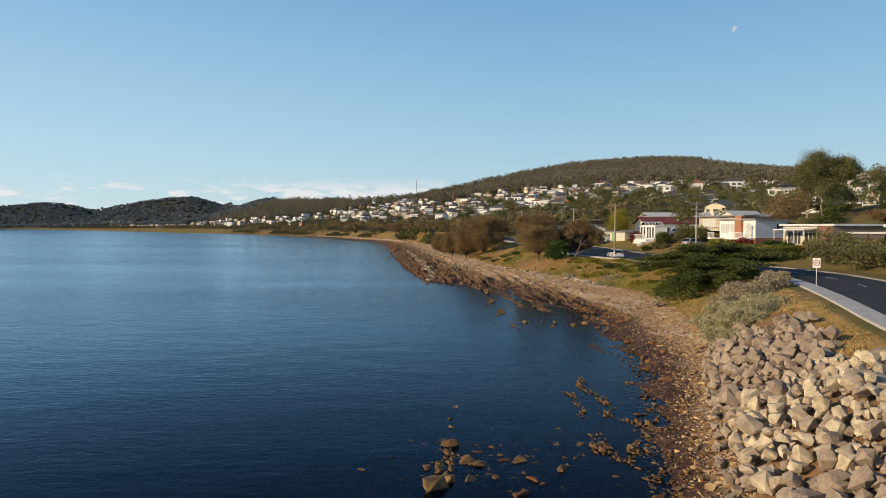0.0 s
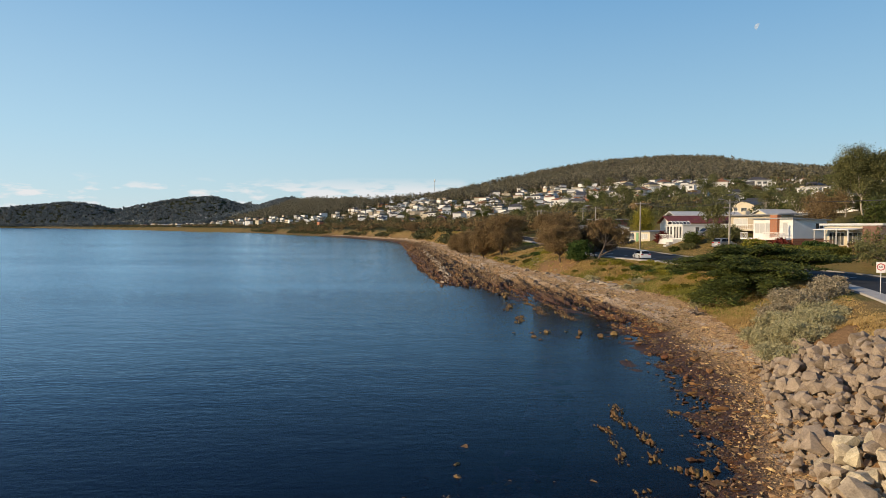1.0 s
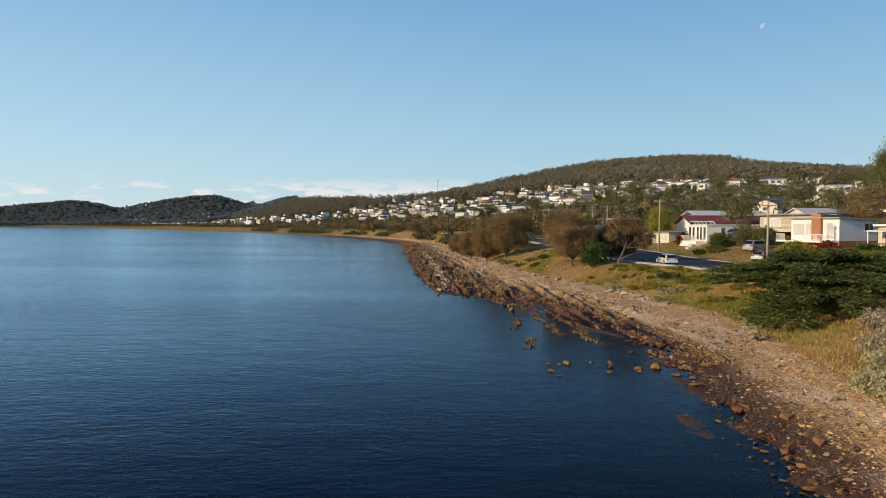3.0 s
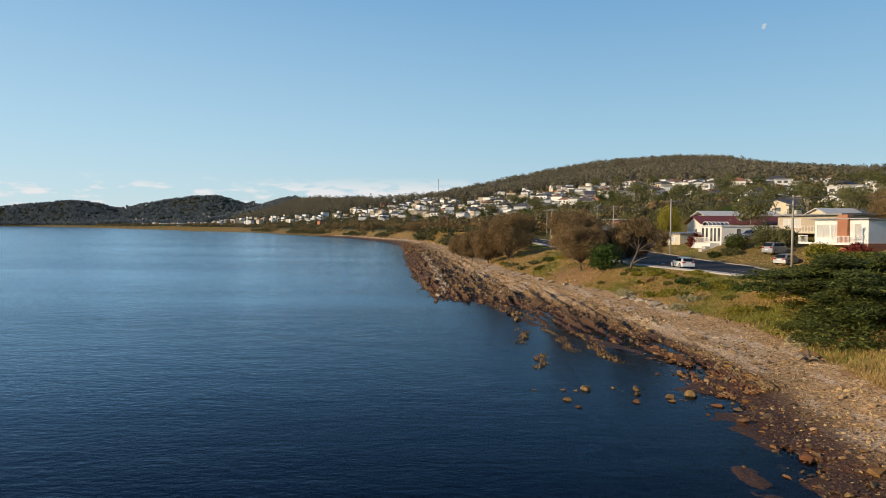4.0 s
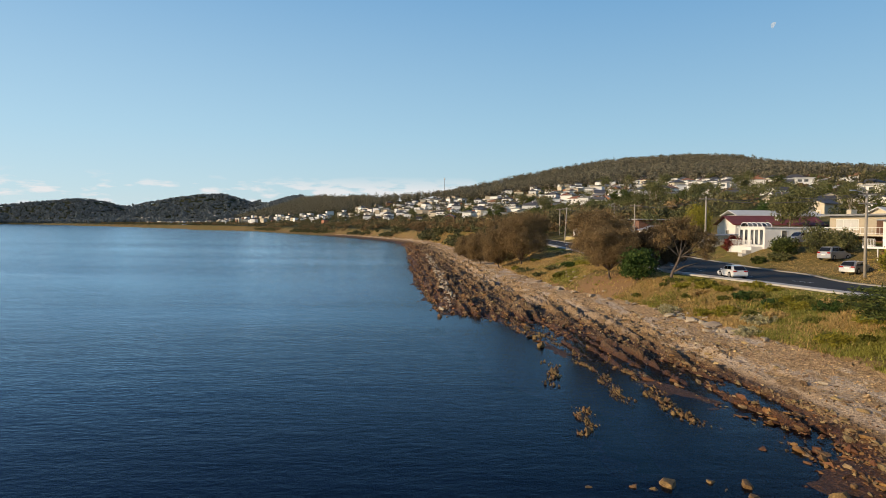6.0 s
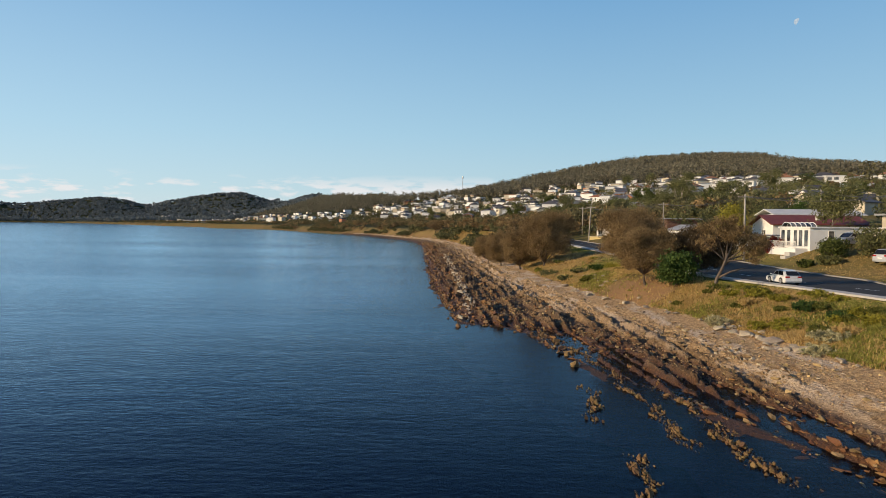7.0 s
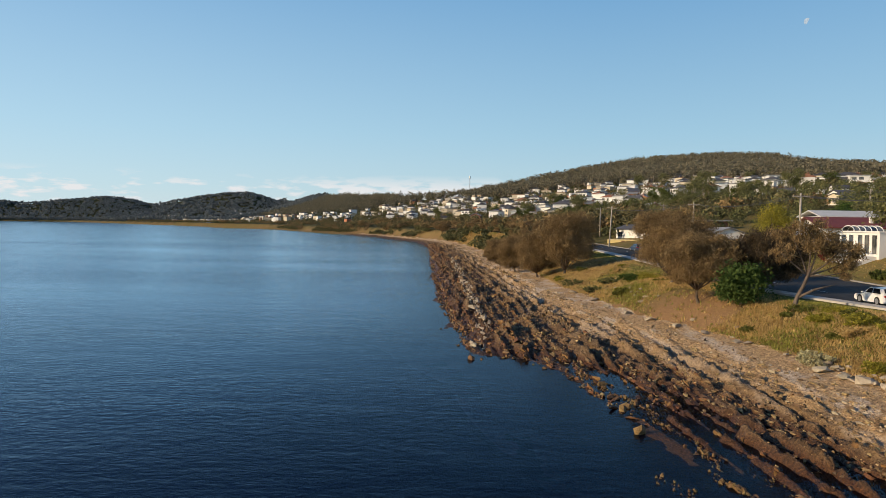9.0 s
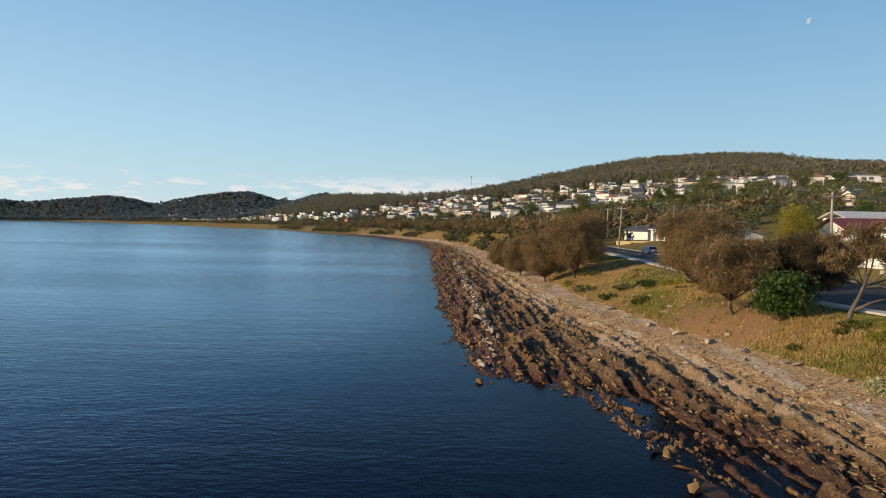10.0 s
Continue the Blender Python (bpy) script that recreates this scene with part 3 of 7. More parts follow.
# ---- rocks ----
RIP_ROCK = surface("quarry_stone", (0.19, 0.15, 0.10), (0.64, 0.535, 0.385), 0.9, 1.2, 14, 0.6, 0.04, vary=0.32, spec=0.2)
SEA_ROCK = surface("sea_rock", (0.032, 0.018, 0.009), (0.30, 0.175, 0.068), 0.75, 1.6, 12, 0.6, 0.04, vary=0.25, spec=0.3)
BED_ROCK = surface("bed_rock", (0.028, 0.017, 0.009), (0.36, 0.245, 0.125), 0.85, 0.9, 9, 0.6, 0.05, vary=0.35, island=True, spec=0.25)
WEED_ROCK = surface("weed_rock", (0.040, 0.018, 0.008), (0.29, 0.140, 0.050), 0.75, 1.3, 10, 0.6, 0.04, vary=0.3, island=True)
PALE_ROCK = surface("pale_rock", (0.22, 0.17, 0.115), (0.50, 0.42, 0.31), 0.9, 1.1, 12, 0.5, 0.03, vary=0.2, island=True)
WET_STONE = surface("wet_stone", (0.035, 0.021, 0.012), (0.20, 0.125, 0.066), 0.6, 2.0, 20, 0.3, 0.01, vary=0.45, island=True)
STONE = surface("beach_stone", (0.15, 0.085, 0.04), (0.62, 0.42, 0.215), 0.9, 2.0, 20, 0.3, 0.01, vary=0.45, island=True)
rng = random.Random(11)
nrng = np.random.default_rng(11)


def hull(bm, size, m=Matrix(), points=13, rnd=rng):
    """An angular, blocky stone: the hull of random points on a rounded cube."""
    vs = []
    for _ in range(points):
        v = Vector([rnd.gauss(0, 1) for _ in range(3)])
        v = v / max(1e-6, sum(abs(c) ** 3.5 for c in v) ** (1 / 3.5)) * rnd.uniform(0.78, 1.0)
        vs.append(bm.verts.new(m @ Vector((v.x * size[0] / 2, v.y * size[1] / 2, v.z * size[2] / 2))))
    made = bmesh.ops.convex_hull(bm, input=vs)
    loose = [g for g in made["geom_interior"] + made["geom_unused"] if isinstance(g, bmesh.types.BMVert)]
    bmesh.ops.delete(bm, geom=list(set(loose)), context="VERTS")
    return bm


def rock_data(name, n, size, material, points=13, rnd=rng):
    out = []
    for _ in range(n):
        bm = hull(bmesh.new(), size, points=points, rnd=rnd)
        me = bpy.data.meshes.new(name)
        bm.to_mesh(me)
        bm.free()
        me.materials.append(material)
        out.append(me)
    return out


def scatter_mesh(name, shapes, places, material, label, category, smooth=False):
    """One mesh of many stones. places: x, y, z, size in three directions, turn, tilt."""
    Vs, Fs, n = [], [], 0
    for x, y, z, sx, sy, sz, turn, tilt in places:
        v, f = shapes[int(abs(x * 7919 + y * 104729)) % len(shapes)]
        c, s, ct, st = math.cos(turn), math.sin(turn), math.cos(tilt), math.sin(tilt)
        p = v * (sx, sy, sz)
        p = np.stack([p[:, 0] * ct + p[:, 2] * st, p[:, 1], -p[:, 0] * st + p[:, 2] * ct], -1)
        p = np.stack([p[:, 0] * c - p[:, 1] * s + x, p[:, 0] * s + p[:, 1] * c + y, p[:, 2] + z], -1)
        Vs.append(p)
        Fs.append(f + n)
        n += len(v)
    me = array_mesh(name, np.concatenate(Vs), np.concatenate(Fs), material, smooth)
    return tagged(new(name, me), label, category, kind="stuff")


def hull_arrays(n, points, rnd=rng):
    out = []
    for _ in range(n):
        bm = hull(bmesh.new(), (1, 1, 1), points=points, rnd=rnd)
        bmesh.ops.triangulate(bm, faces=bm.faces[:])
        bm.verts.index_update()
        out.append((np.array([v.co[:] for v in bm.verts]), np.array([[v.index for v in f.verts] for f in bm.faces])))
        bm.free()
    return out


def z_shore(x, y):
    return float(shore_z(np.array([x], float), np.array([y], float))[0][0])


def loose_stones():
    """Shingle and cobbles strewn over the beach."""
    shapes = hull_arrays(8, 7)
    y = nrng.uniform(12, 150, 22000)
    s = nrng.uniform(0.02, 1.0, 22000) ** 0.8
    keep = nrng.uniform(0, 1, 22000) < np.clip(1.25 - (y - 12) / 150, 0.2, 1)
    y, s = y[keep], s[keep]
    x = waterline(y) - 1.0 + (bank_foot(y) - waterline(y) + 1.0) * s
    z, rocky = shore_z(x, y)
    size = np.exp(nrng.normal(-2.5, 0.5, len(x))) * (1 + 0.4 * (y < 60))
    size = np.minimum(size, 0.6)
    damp = s + 0.16 * nrng.normal(size=len(s)) < np.where(y < 80, 0.5, 0.42)
    places = [(x[k], y[k], z[k] + 0.1 * size[k], size[k] * nrng.uniform(0.8, 1.6), size[k], size[k] * nrng.uniform(0.4, 0.8), nrng.uniform(0, 6.3), 0)
              for k in range(len(x)) if z[k] > -0.1]
    wet = [p for p, d in zip(places, damp[z > -0.1]) if d]
    places = [p for p, d in zip(places, damp[z > -0.1]) if not d]
    scatter_mesh("wet_stones", shapes, wet, WET_STONE, "dark wet stones near the waterline", "stones")
    scatter_mesh("beach_stones", shapes, places, STONE, "tan and grey stones strewn over the beach", "stones")


def bed_slabs():
    """Broken slabs along the tilted rock beds."""
    shapes = hull_arrays(14, 9)
    slabs, weedy, pale = [], [], []
    count = 46000
    Y = 62 + 338 * nrng.uniform(0, 1, count) ** 1.9
    W, B = waterline(Y), bank_foot(Y)
    X = W - 0.3 + (B - W - 1.5) * nrng.uniform(0, 1, count)
    Z = shore_z(X, Y)[0]
    for x, y, z, s in zip(X.tolist(), Y.tolist(), Z.tolist(), ((X - W) / np.maximum(B - W, 1)).tolist()):
        if y < 86 and s > 0.42 and nrng.uniform() < 0.93 or y < 98 and s < 0.35 and nrng.uniform() < 0.8:
            continue
        bed = math.sin((x + 0.085 * (y - 90)) * 5.0) + 0.7 * math.sin((x + 0.085 * y) * 1.9 + 1.0)
        if bed < nrng.uniform(-1.3, 0.8) or nrng.uniform() < 0.8 * max(0.0, s - 0.5) / 0.5:
            continue
        size = min(0.5 if y < 115 else 0.9, math.exp(nrng.normal(-1.55, 0.45))) * (0.85 + y / 380) * (1 - 0.35 * s)
        place = (x, y, z + 0.10 * size, size * nrng.uniform(0.4, 0.8), size * nrng.uniform(1.0, 2.8), size * nrng.uniform(0.4, 1.0),
                 nrng.normal(0.085, 0.25), nrng.normal(-0.35, 0.2))
        crest = np.interp(y, (116, 126, 188, 260), (1.0, 1.7, -0.8, -4.2))      # the bleached crest of the reef
        if 115 < y < 250 and abs(x - crest) < 0.6 and nrng.uniform() < 0.55:
            pale.append((x, y, z + 0.25, *(1.3 * v for v in place[3:6]), *place[6:]))
        elif s < 0.28 and nrng.uniform() < 0.7 or s < 0.5 and nrng.uniform() < 0.25:
            weedy.append(place)
        elif s > 0.6 and nrng.uniform() < 0.25:
            pale.append(place)
        else:
            slabs.append(place)
    for k in range(900):                            # weed-hung stones below the boulder wall and round the outlying rocks
        if k < 640:
            y = nrng.uniform(12, 74)
            x = float(waterline(y)) + nrng.normal(0.6, 1.3)
        else:
            y, x = nrng.normal(22.5, 2.6), nrng.normal(1.6, 1.9)
        size = min(0.7, math.exp(nrng.normal(-1.45, 0.45)))
        z = max(-0.12, z_shore(x, y)) if k % 4 == 0 else max(-0.1, 0.065 * (x - float(waterline(y))))
        weedy.append((x, y, z + 0.03, size * nrng.uniform(0.7, 1.2), size * nrng.uniform(0.8, 1.6), size * nrng.uniform(0.4, 0.8), nrng.uniform(0, 6), nrng.normal(0, 0.2)))
    scatter_mesh("rock_slabs", shapes, slabs, BED_ROCK, "brown broken slabs of the tilted rock beds", "rocks")
    scatter_mesh("weedy_rocks", shapes, weedy, WEED_ROCK, "wet rust-brown rocks covered with seaweed", "rocks")
    scatter_mesh("pale_rocks", shapes, pale, PALE_ROCK, "pale bleached rocks on the shore", "rocks")


def ledge(x0, y0, x1, y1, high, wide):
    """A jagged ridge of rock standing out of the shallows: upright knobs of broken rock."""
    top = thing("rock_ledge", "orange-brown jagged rock ledge standing out of the shallows", "rock ledge", "rock ledges in the shallows", pose(x0, y0, 0))
    far = math.hypot(x1 - x0, y1 - y0)
    n = max(6, int(far / 0.085))
    gap = rng.uniform(0, 6)

    def wander(f):
        return 0.28 * math.sin(f * far * 0.8 + gap) + 0.14 * math.sin(f * far * 1.9 + 2 * gap)
    for k in range(n):
        f = (k + rng.uniform(-0.5, 0.5)) / n
        knob = 0.62 + 0.38 * math.sin(f * far * 2.3 + gap) * math.sin(f * far * 0.9 + 2 * gap)
        s = rng.uniform(0.55, 1.25) * knob * (0.6 + 0.4 * math.sin(math.pi * min(1, max(0, f))))
        m = Matrix.Translation(((x1 - x0) * f + wander(f) + rng.gauss(0, wide * 0.27), (y1 - y0) * f, rng.uniform(-0.22, 0.02) * high)) \
            @ Euler((rng.gauss(0, 0.2), -0.35 + rng.gauss(0, 0.2), rng.gauss(0.05, 0.35))).to_matrix().to_4x4()
        ob = new("rock", LEDGE_DATA[rng.randrange(12)])
        ob.parent = top
        ob.matrix_basis = m @ Matrix.Diagonal((wide * s * 0.50, 0.40 * s, high * 1.35 * s, 1))
    return top


LEDGE_DATA = rock_data("rock", 12, (1, 1, 1), SEA_ROCK, 16)


def boulders():
    data = rock_data("rock", 9, (1, 1, 0.85), SEA_ROCK, 16)
    spots = [(0.7, 31.4, .5), (0.3, 29.2, .45), (0.3, 27.8, .5), (0.1, 25.0, .95), (0.7, 22.8, .8), (1.15, 22.6, .8), (1.6, 21, .5), (2.0, 23.6, .4),
             (2.7, 23.2, .55), (4.5, 25, .5), (4.1, 21.8, .7), (-0.6, 20.1, 1.3), (-0.1, 20.8, .8), (-3.3, 22, .4), (3.2, 24.7, .3), (3.1, 20.3, .4)]
    spots += [(7.8, 63.8, .5), (8.4, 63.5, .5), (9.1, 63.9, .9), (7.6, 61.4, .6), (7.9, 59.9, .5), (10.7, 64.3, .5), (11, 63.5, .4), (11.9, 63.9, .8),
              (11.6, 62.8, .7), (11.1, 61, .6), (13.2, 62, .7), (13, 61.3, .6), (14.4, 62.6, .8), (6.2, 63.7, .4)]
    spots += [(0.7, 118.4, .8), (1.3, 118.4, .8), (2.0, 120.8, .9), (2.8, 120.9, .7), (0.6, 112.2, .9), (1.4, 112.3, .6), (3.7, 117.7, .6), (4.7, 114.8, .6),
              (6.6, 115, .6), (8.5, 104.3, .8), (8.5, 101.2, .7), (8.6, 100.8, .7), (8.5, 98.2, .7), (8.5, 94, .9), (8.9, 99, .7)]
    for _ in range(70):
        y = rng.choice((rng.uniform(60, 110), rng.uniform(110, 130), rng.uniform(13, 60)))
        spots.append((float(waterline(y)) + rng.gauss(0.3, 0.9), y, rng.uniform(0.15, 0.42)))
    for k, (x, y, s) in enumerate(spots):
        ob = new("rock", data[k % 9])
        z = max(-0.12, z_shore(x, y))
        ob.matrix_basis = pose(x, y, z + 0.16 * s, rng.uniform(-15, 15), rng.uniform(-15, 15), rng.uniform(0, 360)) @ Matrix.Diagonal((s * 0.9, s * rng.uniform(0.55, 0.9), s * 0.7, 1))
        tagged(ob, "rounded orange-brown rock at the edge of the water", "rock", "rocks along the waterline")
    for x0, y0, x1, y1, h, w in ((8.4, 38.5, 8.2, 30.5, .45, .5), (8.1, 30.7, 8.8, 27.3, .5, .6), (6.8, 34.6, 6.9, 29, .35, .45), (6.5, 26.5, 6.7, 22, .4, .7),
                                 (11.1, 37.6, 11.3, 33.5, .4, .5), (7.9, 25.4, 7.0, 23, .45, .6), (0.2, 26, -0.8, 19.5, .4, .6), (8, 75, 7.5, 70, .5, .5), (8.2, 88, 7.5, 80, .5, .6),
                                 (11.1, 80.7, 10.9, 76, .4, .4), (12.5, 79, 13, 71.5, .45, .6), (10.7, 83, 10.7, 75.5, .4, .4), (12.6, 80, 12.9, 72, .45, .6),
                                 (7.9, 75.2, 8.1, 71.6, .4, .5), (10.3, 95, 10.8, 78, .4, .5), (8.3, 106, 10.3, 95, .4, .5), (7.3, 115.5, 8.3, 105, .45, .5), (12.3, 88, 13.2, 78, .4, .5)):
        ledge(x0, y0, x1, y1, h, w)


def pale_boulders():
    """Bleached blocks fallen at the foot of the bank."""
    data = rock_data("pale_boulder", 5, (1, 1, 0.6), PALE_ROCK, 14)
    few = [(24.2 - 0.11 * (y - 88) + rng.gauss(0, 0.6), y, rng.uniform(0.25, 0.7)) for y in (rng.choice((rng.gauss(97, 4), rng.uniform(88, 150))) for _ in range(46))]
    for k, (x, y, s) in enumerate((*few, (22.4, 100.2, 1.1), (21.9, 101.6, 0.8), (22.8, 98.6, 0.9), (23.0, 97.2, 1.3), (23.4, 95.0, 0.7), (23.5, 93.4, 1.2), (21.5, 103.4, 0.9), (24.1, 90.0, 0.6),
                                   (19.4, 118.5, 0.8), (18.2, 122.0, 0.9), (16.9, 126.0, 0.8), (16.0, 131.0, 0.9), (15.2, 137.0, 1.0), (14.8, 143.0, 0.9), (20.3, 114.0, 0.7), (13.6, 152.0, 1.0))):
        ob = new("pale_boulder", data[k % 5])
        ob.matrix_basis = pose(x - 0.3, y, z_shore(x - 0.3, y) + 0.1, rng.uniform(-12, 12), rng.uniform(-12, 12), rng.uniform(0, 360)) @ Matrix.Diagonal((s * 1.3, s, s * 0.8, 1))
        tagged(ob, "pale bleached rock at the foot of the bank", "rock", "pale rocks at the foot of the bank")


def boulder_wall():
    """Tipped quarry stone that guards the bank."""
    wall = thing("boulder_wall", "bank of pale angular quarry boulders below the grass", "rock wall", m=pose(12, 25, 1))
    data = rock_data("boulder", 18, (1.1, 1.0, 0.9), RIP_ROCK, 17)
    inv = wall.matrix_basis.inverted()
    count, extra = 0, []
    y = 44.5
    while y > -14:
        xb, xn = float(bank_foot(y)), float(path_edge(y))
        top = xb + (xn - xb) * 0.47 + 1.2 - max(0, y - 36) * 0.45 + 0.7 * math.sin(y * 0.9)
        x = xb - 0.5 + rng.uniform(0, 0.6)
        while x < top:
            px, py = x + rng.gauss(0, 0.13), y + rng.gauss(0, 0.14)
            s = min(1.15, max(0.3, rng.gauss(0.50, 0.20)))
            z = z_at(px, py) + 0.22 + rng.uniform(0.0, 0.6) * s
            m = pose(px, py, z, rng.uniform(-55, 55), rng.uniform(-55, 55), rng.uniform(0, 360)) @ Matrix.Diagonal((s * rng.uniform(0.8, 1.3), s, s * rng.uniform(0.65, 1.0), 1))
            if 15.5 < y < 26 and count < 300:
                ob = new("boulder", data[rng.randrange(18)])
                ob.parent = wall
                ob.matrix_basis = inv @ m
                count += 1
            else:
                extra.append((px, py, z, 1.1 * s, s, 0.9 * s, rng.uniform(0, 6), rng.uniform(-0.7, 0.7)))
            x += rng.uniform(0.42, 0.62)
        y -= rng.uniform(0.42, 0.56)
    # smaller stones wedged between
    for _ in range(900):
        y = rng.uniform(8, 45)
        xb, xn = float(bank_foot(y)), float(path_edge(y))
        x = rng.uniform(xb - 1.0, xb + (xn - xb) * 0.47 + 1.0 - max(0, y - 36) * 0.45)
        s = rng.uniform(0.2, 0.45)
        extra.append((x, y, z_at(x, y) + 0.15, 1.2 * s, s, 0.8 * s, rng.uniform(0, 6), rng.uniform(-0.5, 0.5)))
    scatter_mesh("wall_stones", hull_arrays(12, 15), extra, RIP_ROCK, "smaller quarry stones wedged between boulders", "stones")


boulder_wall()
boulders()
pale_boulders()
bed_slabs()
loose_stones()

# ---- plants ----
def leaf_material(name, dark, light, vary=0.4, through_light=0.25, patch=0.7):
    m, nd, lk, bs = nodes_of(name)
    n = noise_node(nd, lk, patch, 3, 0.6)
    g = nd.new("ShaderNodeNewGeometry")
    f = math_node(nd, lk, "MULTIPLY_ADD", n, 0.55, math_node(nd, lk, "MULTIPLY", g.outputs["Random Per Island"], vary))
    col = ramp(nd, lk, f, ((0.2, dark), (0.75, light)))
    lk.new(col, bs.inputs["Base Color"])
    bs.inputs["Roughness"].default_value = 0.65
    bs.inputs["Specular IOR Level"].default_value = 0.15
    tr = nd.new("ShaderNodeBsdfTranslucent")
    lk.new(col, tr.inputs[0])
    mx = nd.new("ShaderNodeMixShader")
    mx.inputs[0].default_value = through_light
    lk.new(bs.outputs[0], mx.inputs[1])
    lk.new(tr.outputs[0], mx.inputs[2])
    lk.new(mx.outputs[0], nd["Material Output"].inputs[0])
    return m


BARK = surface("bark", (0.06, 0.045, 0.035), (0.20, 0.155, 0.12), 0.9, 2.5, 18, 0.6, 0.03, stretch=(1, 1, 0.3))
PALE_BARK = surface("pale_bark", (0.26, 0.22, 0.17), (0.55, 0.50, 0.42), 0.85, 1.5, 12, 0.3, 0.02, stretch=(1, 1, 0.3))
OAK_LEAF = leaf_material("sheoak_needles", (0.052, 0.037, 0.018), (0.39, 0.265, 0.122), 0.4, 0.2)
# she-oak needles again, with the shade of neighbouring trees put into the colour
SHADE_OAK = leaf_material("shaded_sheoak_needles", (0.030, 0.023, 0.014), (0.135, 0.098, 0.054), 0.4, 0.15)
DARK_LEAF = leaf_material("dark_needles", (0.013, 0.022, 0.006), (0.16, 0.185, 0.045))
GREEN_LEAF = leaf_material("green_leaves", (0.020, 0.045, 0.010), (0.10, 0.15, 0.035))
GUM_LEAF = leaf_material("gum_leaves", (0.050, 0.058, 0.022), (0.26, 0.25, 0.10))
GREY_LEAF = leaf_material("saltbush_leaves", (0.27, 0.245, 0.125), (0.58, 0.53, 0.31))
CREAM_LEAF = leaf_material("everlasting_heads", (0.15, 0.12, 0.065), (0.60, 0.51, 0.35))
BANK_LEAF = leaf_material("bank_shrub_leaves", (0.05, 0.06, 0.012), (0.24, 0.23, 0.05))
YELLOW_LEAF = leaf_material("yellow_leaves", (0.12, 0.12, 0.015), (0.42, 0.36, 0.05))
RED_LEAF = leaf_material("red_leaves", (0.08, 0.015, 0.012), (0.28, 0.06, 0.04))
FOREST_LEAF = leaf_material("forest_leaves", (0.055, 0.053, 0.034), (0.32, 0.28, 0.185), 0.35, 0.25, 0.11)
DRY_BLADE = leaf_material("dry_grass_blades", (0.36, 0.235, 0.085), (0.64, 0.46, 0.19))
GREEN_BLADE = leaf_material("green_grass_blades", (0.13, 0.135, 0.026), (0.42, 0.395, 0.095))


def leaf_quads(P, size, rnd, droop=0.0, flat=0.0, aspect=2.0):
    """Small leaf sprays at the points P. droop: hang down; flat: lie level."""
    n = len(P)
    a = rnd.normal(size=(n, 3))
    a /= np.linalg.norm(a, axis=1)[:, None]
    a = a * (1 - droop) + np.array([0, 0, -1.0]) * droop
    if flat:
        a[:, 2] *= 1 - flat
    a /= np.maximum(np.linalg.norm(a, axis=1), 1e-6)[:, None]
    b = rnd.normal(size=(n, 3))
    if flat:
        b[:, 2] *= 1 - flat
    b -= (b * a).sum(1)[:, None] * a
    b /= np.maximum(np.linalg.norm(b, axis=1), 1e-6)[:, None]
    s = size * rnd.uniform(0.6, 1.4, n)[:, None]
    l, w = a * s * aspect / 2, b * s / 2
    V = np.stack([P - l * 0.8 + w, P + l * 1.1, P - l * 0.8 - w], 1).reshape(-1, 3)
    return V, np.arange(3 * n).reshape(-1, 3)


def crown_points(blobs, clumps, per, tight, rnd, shell=0.55):
    """Leaf places: clumps near the skin of the ellipsoids, each a small cloud. blobs: centre and radii."""
    out = []
    vol = np.array([b[3] * b[4] * b[5] for b in blobs]) ** (2 / 3)
    share = np.maximum(1, (clumps * vol / vol.sum()).astype(int))
    for (cx, cy, cz, rx, ry, rz), n in zip(blobs, share):
        d = rnd.normal(size=(n, 3))
        d /= np.linalg.norm(d, axis=1)[:, None]
        d *= (shell + (1.08 - shell) * rnd.uniform(0, 1, n) ** 0.6)[:, None]
        c = d * (rx, ry, rz) + (cx, cy, cz)
        k = rnd.normal(size=(n, per, 3)) * tight * rnd.uniform(0.6, 1.4, (n, 1, 1)) * (1, 1, 0.7)
        out.append((c[:, None, :] + k).reshape(-1, 3))
    return np.concatenate(out)


def crown_mesh(name, P, size, material, rnd, **how):
    V, F = leaf_quads(P, size, rnd, **how)
    return array_mesh(name, V, F, material, False)


def trunk_mesh(bm, base, fork, blobs, r0, rnd, sides=7, lean=0.0):
    """A bent trunk to the fork and limbs into each mass of leaves."""
    b, f = Vector(base), Vector(fork)
    mid = b.lerp(f, 0.5) + Vector((rnd.uniform(-0.1, 0.1) + lean, rnd.uniform(-0.1, 0.1), 0)) * (f - b).length
    tube(bm, (b - Vector((0, 0, 0.3)), b.lerp(mid, 0.1), mid, f), (r0 * 1.35, r0 * 1.1, r0 * 0.85, r0 * 0.7), sides)
    for cx, cy, cz, rx, ry, rz in blobs:
        c = Vector((cx, cy, cz - 0.15 * rz))
        m = f.lerp(c, 0.5) + Vector((0, 0, -0.12 * (c - f).length))
        tube(bm, (f - (f - mid) * 0.15, m, c), (r0 * 0.6, r0 * 0.38, r0 * 0.14), 5)
        for _ in range(2):
            e = c + Vector((rnd.uniform(-0.7, 0.7) * rx, rnd.uniform(-0.7, 0.7) * ry, rnd.uniform(-0.3, 0.6) * rz))
            tube(bm, (m, m.lerp(e, 0.55) + Vector((0, 0, 0.1)), e), (r0 * 0.28, r0 * 0.17, r0 * 0.05), 4)
    return bm


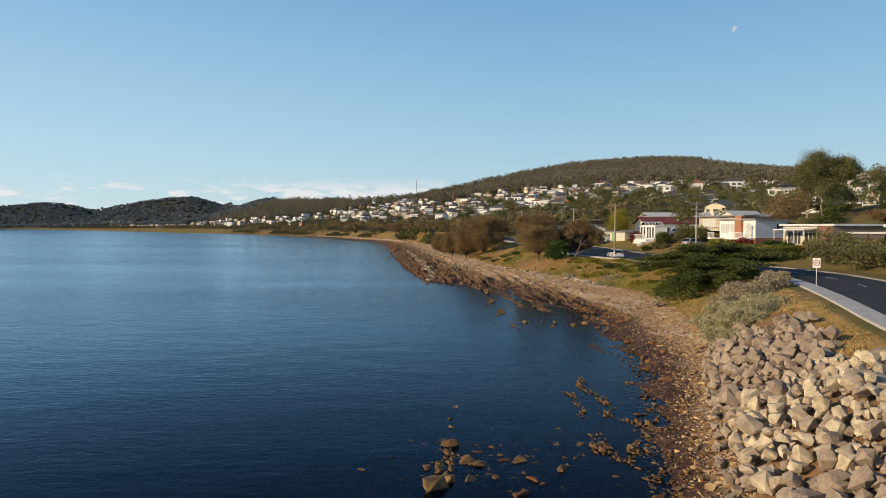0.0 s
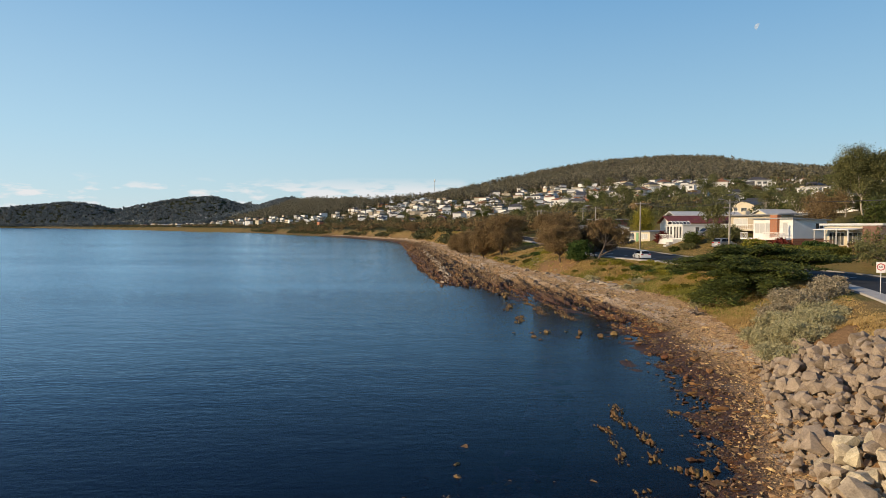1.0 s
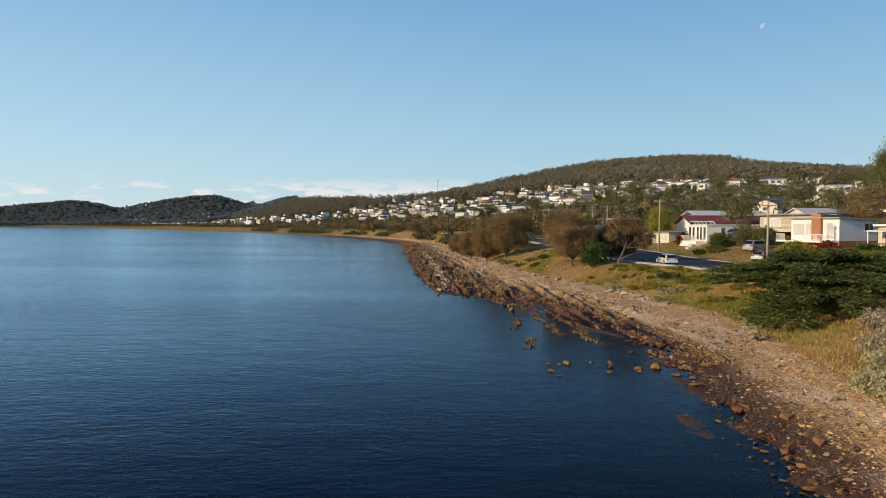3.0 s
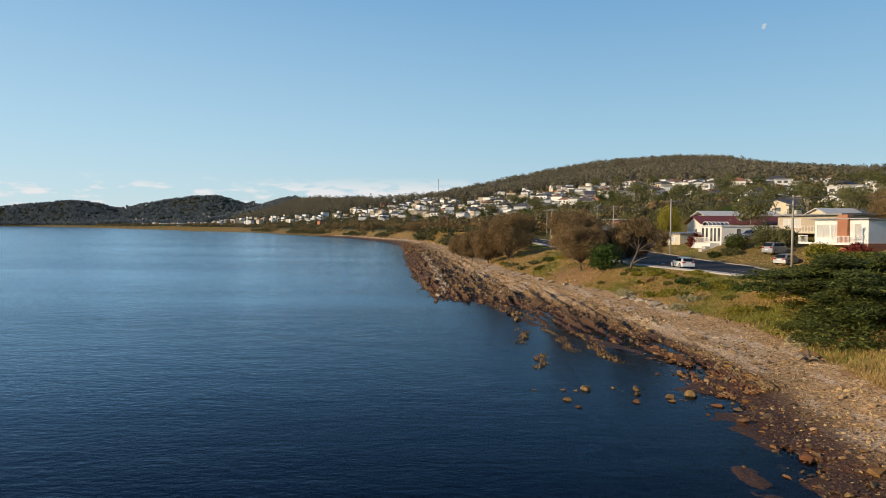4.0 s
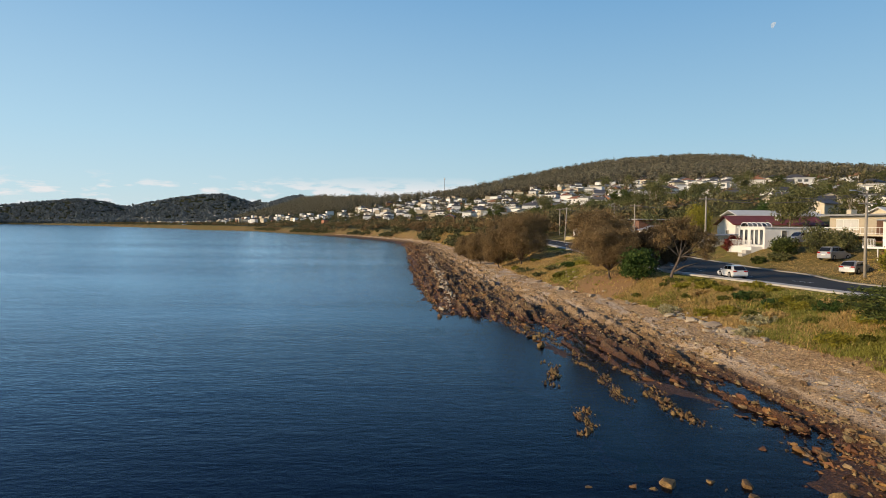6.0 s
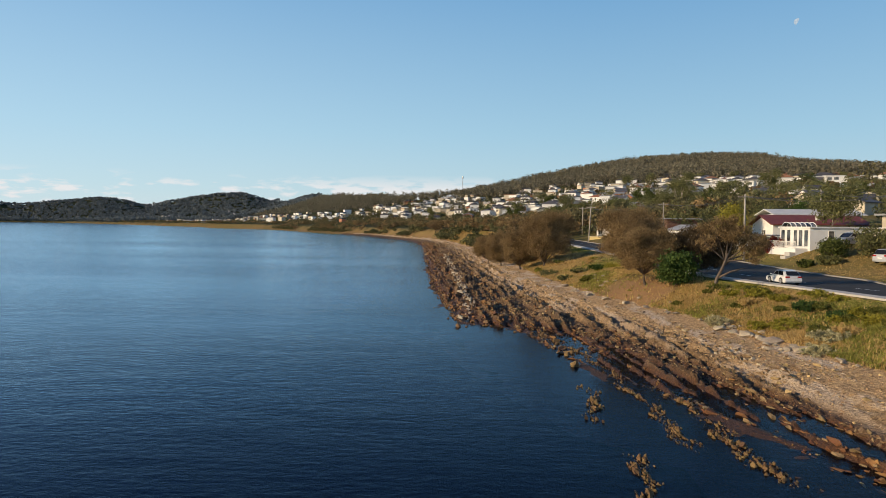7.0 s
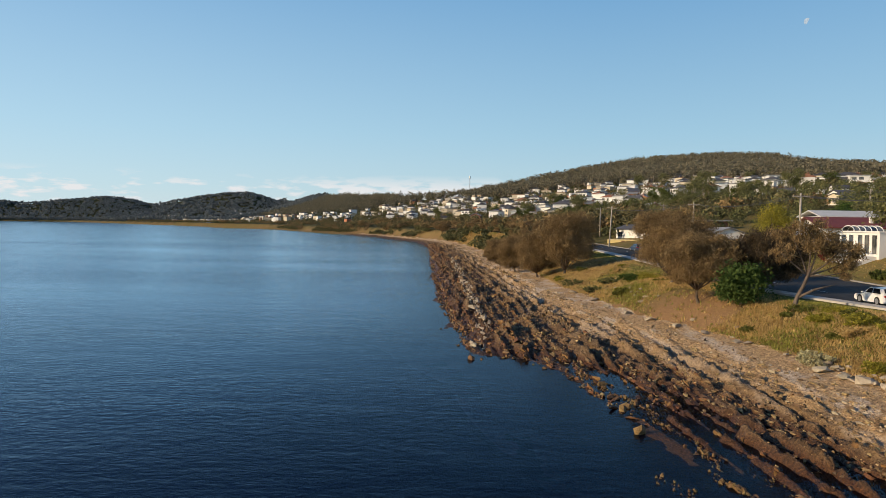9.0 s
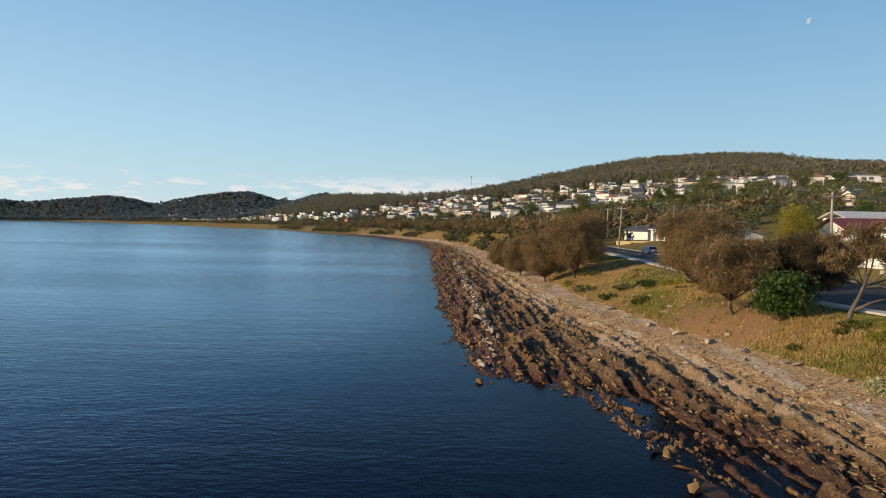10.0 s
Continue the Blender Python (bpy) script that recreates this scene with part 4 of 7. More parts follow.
def tree(name, label, x, y, z, blobs, fork, r0, leaf, bark=BARK, clumps=130, per=26, tight=0.33, size=0.22, seed=1, shell=0.55, group="", lean=0.0, **how):
    rnd, nr = random.Random(seed), np.random.default_rng(seed)
    ob = thing(name, label, "tree" if "tree" in name else "bush", group, pose(x, y, z))
    part("trunk", trunk_mesh(bmesh.new(), (0, 0, 0), fork, blobs, r0, rnd, lean=lean), bark, ob, smooth=True)
    P = crown_points(blobs, clumps, per, tight, nr, shell)
    P = P[P[:, 2] > 0.05]
    new("crown", crown_mesh("crown", P, size, leaf, nr, **how)).parent = ob
    return ob


def sheoak(x, y, high, wide, seed, label="drooping she-oak tree with brown-olive needles on the bank", low=0.35, dense=1.0, leaf=None):
    """A broad dome of many rounded masses of fine hanging needles. wide: the crown's radius; low: where it begins."""
    r = random.Random(seed)
    foot = high * low
    zc, hz = (foot + high) / 2, (high - foot) / 2
    near = dense > 0.6
    blobs = [(0, 0, zc, wide * 0.66, wide * 0.66, hz * 0.74)]
    for k in range(17 if near else 9):
        a = 2.4 * k + r.uniform(-0.5, 0.5)
        up = r.uniform(-0.75, 0.95)
        out = math.sqrt(1 - up * up)
        rr = wide * r.uniform(0.26, 0.40)
        blobs.append((math.cos(a) * out * wide * 0.68, math.sin(a) * out * wide * 0.68, zc + up * hz * 0.72, rr, rr, hz * r.uniform(0.24, 0.36)))
    return tree("sheoak_tree", label, x, y, z_at(x, y) - 0.1, blobs, (r.uniform(-0.3, 0.3), r.uniform(-0.3, 0.3), max(0.9, foot * 0.9)), 0.022 * high, leaf or OAK_LEAF,
                clumps=int(430 * dense) if near else 60, per=145 if near else 90, tight=0.046 * high if near else 0.05 * high, size=0.045 if near else 0.12, seed=seed, shell=0.5,
                group="she-oak trees on the bank", droop=0.45, aspect=6.0 if near else 3.5)


def shrub(x, y, high, wide, leaf, label, seed, name="bush", size=0.13, z=None, group="bushes", clumps=90, flat=0.0, lumps=6):
    r = random.Random(seed)
    blobs = [(0, 0, high * 0.45, wide * 0.6, wide * 0.6, high * 0.5)]
    for k in range(lumps):
        a = math.tau * k / lumps + r.uniform(-0.4, 0.4)
        blobs.append((math.cos(a) * wide * 0.55, math.sin(a) * wide * 0.55, high * r.uniform(0.3, 0.62), wide * r.uniform(0.3, 0.46), wide * r.uniform(0.3, 0.46), high * r.uniform(0.25, 0.42)))
    return tree(name, label, x, y, z_at(x, y) - 0.08 if z is None else z, blobs, (0, 0, high * 0.2), 0.05 * high, leaf, clumps=clumps, per=30, tight=0.085 * max(high, 0.8 * wide),
                size=size, seed=seed, shell=0.6, group=group, flat=flat, aspect=1.7)


def cypress():
    """The wide dark tree whose layered boughs spread over the bank and the footpath."""
    nr, r = np.random.default_rng(5), random.Random(5)
    x, y = 32.0, 76.5
    z = z_at(x, y)
    ob = thing("cypress_tree", "wide dark-green cypress with layered boughs sweeping down the bank", "tree", m=pose(x, y, z))
    bm = bmesh.new()
    tube(bm, ((0, 0, -0.4), (0.2, 0.3, 0.8), (0.1, 0.6, 2.2)), (0.55, 0.42, 0.3), 9)
    pts, flats = [], []
    for k in range(150):
        a = r.uniform(0, math.tau)
        f = r.uniform(0.12, 1.0) ** 0.7
        ex, ey = 7.6 * f * math.cos(a), 11.6 * f * math.sin(a)
        if k > 120:                                  # the lobe that hangs over the foot of the bank
            ex, ey = -4.0 + 4.0 * f * math.cos(a), -8.0 + 7.5 * f * math.sin(a)
        gz = z_at(x + ex, y + ey) - z
        ez = max(gz + r.uniform(0.6, 1.8), 4.2 - 2.4 * f ** 1.5 + r.uniform(-1.4, 0.3))
        if k > 120:
            ez = gz + r.uniform(0.4, 3.2) * (1.15 - f)  + 0.5
        if math.cos(a) > 0.3:
            ez = max(ez, gz + r.uniform(1.1, 2.6))
        tip = Vector((ex, ey, ez))
        root = Vector((0.12 * ex, 0.12 * ey, max(0.6, min(2.0, ez - 0.9)))) if k <= 120 else Vector((0.45 * ex, 0.45 * ey, max(ez - 0.3, 0.3)))
        mid = root.lerp(tip, 0.55) + Vector((0, 0, 0.35))
        tube(bm, (root, mid, tip), (0.13, 0.08, 0.03), 5)
        n = int(190 + 120 * f)
        t = 0.35 + 0.72 * nr.uniform(0, 1, n) ** 0.8
        along = np.array(root)[None] * (1 - t[:, None]) + np.array(tip)[None] * t[:, None]
        along[:, 2] += 0.5 * np.sin(np.pi * np.clip(t, 0, 1))
        side = nr.normal(size=(n, 3)) * (0.5, 0.5, 0.07)
        pts.append(along + side)
    part("trunk", bm, BARK, ob, smooth=True)
    P = np.concatenate(pts)
    P = np.concatenate([P, P + nr.normal(size=P.shape) * (0.22, 0.22, 0.06), P + nr.normal(size=P.shape) * (0.25, 0.25, 0.05)])
    gz = land_z(P[:, 0] + x, P[:, 1] + y) - z
    P[:, 2] = np.maximum(P[:, 2], gz + 0.1)
    new("crown", crown_mesh("crown", P, 0.095, DARK_LEAF, nr, flat=0.72, aspect=3.6)).parent = ob


def leaning_tree():
    x, y = 24.9, 116.1
    z = z_at(x, y)
    r, nr = random.Random(8), np.random.default_rng(8)
    ob = thing("leaning_tree", "leaning she-oak with forked bare limbs and thin brown foliage", "tree", m=pose(x, y, z))
    bm = bmesh.new()
    tube(bm, ((0, 0, -0.4), (0.35, 0.1, 0.9), (0.9, 0.1, 2.0), (1.3, 0, 3.3)), (0.20, 0.16, 0.13, 0.11), 8)
    blobs = [(1.9, 0.2, 5.1, 1.5, 1.6, 0.9), (0.1, 0.6, 5.6, 1.1, 1.2, 0.8), (3.3, -0.2, 4.5, 1.3, 1.2, 0.9), (4.4, 0.3, 3.9, 1.1, 1.0, 0.8), (-0.9, 0.4, 4.4, 0.8, 0.9, 0.6), (1.2, 0, 6.2, 1.0, 1.1, 0.6), (3.9, 0.1, 2.9, 0.8, 0.8, 0.5)]
    for cx, cy, cz, *_ in blobs:
        c = Vector((cx, cy, cz))
        f = Vector((1.1, 0.05, 2.6))
        tube(bm, (f, f.lerp(c, 0.5) + Vector((0.1, 0, -0.1)), c), (0.085, 0.055, 0.025), 5)
    tube(bm, ((0.35, 0.1, 0.9), (1.5, -0.3, 1.6), (2.9, -0.5, 2.0)), (0.12, 0.09, 0.04), 5)
    part("trunk", bm, BARK, ob, smooth=True)
    P = crown_points(blobs, 80, 120, 0.26, nr, 0.35)
    new("crown", crown_mesh("crown", P, 0.055, OAK_LEAF, nr, droop=0.45, aspect=6.5)).parent = ob


def grass():
    nr = np.random.default_rng(3)
    def band(y0, y1, n, high):
        y = nr.uniform(y0, y1, n)
        f = nr.uniform(0, 1, n)
        x0, x1 = bank_foot(y) + 0.1, path_edge(y) - 0.15
        rip = np.where(y < 45, (x1 - x0) * 0.5 + 0.6, 0)
        x = x0 + rip + (x1 - x0 - rip) * f
        return x, y, high * np.clip((x1 - x) / 3.0, 0.16, 1), f
    sets = [band(14, 62, 16000, 0.19), band(58, 120, 36000, 0.25), band(120, 200, 22000, 0.28), band(200, 420, 14000, 0.6)]
    vy = nr.uniform(96, 215, 16000)
    vf = nr.uniform(0, 1, 16000)
    sets.append((path_edge(vy) + road_far(vy) + 0.5 + 16 * vf, vy, np.full(16000, 0.13), vf * 0.7))
    x, y, h, f = (np.concatenate(c) for c in zip(*sets))
    z = land_z(x, y)
    lush = 0.5 + 1.5 * (fbm(x / 6, y / 10, 21, 3) - 0.5) + 0.12 * nr.normal(size=len(x)) + 0.10 * (f > 0.75) - 0.16 * (y < 58) - 0.11
    thin = fbm(x / 5, y / 5, 41, 2)
    keep = (thin > 0.36) | (nr.uniform(0, 1, len(x)) < 0.25)
    # worn, bare earth under the she-oaks
    keep &= ~((np.hypot((x - 20) / 5, (y - 126) / 7) < 1) & (nr.uniform(0, 1, len(x)) < 0.85))
    for name, sel, mat_, label in (("dry_grass", lush < 0.54, DRY_BLADE, "long straw-coloured dry grass on the bank"), ("green_grass", lush >= 0.54, GREEN_BLADE, "olive-green coarse grass on the bank")):
        k = np.nonzero(sel & keep)[0]
        B = np.repeat(np.stack([x[k], y[k], z[k] - 0.03], -1), 4, 0)
        n = len(B)
        B[:, :2] += nr.normal(size=(n, 2)) * 0.11
        a = nr.uniform(0, math.tau, n)
        tall = np.repeat(h[k], 4) * nr.uniform(0.5, 1.3, n)
        lean = nr.uniform(0.2, 1.3, n) * tall
        w = 0.022 + 0.035 * nr.uniform(0, 1, n)
        side = np.stack([-np.sin(a) * w, np.cos(a) * w, 0 * a], -1)
        tip = B + np.stack([np.cos(a) * lean + 0.08 * tall, np.sin(a) * lean, tall], -1)
        V = np.stack([B - side, B + side, tip], 1).reshape(-1, 3)
        tagged(new(name, array_mesh(name, V, np.arange(3 * n).reshape(-1, 3), mat_, False)), label, "grass", kind="stuff")


cypress()
leaning_tree()
sheoak(20.8, 125.6, 6.7, 3.25, 21, low=0.22)
sheoak(21.8, 138.5, 8.7, 4.2, 22, low=0.10)
sheoak(27.2, 128.6, 6.0, 4.6, 23, "dense dark-brown she-oak behind the green bush, shaded in its needle colour", low=0.05, leaf=SHADE_OAK)
sheoak(15.4, 176, 9.9, 4.2, 24, low=0.03, dense=1.1)
sheoak(11.6, 180, 8.6, 3.7, 25, low=0.02)
sheoak(8.8, 195, 7.8, 3.6, 26, low=0.02)
sheoak(18.4, 189, 9.8, 4.3, 27, low=0.03)
sheoak(24.0, 145.0, 7.0, 4.0, 28, low=0.03)
sheoak(6.6, 208, 6.4, 3.5, 29, low=0.02)
for k in range(26):
    y = 215 + k * 13 + rng.uniform(-4, 4)
    sheoak(float(bank_foot(y)) + rng.uniform(5, 13), y, rng.uniform(4.5, 7.5), rng.uniform(3.0, 4.6), 60 + k, low=0.05, dense=0.55)
shrub(23.0, 121.4, 3.7, 2.1, GREEN_LEAF, "dense bright-green rounded bush beside the she-oaks", 31, "green_bush", 0.16, clumps=170)
for k, (x, y, h, w) in enumerate(((19.6, 44.2, 1.0, 1.9), (21.6, 45.6, 1.3, 2.2), (23.6, 47.8, 1.4, 2.3), (20.6, 48.2, 1.1, 1.9), (25.6, 50.8, 1.3, 2.0), (22.6, 50.4, 1.4, 2.0))):
    shrub(x, y, h * 1.12, w * 0.92, GREY_LEAF, "pale grey-green saltbush on the bank above boulders", 40 + k, "saltbush", 0.075, group="saltbushes on the bank", clumps=330)
for k, (x, y, h, w) in enumerate(((24.0, 54.0, 1.9, 1.9), (26.8, 56.2, 2.0, 2.1), (29.6, 58.4, 1.8, 1.9), (31.6, 61.2, 1.5, 1.6), (27.6, 60.0, 1.7, 1.8))):
    shrub(x, y, h * 0.88, w * 0.92, CREAM_LEAF, "tall bush with dry cream seed heads on the bank", 50 + k, "everlasting_bush", 0.085, group="cream-headed bushes on the bank", clumps=260)
for k, (x, y, h, w) in enumerate(((21.6, 105.5, 0.9, 1.4), (23.6, 92.5, 0.7, 1.2), (24.6, 71.0, 0.7, 1.1), (25.5, 95, 0.9, 1.3), (15.5, 150, 0.8, 1.3), (18.4, 154, 0.9, 1.6), (14.5, 160, 1.0, 1.6), (12.8, 190, 1.2, 2.0))):
    shrub(x, y, h, w, GREY_LEAF if k < 4 else GUM_LEAF, "low grey-green shrub at the foot of the bank", 70 + k, "low_shrub", 0.10, group="low shrubs at the foot of the bank", clumps=60)
for k, (x, y, h, w) in enumerate(((29.6, 97, 0.7, 1.3), (27.8, 103, 0.8, 1.5), (26.2, 109, 0.8, 1.4), (30.4, 93.5, 0.9, 1.5), (25.0, 111.5, 0.6, 1.2), (28.9, 100, 0.6, 1.2), (22.0, 148, 0.8, 1.6), (20.4, 152, 0.9, 1.5))):
    shrub(x, y, h, w, GREEN_LEAF if k % 2 else YELLOW_LEAF, "low olive-green shrub in the grass of the bank", 170 + k, "bank_shrub", 0.09, group="low shrubs in the grass", clumps=80)
bank_rng = random.Random(909)
for k in range(70):
    y = bank_rng.choice((bank_rng.uniform(82, 118), bank_rng.uniform(60, 118), bank_rng.uniform(140, 210)))
    x0, x1 = float(bank_foot(y)), float(path_edge(y))
    h = bank_rng.uniform(0.35, 0.85)
    leaf, tone = bank_rng.choice(((YELLOW_LEAF, "yellow-green"), (BANK_LEAF, "olive-green"), (BANK_LEAF, "olive-green"), (DRY_BLADE, "straw-coloured")))
    shrub(x0 + (x1 - x0) * bank_rng.uniform(0.06, 0.8), y, h, h * bank_rng.uniform(1.2, 2.1), leaf, f"low rounded {tone} shrub in the grass", 900 + k, "bank_shrub", 0.075, group="low shrubs in the grass", clumps=70)
grass()

# ---- houses by the road ----
def paint(name, c, rough=0.7, k=0.12, **more):
    return surface(name, tuple(v * (1 - k) for v in c), tuple(min(0.85, v * (1 + k)) for v in c), rough, 0.8, 20, 0.08, 0.005, **more)


WHITE = paint("white_paint", (0.74, 0.73, 0.70), k=0.06)
CREAM = paint("cream_render", (0.58, 0.51, 0.38))
BEIGE = paint("beige_render", (0.42, 0.36, 0.27))
GREY_WALL = paint("grey_render", (0.40, 0.39, 0.37))
YELLOW_BLOCK = paint("yellow_block", (0.58, 0.46, 0.20))
TIMBER = paint("dark_timber", (0.13, 0.07, 0.045), 0.8, 0.3)
MAROON = paint("maroon_roof", (0.17, 0.045, 0.035), 0.6, 0.25, vary=0.1)
GREY_ROOF = paint("grey_roof", (0.26, 0.26, 0.26), 0.55, 0.2, vary=0.25)
DARK_ROOF = paint("dark_roof", (0.085, 0.08, 0.08), 0.6, 0.25, vary=0.3)
PALE_ROOF = paint("pale_roof", (0.55, 0.55, 0.53), 0.55, 0.12, vary=0.12)
TILE_ROOF = paint("terracotta_roof", (0.27, 0.12, 0.07), 0.8, 0.3, vary=0.3)
DOOR_GREEN = paint("green_door", (0.20, 0.36, 0.20))
TOWN_WALL = paint("town_walls", (0.56, 0.54, 0.50), 0.7, 0.2, vary=0.4, island=True)
ALUMINIUM = paint("window_frame", (0.70, 0.69, 0.66), 0.5, 0.05)


def brick_material(name, dark, light, mortar=(0.34, 0.30, 0.26)):
    m, nd, lk, bs = nodes_of(name)
    tc = nd.new("ShaderNodeTexCoord")
    mp = nd.new("ShaderNodeMapping")
    mp.inputs["Rotation"].default_value = (radians(90), 0, 0)
    lk.new(tc.outputs["Object"], mp.inputs["Vector"])
    b = nd.new("ShaderNodeTexBrick")
    for key, v in (("Color1", dark), ("Color2", light), ("Mortar", mortar)):
        b.inputs[key].default_value = (*v, 1)
    b.inputs["Scale"].default_value, b.inputs["Mortar Size"].default_value = 4.2, 0.012
    lk.new(mp.outputs[0], b.inputs["Vector"])
    n = noise_node(nd, lk, 1.5, 4, 0.6)
    lk.new(blend(nd, lk, 0.3, b.outputs["Color"], ramp(nd, lk, n, ((0.3, (0.55, 0.55, 0.55)), (0.7, (1, 1, 1)))), "MULTIPLY"), bs.inputs["Base Color"])
    bs.inputs["Roughness"].default_value = 0.9
    bump(nd, lk, bs, b.outputs["Fac"], -0.3, 0.01)
    return m


def glass_material():
    m, nd, lk, bs = nodes_of("window_glass")
    n = noise_node(nd, lk, 0.9, 2, 0.5)
    lk.new(ramp(nd, lk, n, ((0.35, (0.03, 0.035, 0.04)), (0.65, (0.16, 0.16, 0.15)))), bs.inputs["Base Color"])
    bs.inputs["Roughness"].default_value = 0.06
    bs.inputs["Specular IOR Level"].default_value = 0.8
    return m


ORANGE_BRICK = brick_material("orange_brick", (0.36, 0.13, 0.06), (0.46, 0.19, 0.09))
BROWN_BRICK = brick_material("brown_brick", (0.17, 0.075, 0.05), (0.24, 0.11, 0.07))
GLASS = glass_material()
CURTAIN = paint("curtained_glass", (0.52, 0.52, 0.50), 0.25, 0.1)


def window(parent, face, at, a, z, w, h, panes=2, glass=None, name="window"):
    """A framed window. face: f, b (front and back), l, r (ends); at: where that wall stands; a: its near edge along the wall."""
    def put(bm, a0, z0, a1, z1, d0, d1):
        if face == "f":
            box(bm, a0, at - d1, z0, a1, at - d0, z1)
        elif face == "b":
            box(bm, a0, at + d0, z0, a1, at + d1, z1)
        elif face == "l":
            box(bm, at - d1, a0, z0, at - d0, a1, z1)
        else:
            box(bm, at + d0, a0, z0, at + d1, a1, z1)
    fr = bmesh.new()
    t = 0.07
    for k in range(panes + 1):
        c = a + (w - t) * k / panes
        put(fr, c, z, c + t, z + h, -0.02, 0.06)
    put(fr, a, z - 0.02, a + w, z + t, -0.02, 0.065)
    put(fr, a, z + h - t, a + w, z + h + 0.02, -0.02, 0.065)
    ob = part(name, fr, ALUMINIUM, parent)
    for k in range(panes):
        pb = bmesh.new()
        put(pb, a + t + (w - t) * k / panes, z + t, a + (w - t) * (k + 1) / panes, z + h - t, 0.004, 0.02)
        part("pane", pb, glass or GLASS, ob)
    return ob


def gable_roof(x0, y0, x1, y1, z, rise, over=0.45, thick=0.14, along="x"):
    """Two slopes; the ridge runs along x or y."""
    bm = bmesh.new()
    x0, y0, x1, y1 = x0 - over, y0 - over, x1 + over, y1 + over
    if along == "x":
        m = (y0 + y1) / 2
        prof = [(y0, z), (m, z + rise), (y1, z), (y1, z - thick), (m, z + rise - thick), (y0, z - thick)]
        a = [bm.verts.new((x0, p, q)) for p, q in prof]
        b = [bm.verts.new((x1, p, q)) for p, q in prof]
    else:
        m = (x0 + x1) / 2
        prof = [(x0, z), (m, z + rise), (x1, z), (x1, z - thick), (m, z + rise - thick), (x0, z - thick)]
        a = [bm.verts.new((p, y0, q)) for p, q in prof]
        b = [bm.verts.new((p, y1, q)) for p, q in prof]
    for k in range(6):
        bm.faces.new((a[k], a[(k + 1) % 6], b[(k + 1) % 6], b[k]))
    for r, (i, j, k, l) in ((a, (0, 1, 4, 5)), (a, (1, 2, 3, 4)), (b, (5, 4, 1, 0)), (b, (4, 3, 2, 1))):
        bm.faces.new([r[n] for n in (i, j, k, l)])
    bmesh.ops.recalc_face_normals(bm, faces=bm.faces[:])
    return bm


def gable_ends(parent, material, x0, y0, x1, y1, z, rise, along="x", t=0.2):
    """The triangles of wall under a gable roof, one part at each end."""
    for e in (0, 1):
        bm = bmesh.new()
        if along == "x":
            c = (x0 if e == 0 else x1 - t)
            tri = [(c, y0, z), (c, y1, z), (c, (y0 + y1) / 2, z + rise)]
            d = Vector((t, 0, 0))
        else:
            c = (y0 if e == 0 else y1 - t)
            tri = [(x0, c, z), (x1, c, z), ((x0 + x1) / 2, c, z + rise)]
            d = Vector((0, t, 0))
        a = [bm.verts.new(v) for v in tri]
        b = [bm.verts.new(Vector(v) + d) for v in tri]
        bm.faces.new(a)
        bm.faces.new(b[::-1])
        for k in range(3):
            bm.faces.new((a[k], a[(k + 1) % 3], b[(k + 1) % 3], b[k]))
        bmesh.ops.recalc_face_normals(bm, faces=bm.faces[:])
        part("gable_wall", bm, material, parent)


def hip_roof(x0, y0, x1, y1, z, rise, over=0.5, thick=0.12):
    bm = bmesh.new()
    x0, y0, x1, y1 = x0 - over, y0 - over, x1 + over, y1 + over
    h = min(x1 - x0, y1 - y0) / 2
    if x1 - x0 >= y1 - y0:
        r = [(x0 + h, (y0 + y1) / 2), (x1 - h, (y0 + y1) / 2)]
        order = ((0, 1, 5, 4), (1, 2, 5), (2, 3, 4, 5), (3, 0, 4))
    else:
        r = [((x0 + x1) / 2, y0 + h), ((x0 + x1) / 2, y1 - h)]
        order = ((0, 1, 4), (1, 2, 5, 4), (2, 3, 5), (3, 0, 4, 5))
    v = [bm.verts.new(p) for p in ((x0, y0, z), (x1, y0, z), (x1, y1, z), (x0, y1, z))] + [bm.verts.new((*p, z + rise)) for p in r]
    for f in order:
        bm.faces.new([v[k] for k in f])
    low = [bm.verts.new((p.co.x, p.co.y, z - thick)) for p in v[:4]]
    for k in range(4):
        bm.faces.new((v[(k + 1) % 4], v[k], low[k], low[(k + 1) % 4]))
    bm.faces.new(low[::-1])
    bmesh.ops.recalc_face_normals(bm, faces=bm.faces[:])
    return bm


def slab_roof(x0, y0, x1, y1, z, over=0.5, thick=0.22, fall=0.0):
    """A flat or slightly falling roof."""
    bm = boxes((x0 - over, y0 - over, z, x1 + over, y1 + over, z + thick))
    for v in bm.verts:
        v.co.z += fall * (v.co.y - y0) / max(y1 - y0, 1)
    return bm


def rail(parent, x0, x1, y, z, high=0.95, gap=0.13, material=None, name="railing"):
    top = part(name, boxes((x0, y, z + high - 0.07, x1, y + 0.06, z + high)), material or WHITE, parent)
    part("bottom_rail", boxes((x0, y, z + 0.08, x1, y + 0.05, z + 0.14)), material or WHITE, top)
    n = int((x1 - x0) / (gap * 1.6))
    first = part("baluster", boxes((x0, y + 0.01, z, x0 + 0.05, y + 0.045, z + high - 0.06)), material or WHITE, top)
    for k in range(1, n + 1):
        ob = new("baluster", first.data)
        ob.parent = top
        ob.location.x = (x1 - x0 - 0.05) * k / n
    return top


def house_at(label, x, y, turn, z=None, name="house", category="house", dig=0.0):
    """Front faces the sea: local x runs along the front, y inland."""
    return thing(name, label, category, m=pose(x, y, (z_at(x, y) if z is None else z) - dig, 0, 0, turn))


